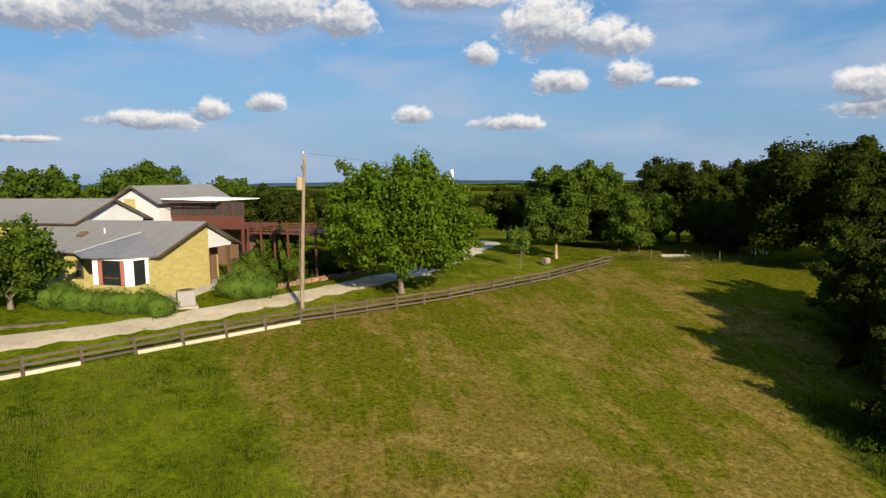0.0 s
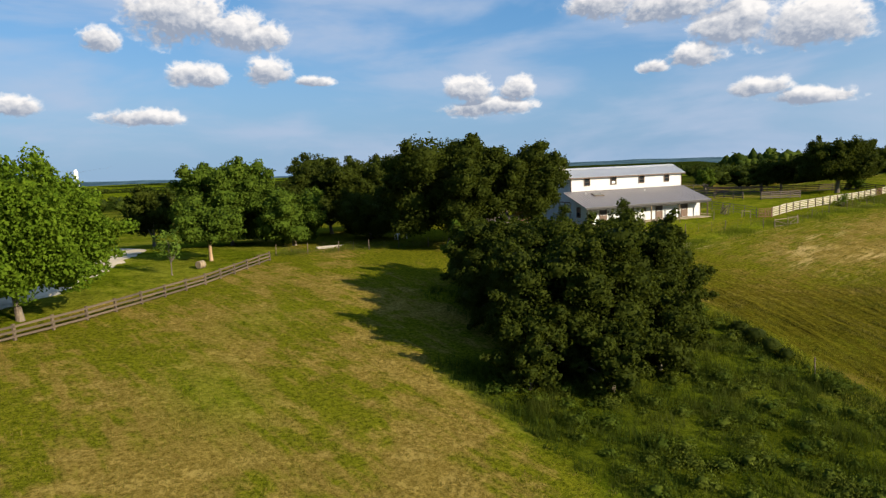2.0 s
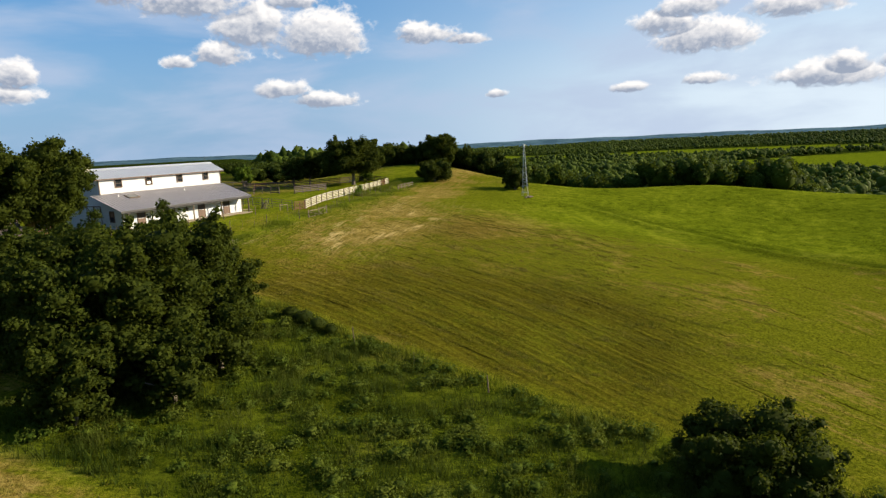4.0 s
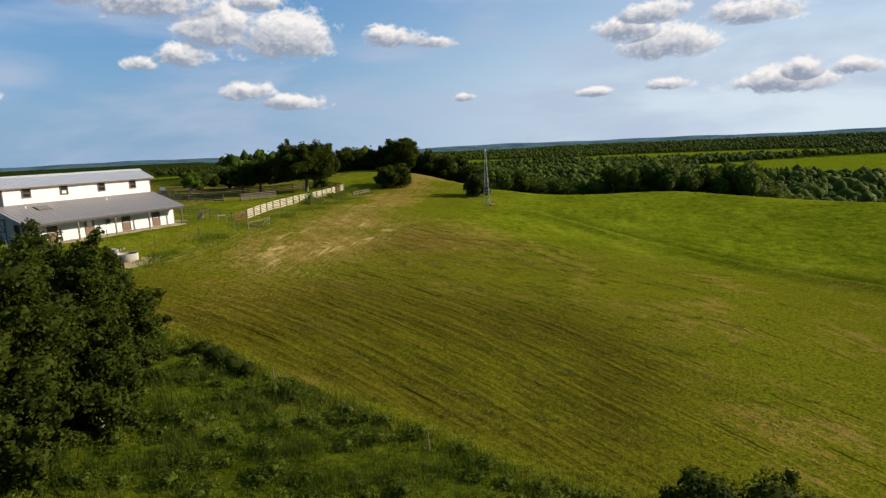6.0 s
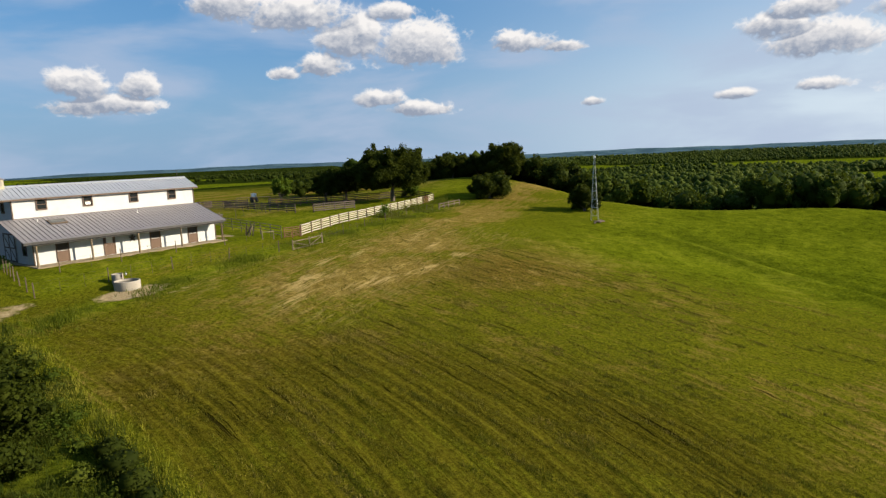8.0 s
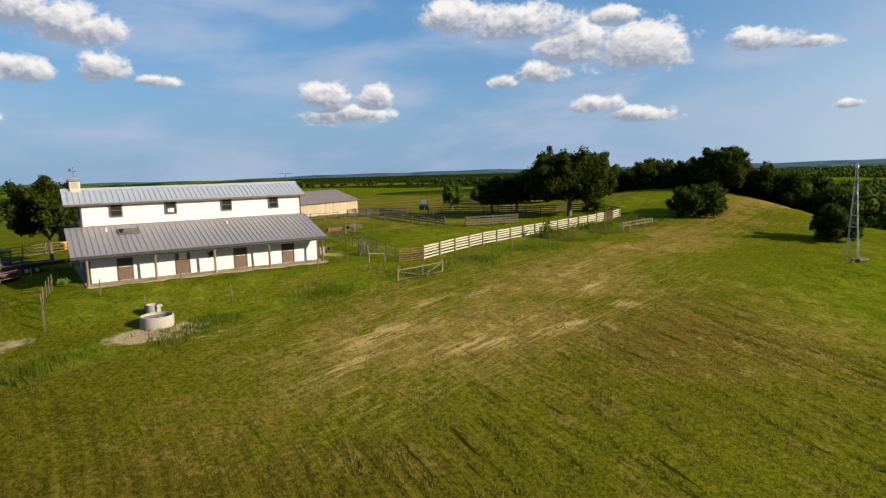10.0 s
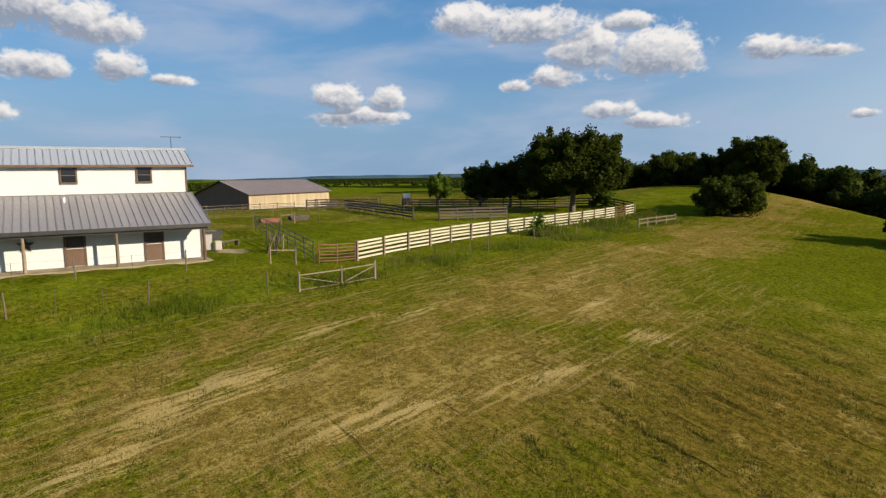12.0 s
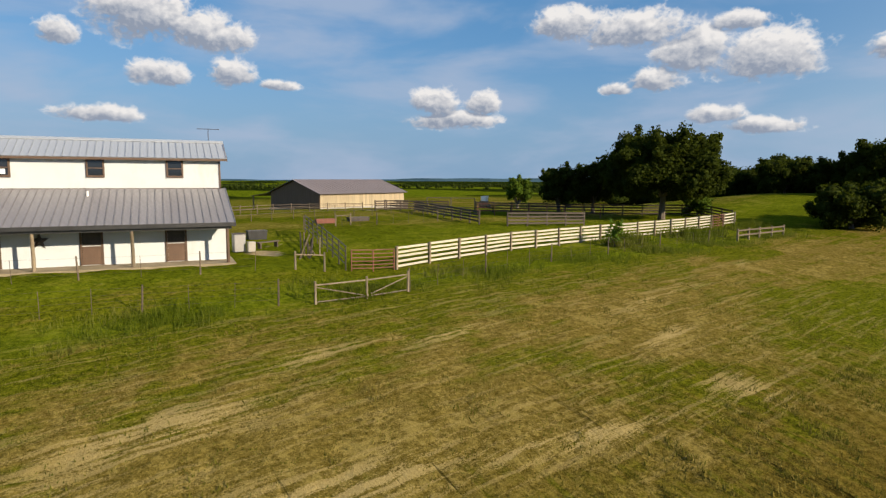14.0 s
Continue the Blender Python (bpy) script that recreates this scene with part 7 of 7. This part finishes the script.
part("cab", block(-1.2, -0.1, -0.6, 0.6, 1.35, 2.3, 0.06), WHITE_PAINT, tractor)
for s in (-1, 1):
    part("rear_wheel", tube(bmesh.new(), [(-0.8, s * 0.5, 0.7), (-0.8, s * 0.85, 0.7)], 0.7, 18), BLACK_PLASTIC, tractor)
    part("front_wheel", tube(bmesh.new(), [(0.8, s * 0.5, 0.4), (0.8, s * 0.75, 0.4)], 0.4, 16), BLACK_PLASTIC, tractor)
snag = thing("dead_branch", pose(24.9, 30.0, gz(24.9, 30.0)), "bleached dead branch in front of the oak clump", "branch")
bm = bmesh.new()
tube(bm, [(0, 0, 0.2), (0.3, -0.2, 1.8), (0.1, -0.5, 2.6), (0.7, -0.6, 3.2)], [0.04, 0.032, 0.024, 0.01], 6)
tube(bm, [(0.1, -0.5, 2.6), (-0.5, -0.7, 2.9), (-0.8, -0.6, 3.3)], [0.022, 0.016, 0.008], 5)
tube(bm, [(0.3, -0.2, 1.8), (0.9, -0.5, 2.2)], [0.035, 0.012], 5)
part("branch", bm, DEADWOOD, snag)
bush_row("scrub", "low dark oak scrub on the lip of the draw", [(45.8, 28.6, 0.8, 1.0), (45.2, 27.0, 0.9, 1.1), (44.6, 25.4, 0.8, 0.9), (44.2, 24.0, 0.6, 0.8)], LEAF_OAK, 93, 0.16, 55, category="bush")
bush_row("yard_bush", "small bright shrub at the barn corner", [(61.9, 65.6, 0.75, 1.3), (62.4, 65.3, 0.5, 0.8)], LEAF_SHRUB, 91, 0.18, 50, category="bush")
WD = random.Random(14)
clumps = []
while len(clumps) < 520:
    wy = WD.uniform(-12, 44)
    wx = WD.uniform(21, float(draw_edge(wy)) - 0.3)
    k = 0.5 + 0.5 * math.sin(wx * 0.7 + 2 * math.sin(wy * 0.3)) * math.sin(wy * 0.55)
    if WD.random() < k and (wy < 33 or wx > 30):
        r = WD.uniform(0.2, 0.62)
        clumps.append((wx, wy, gz(wx, wy) + r * 0.55, r * 1.3, r * 1.2, r * WD.uniform(0.6, 1.1)))
cv, cq = crown(clumps, 52, 0.14, 77, 0.45)
tagged(mesh_quads("weeds", cv, cq, LEAF_WEED, None), "leafy green weed clumps in the uncut draw", "weeds", kind="stuff")
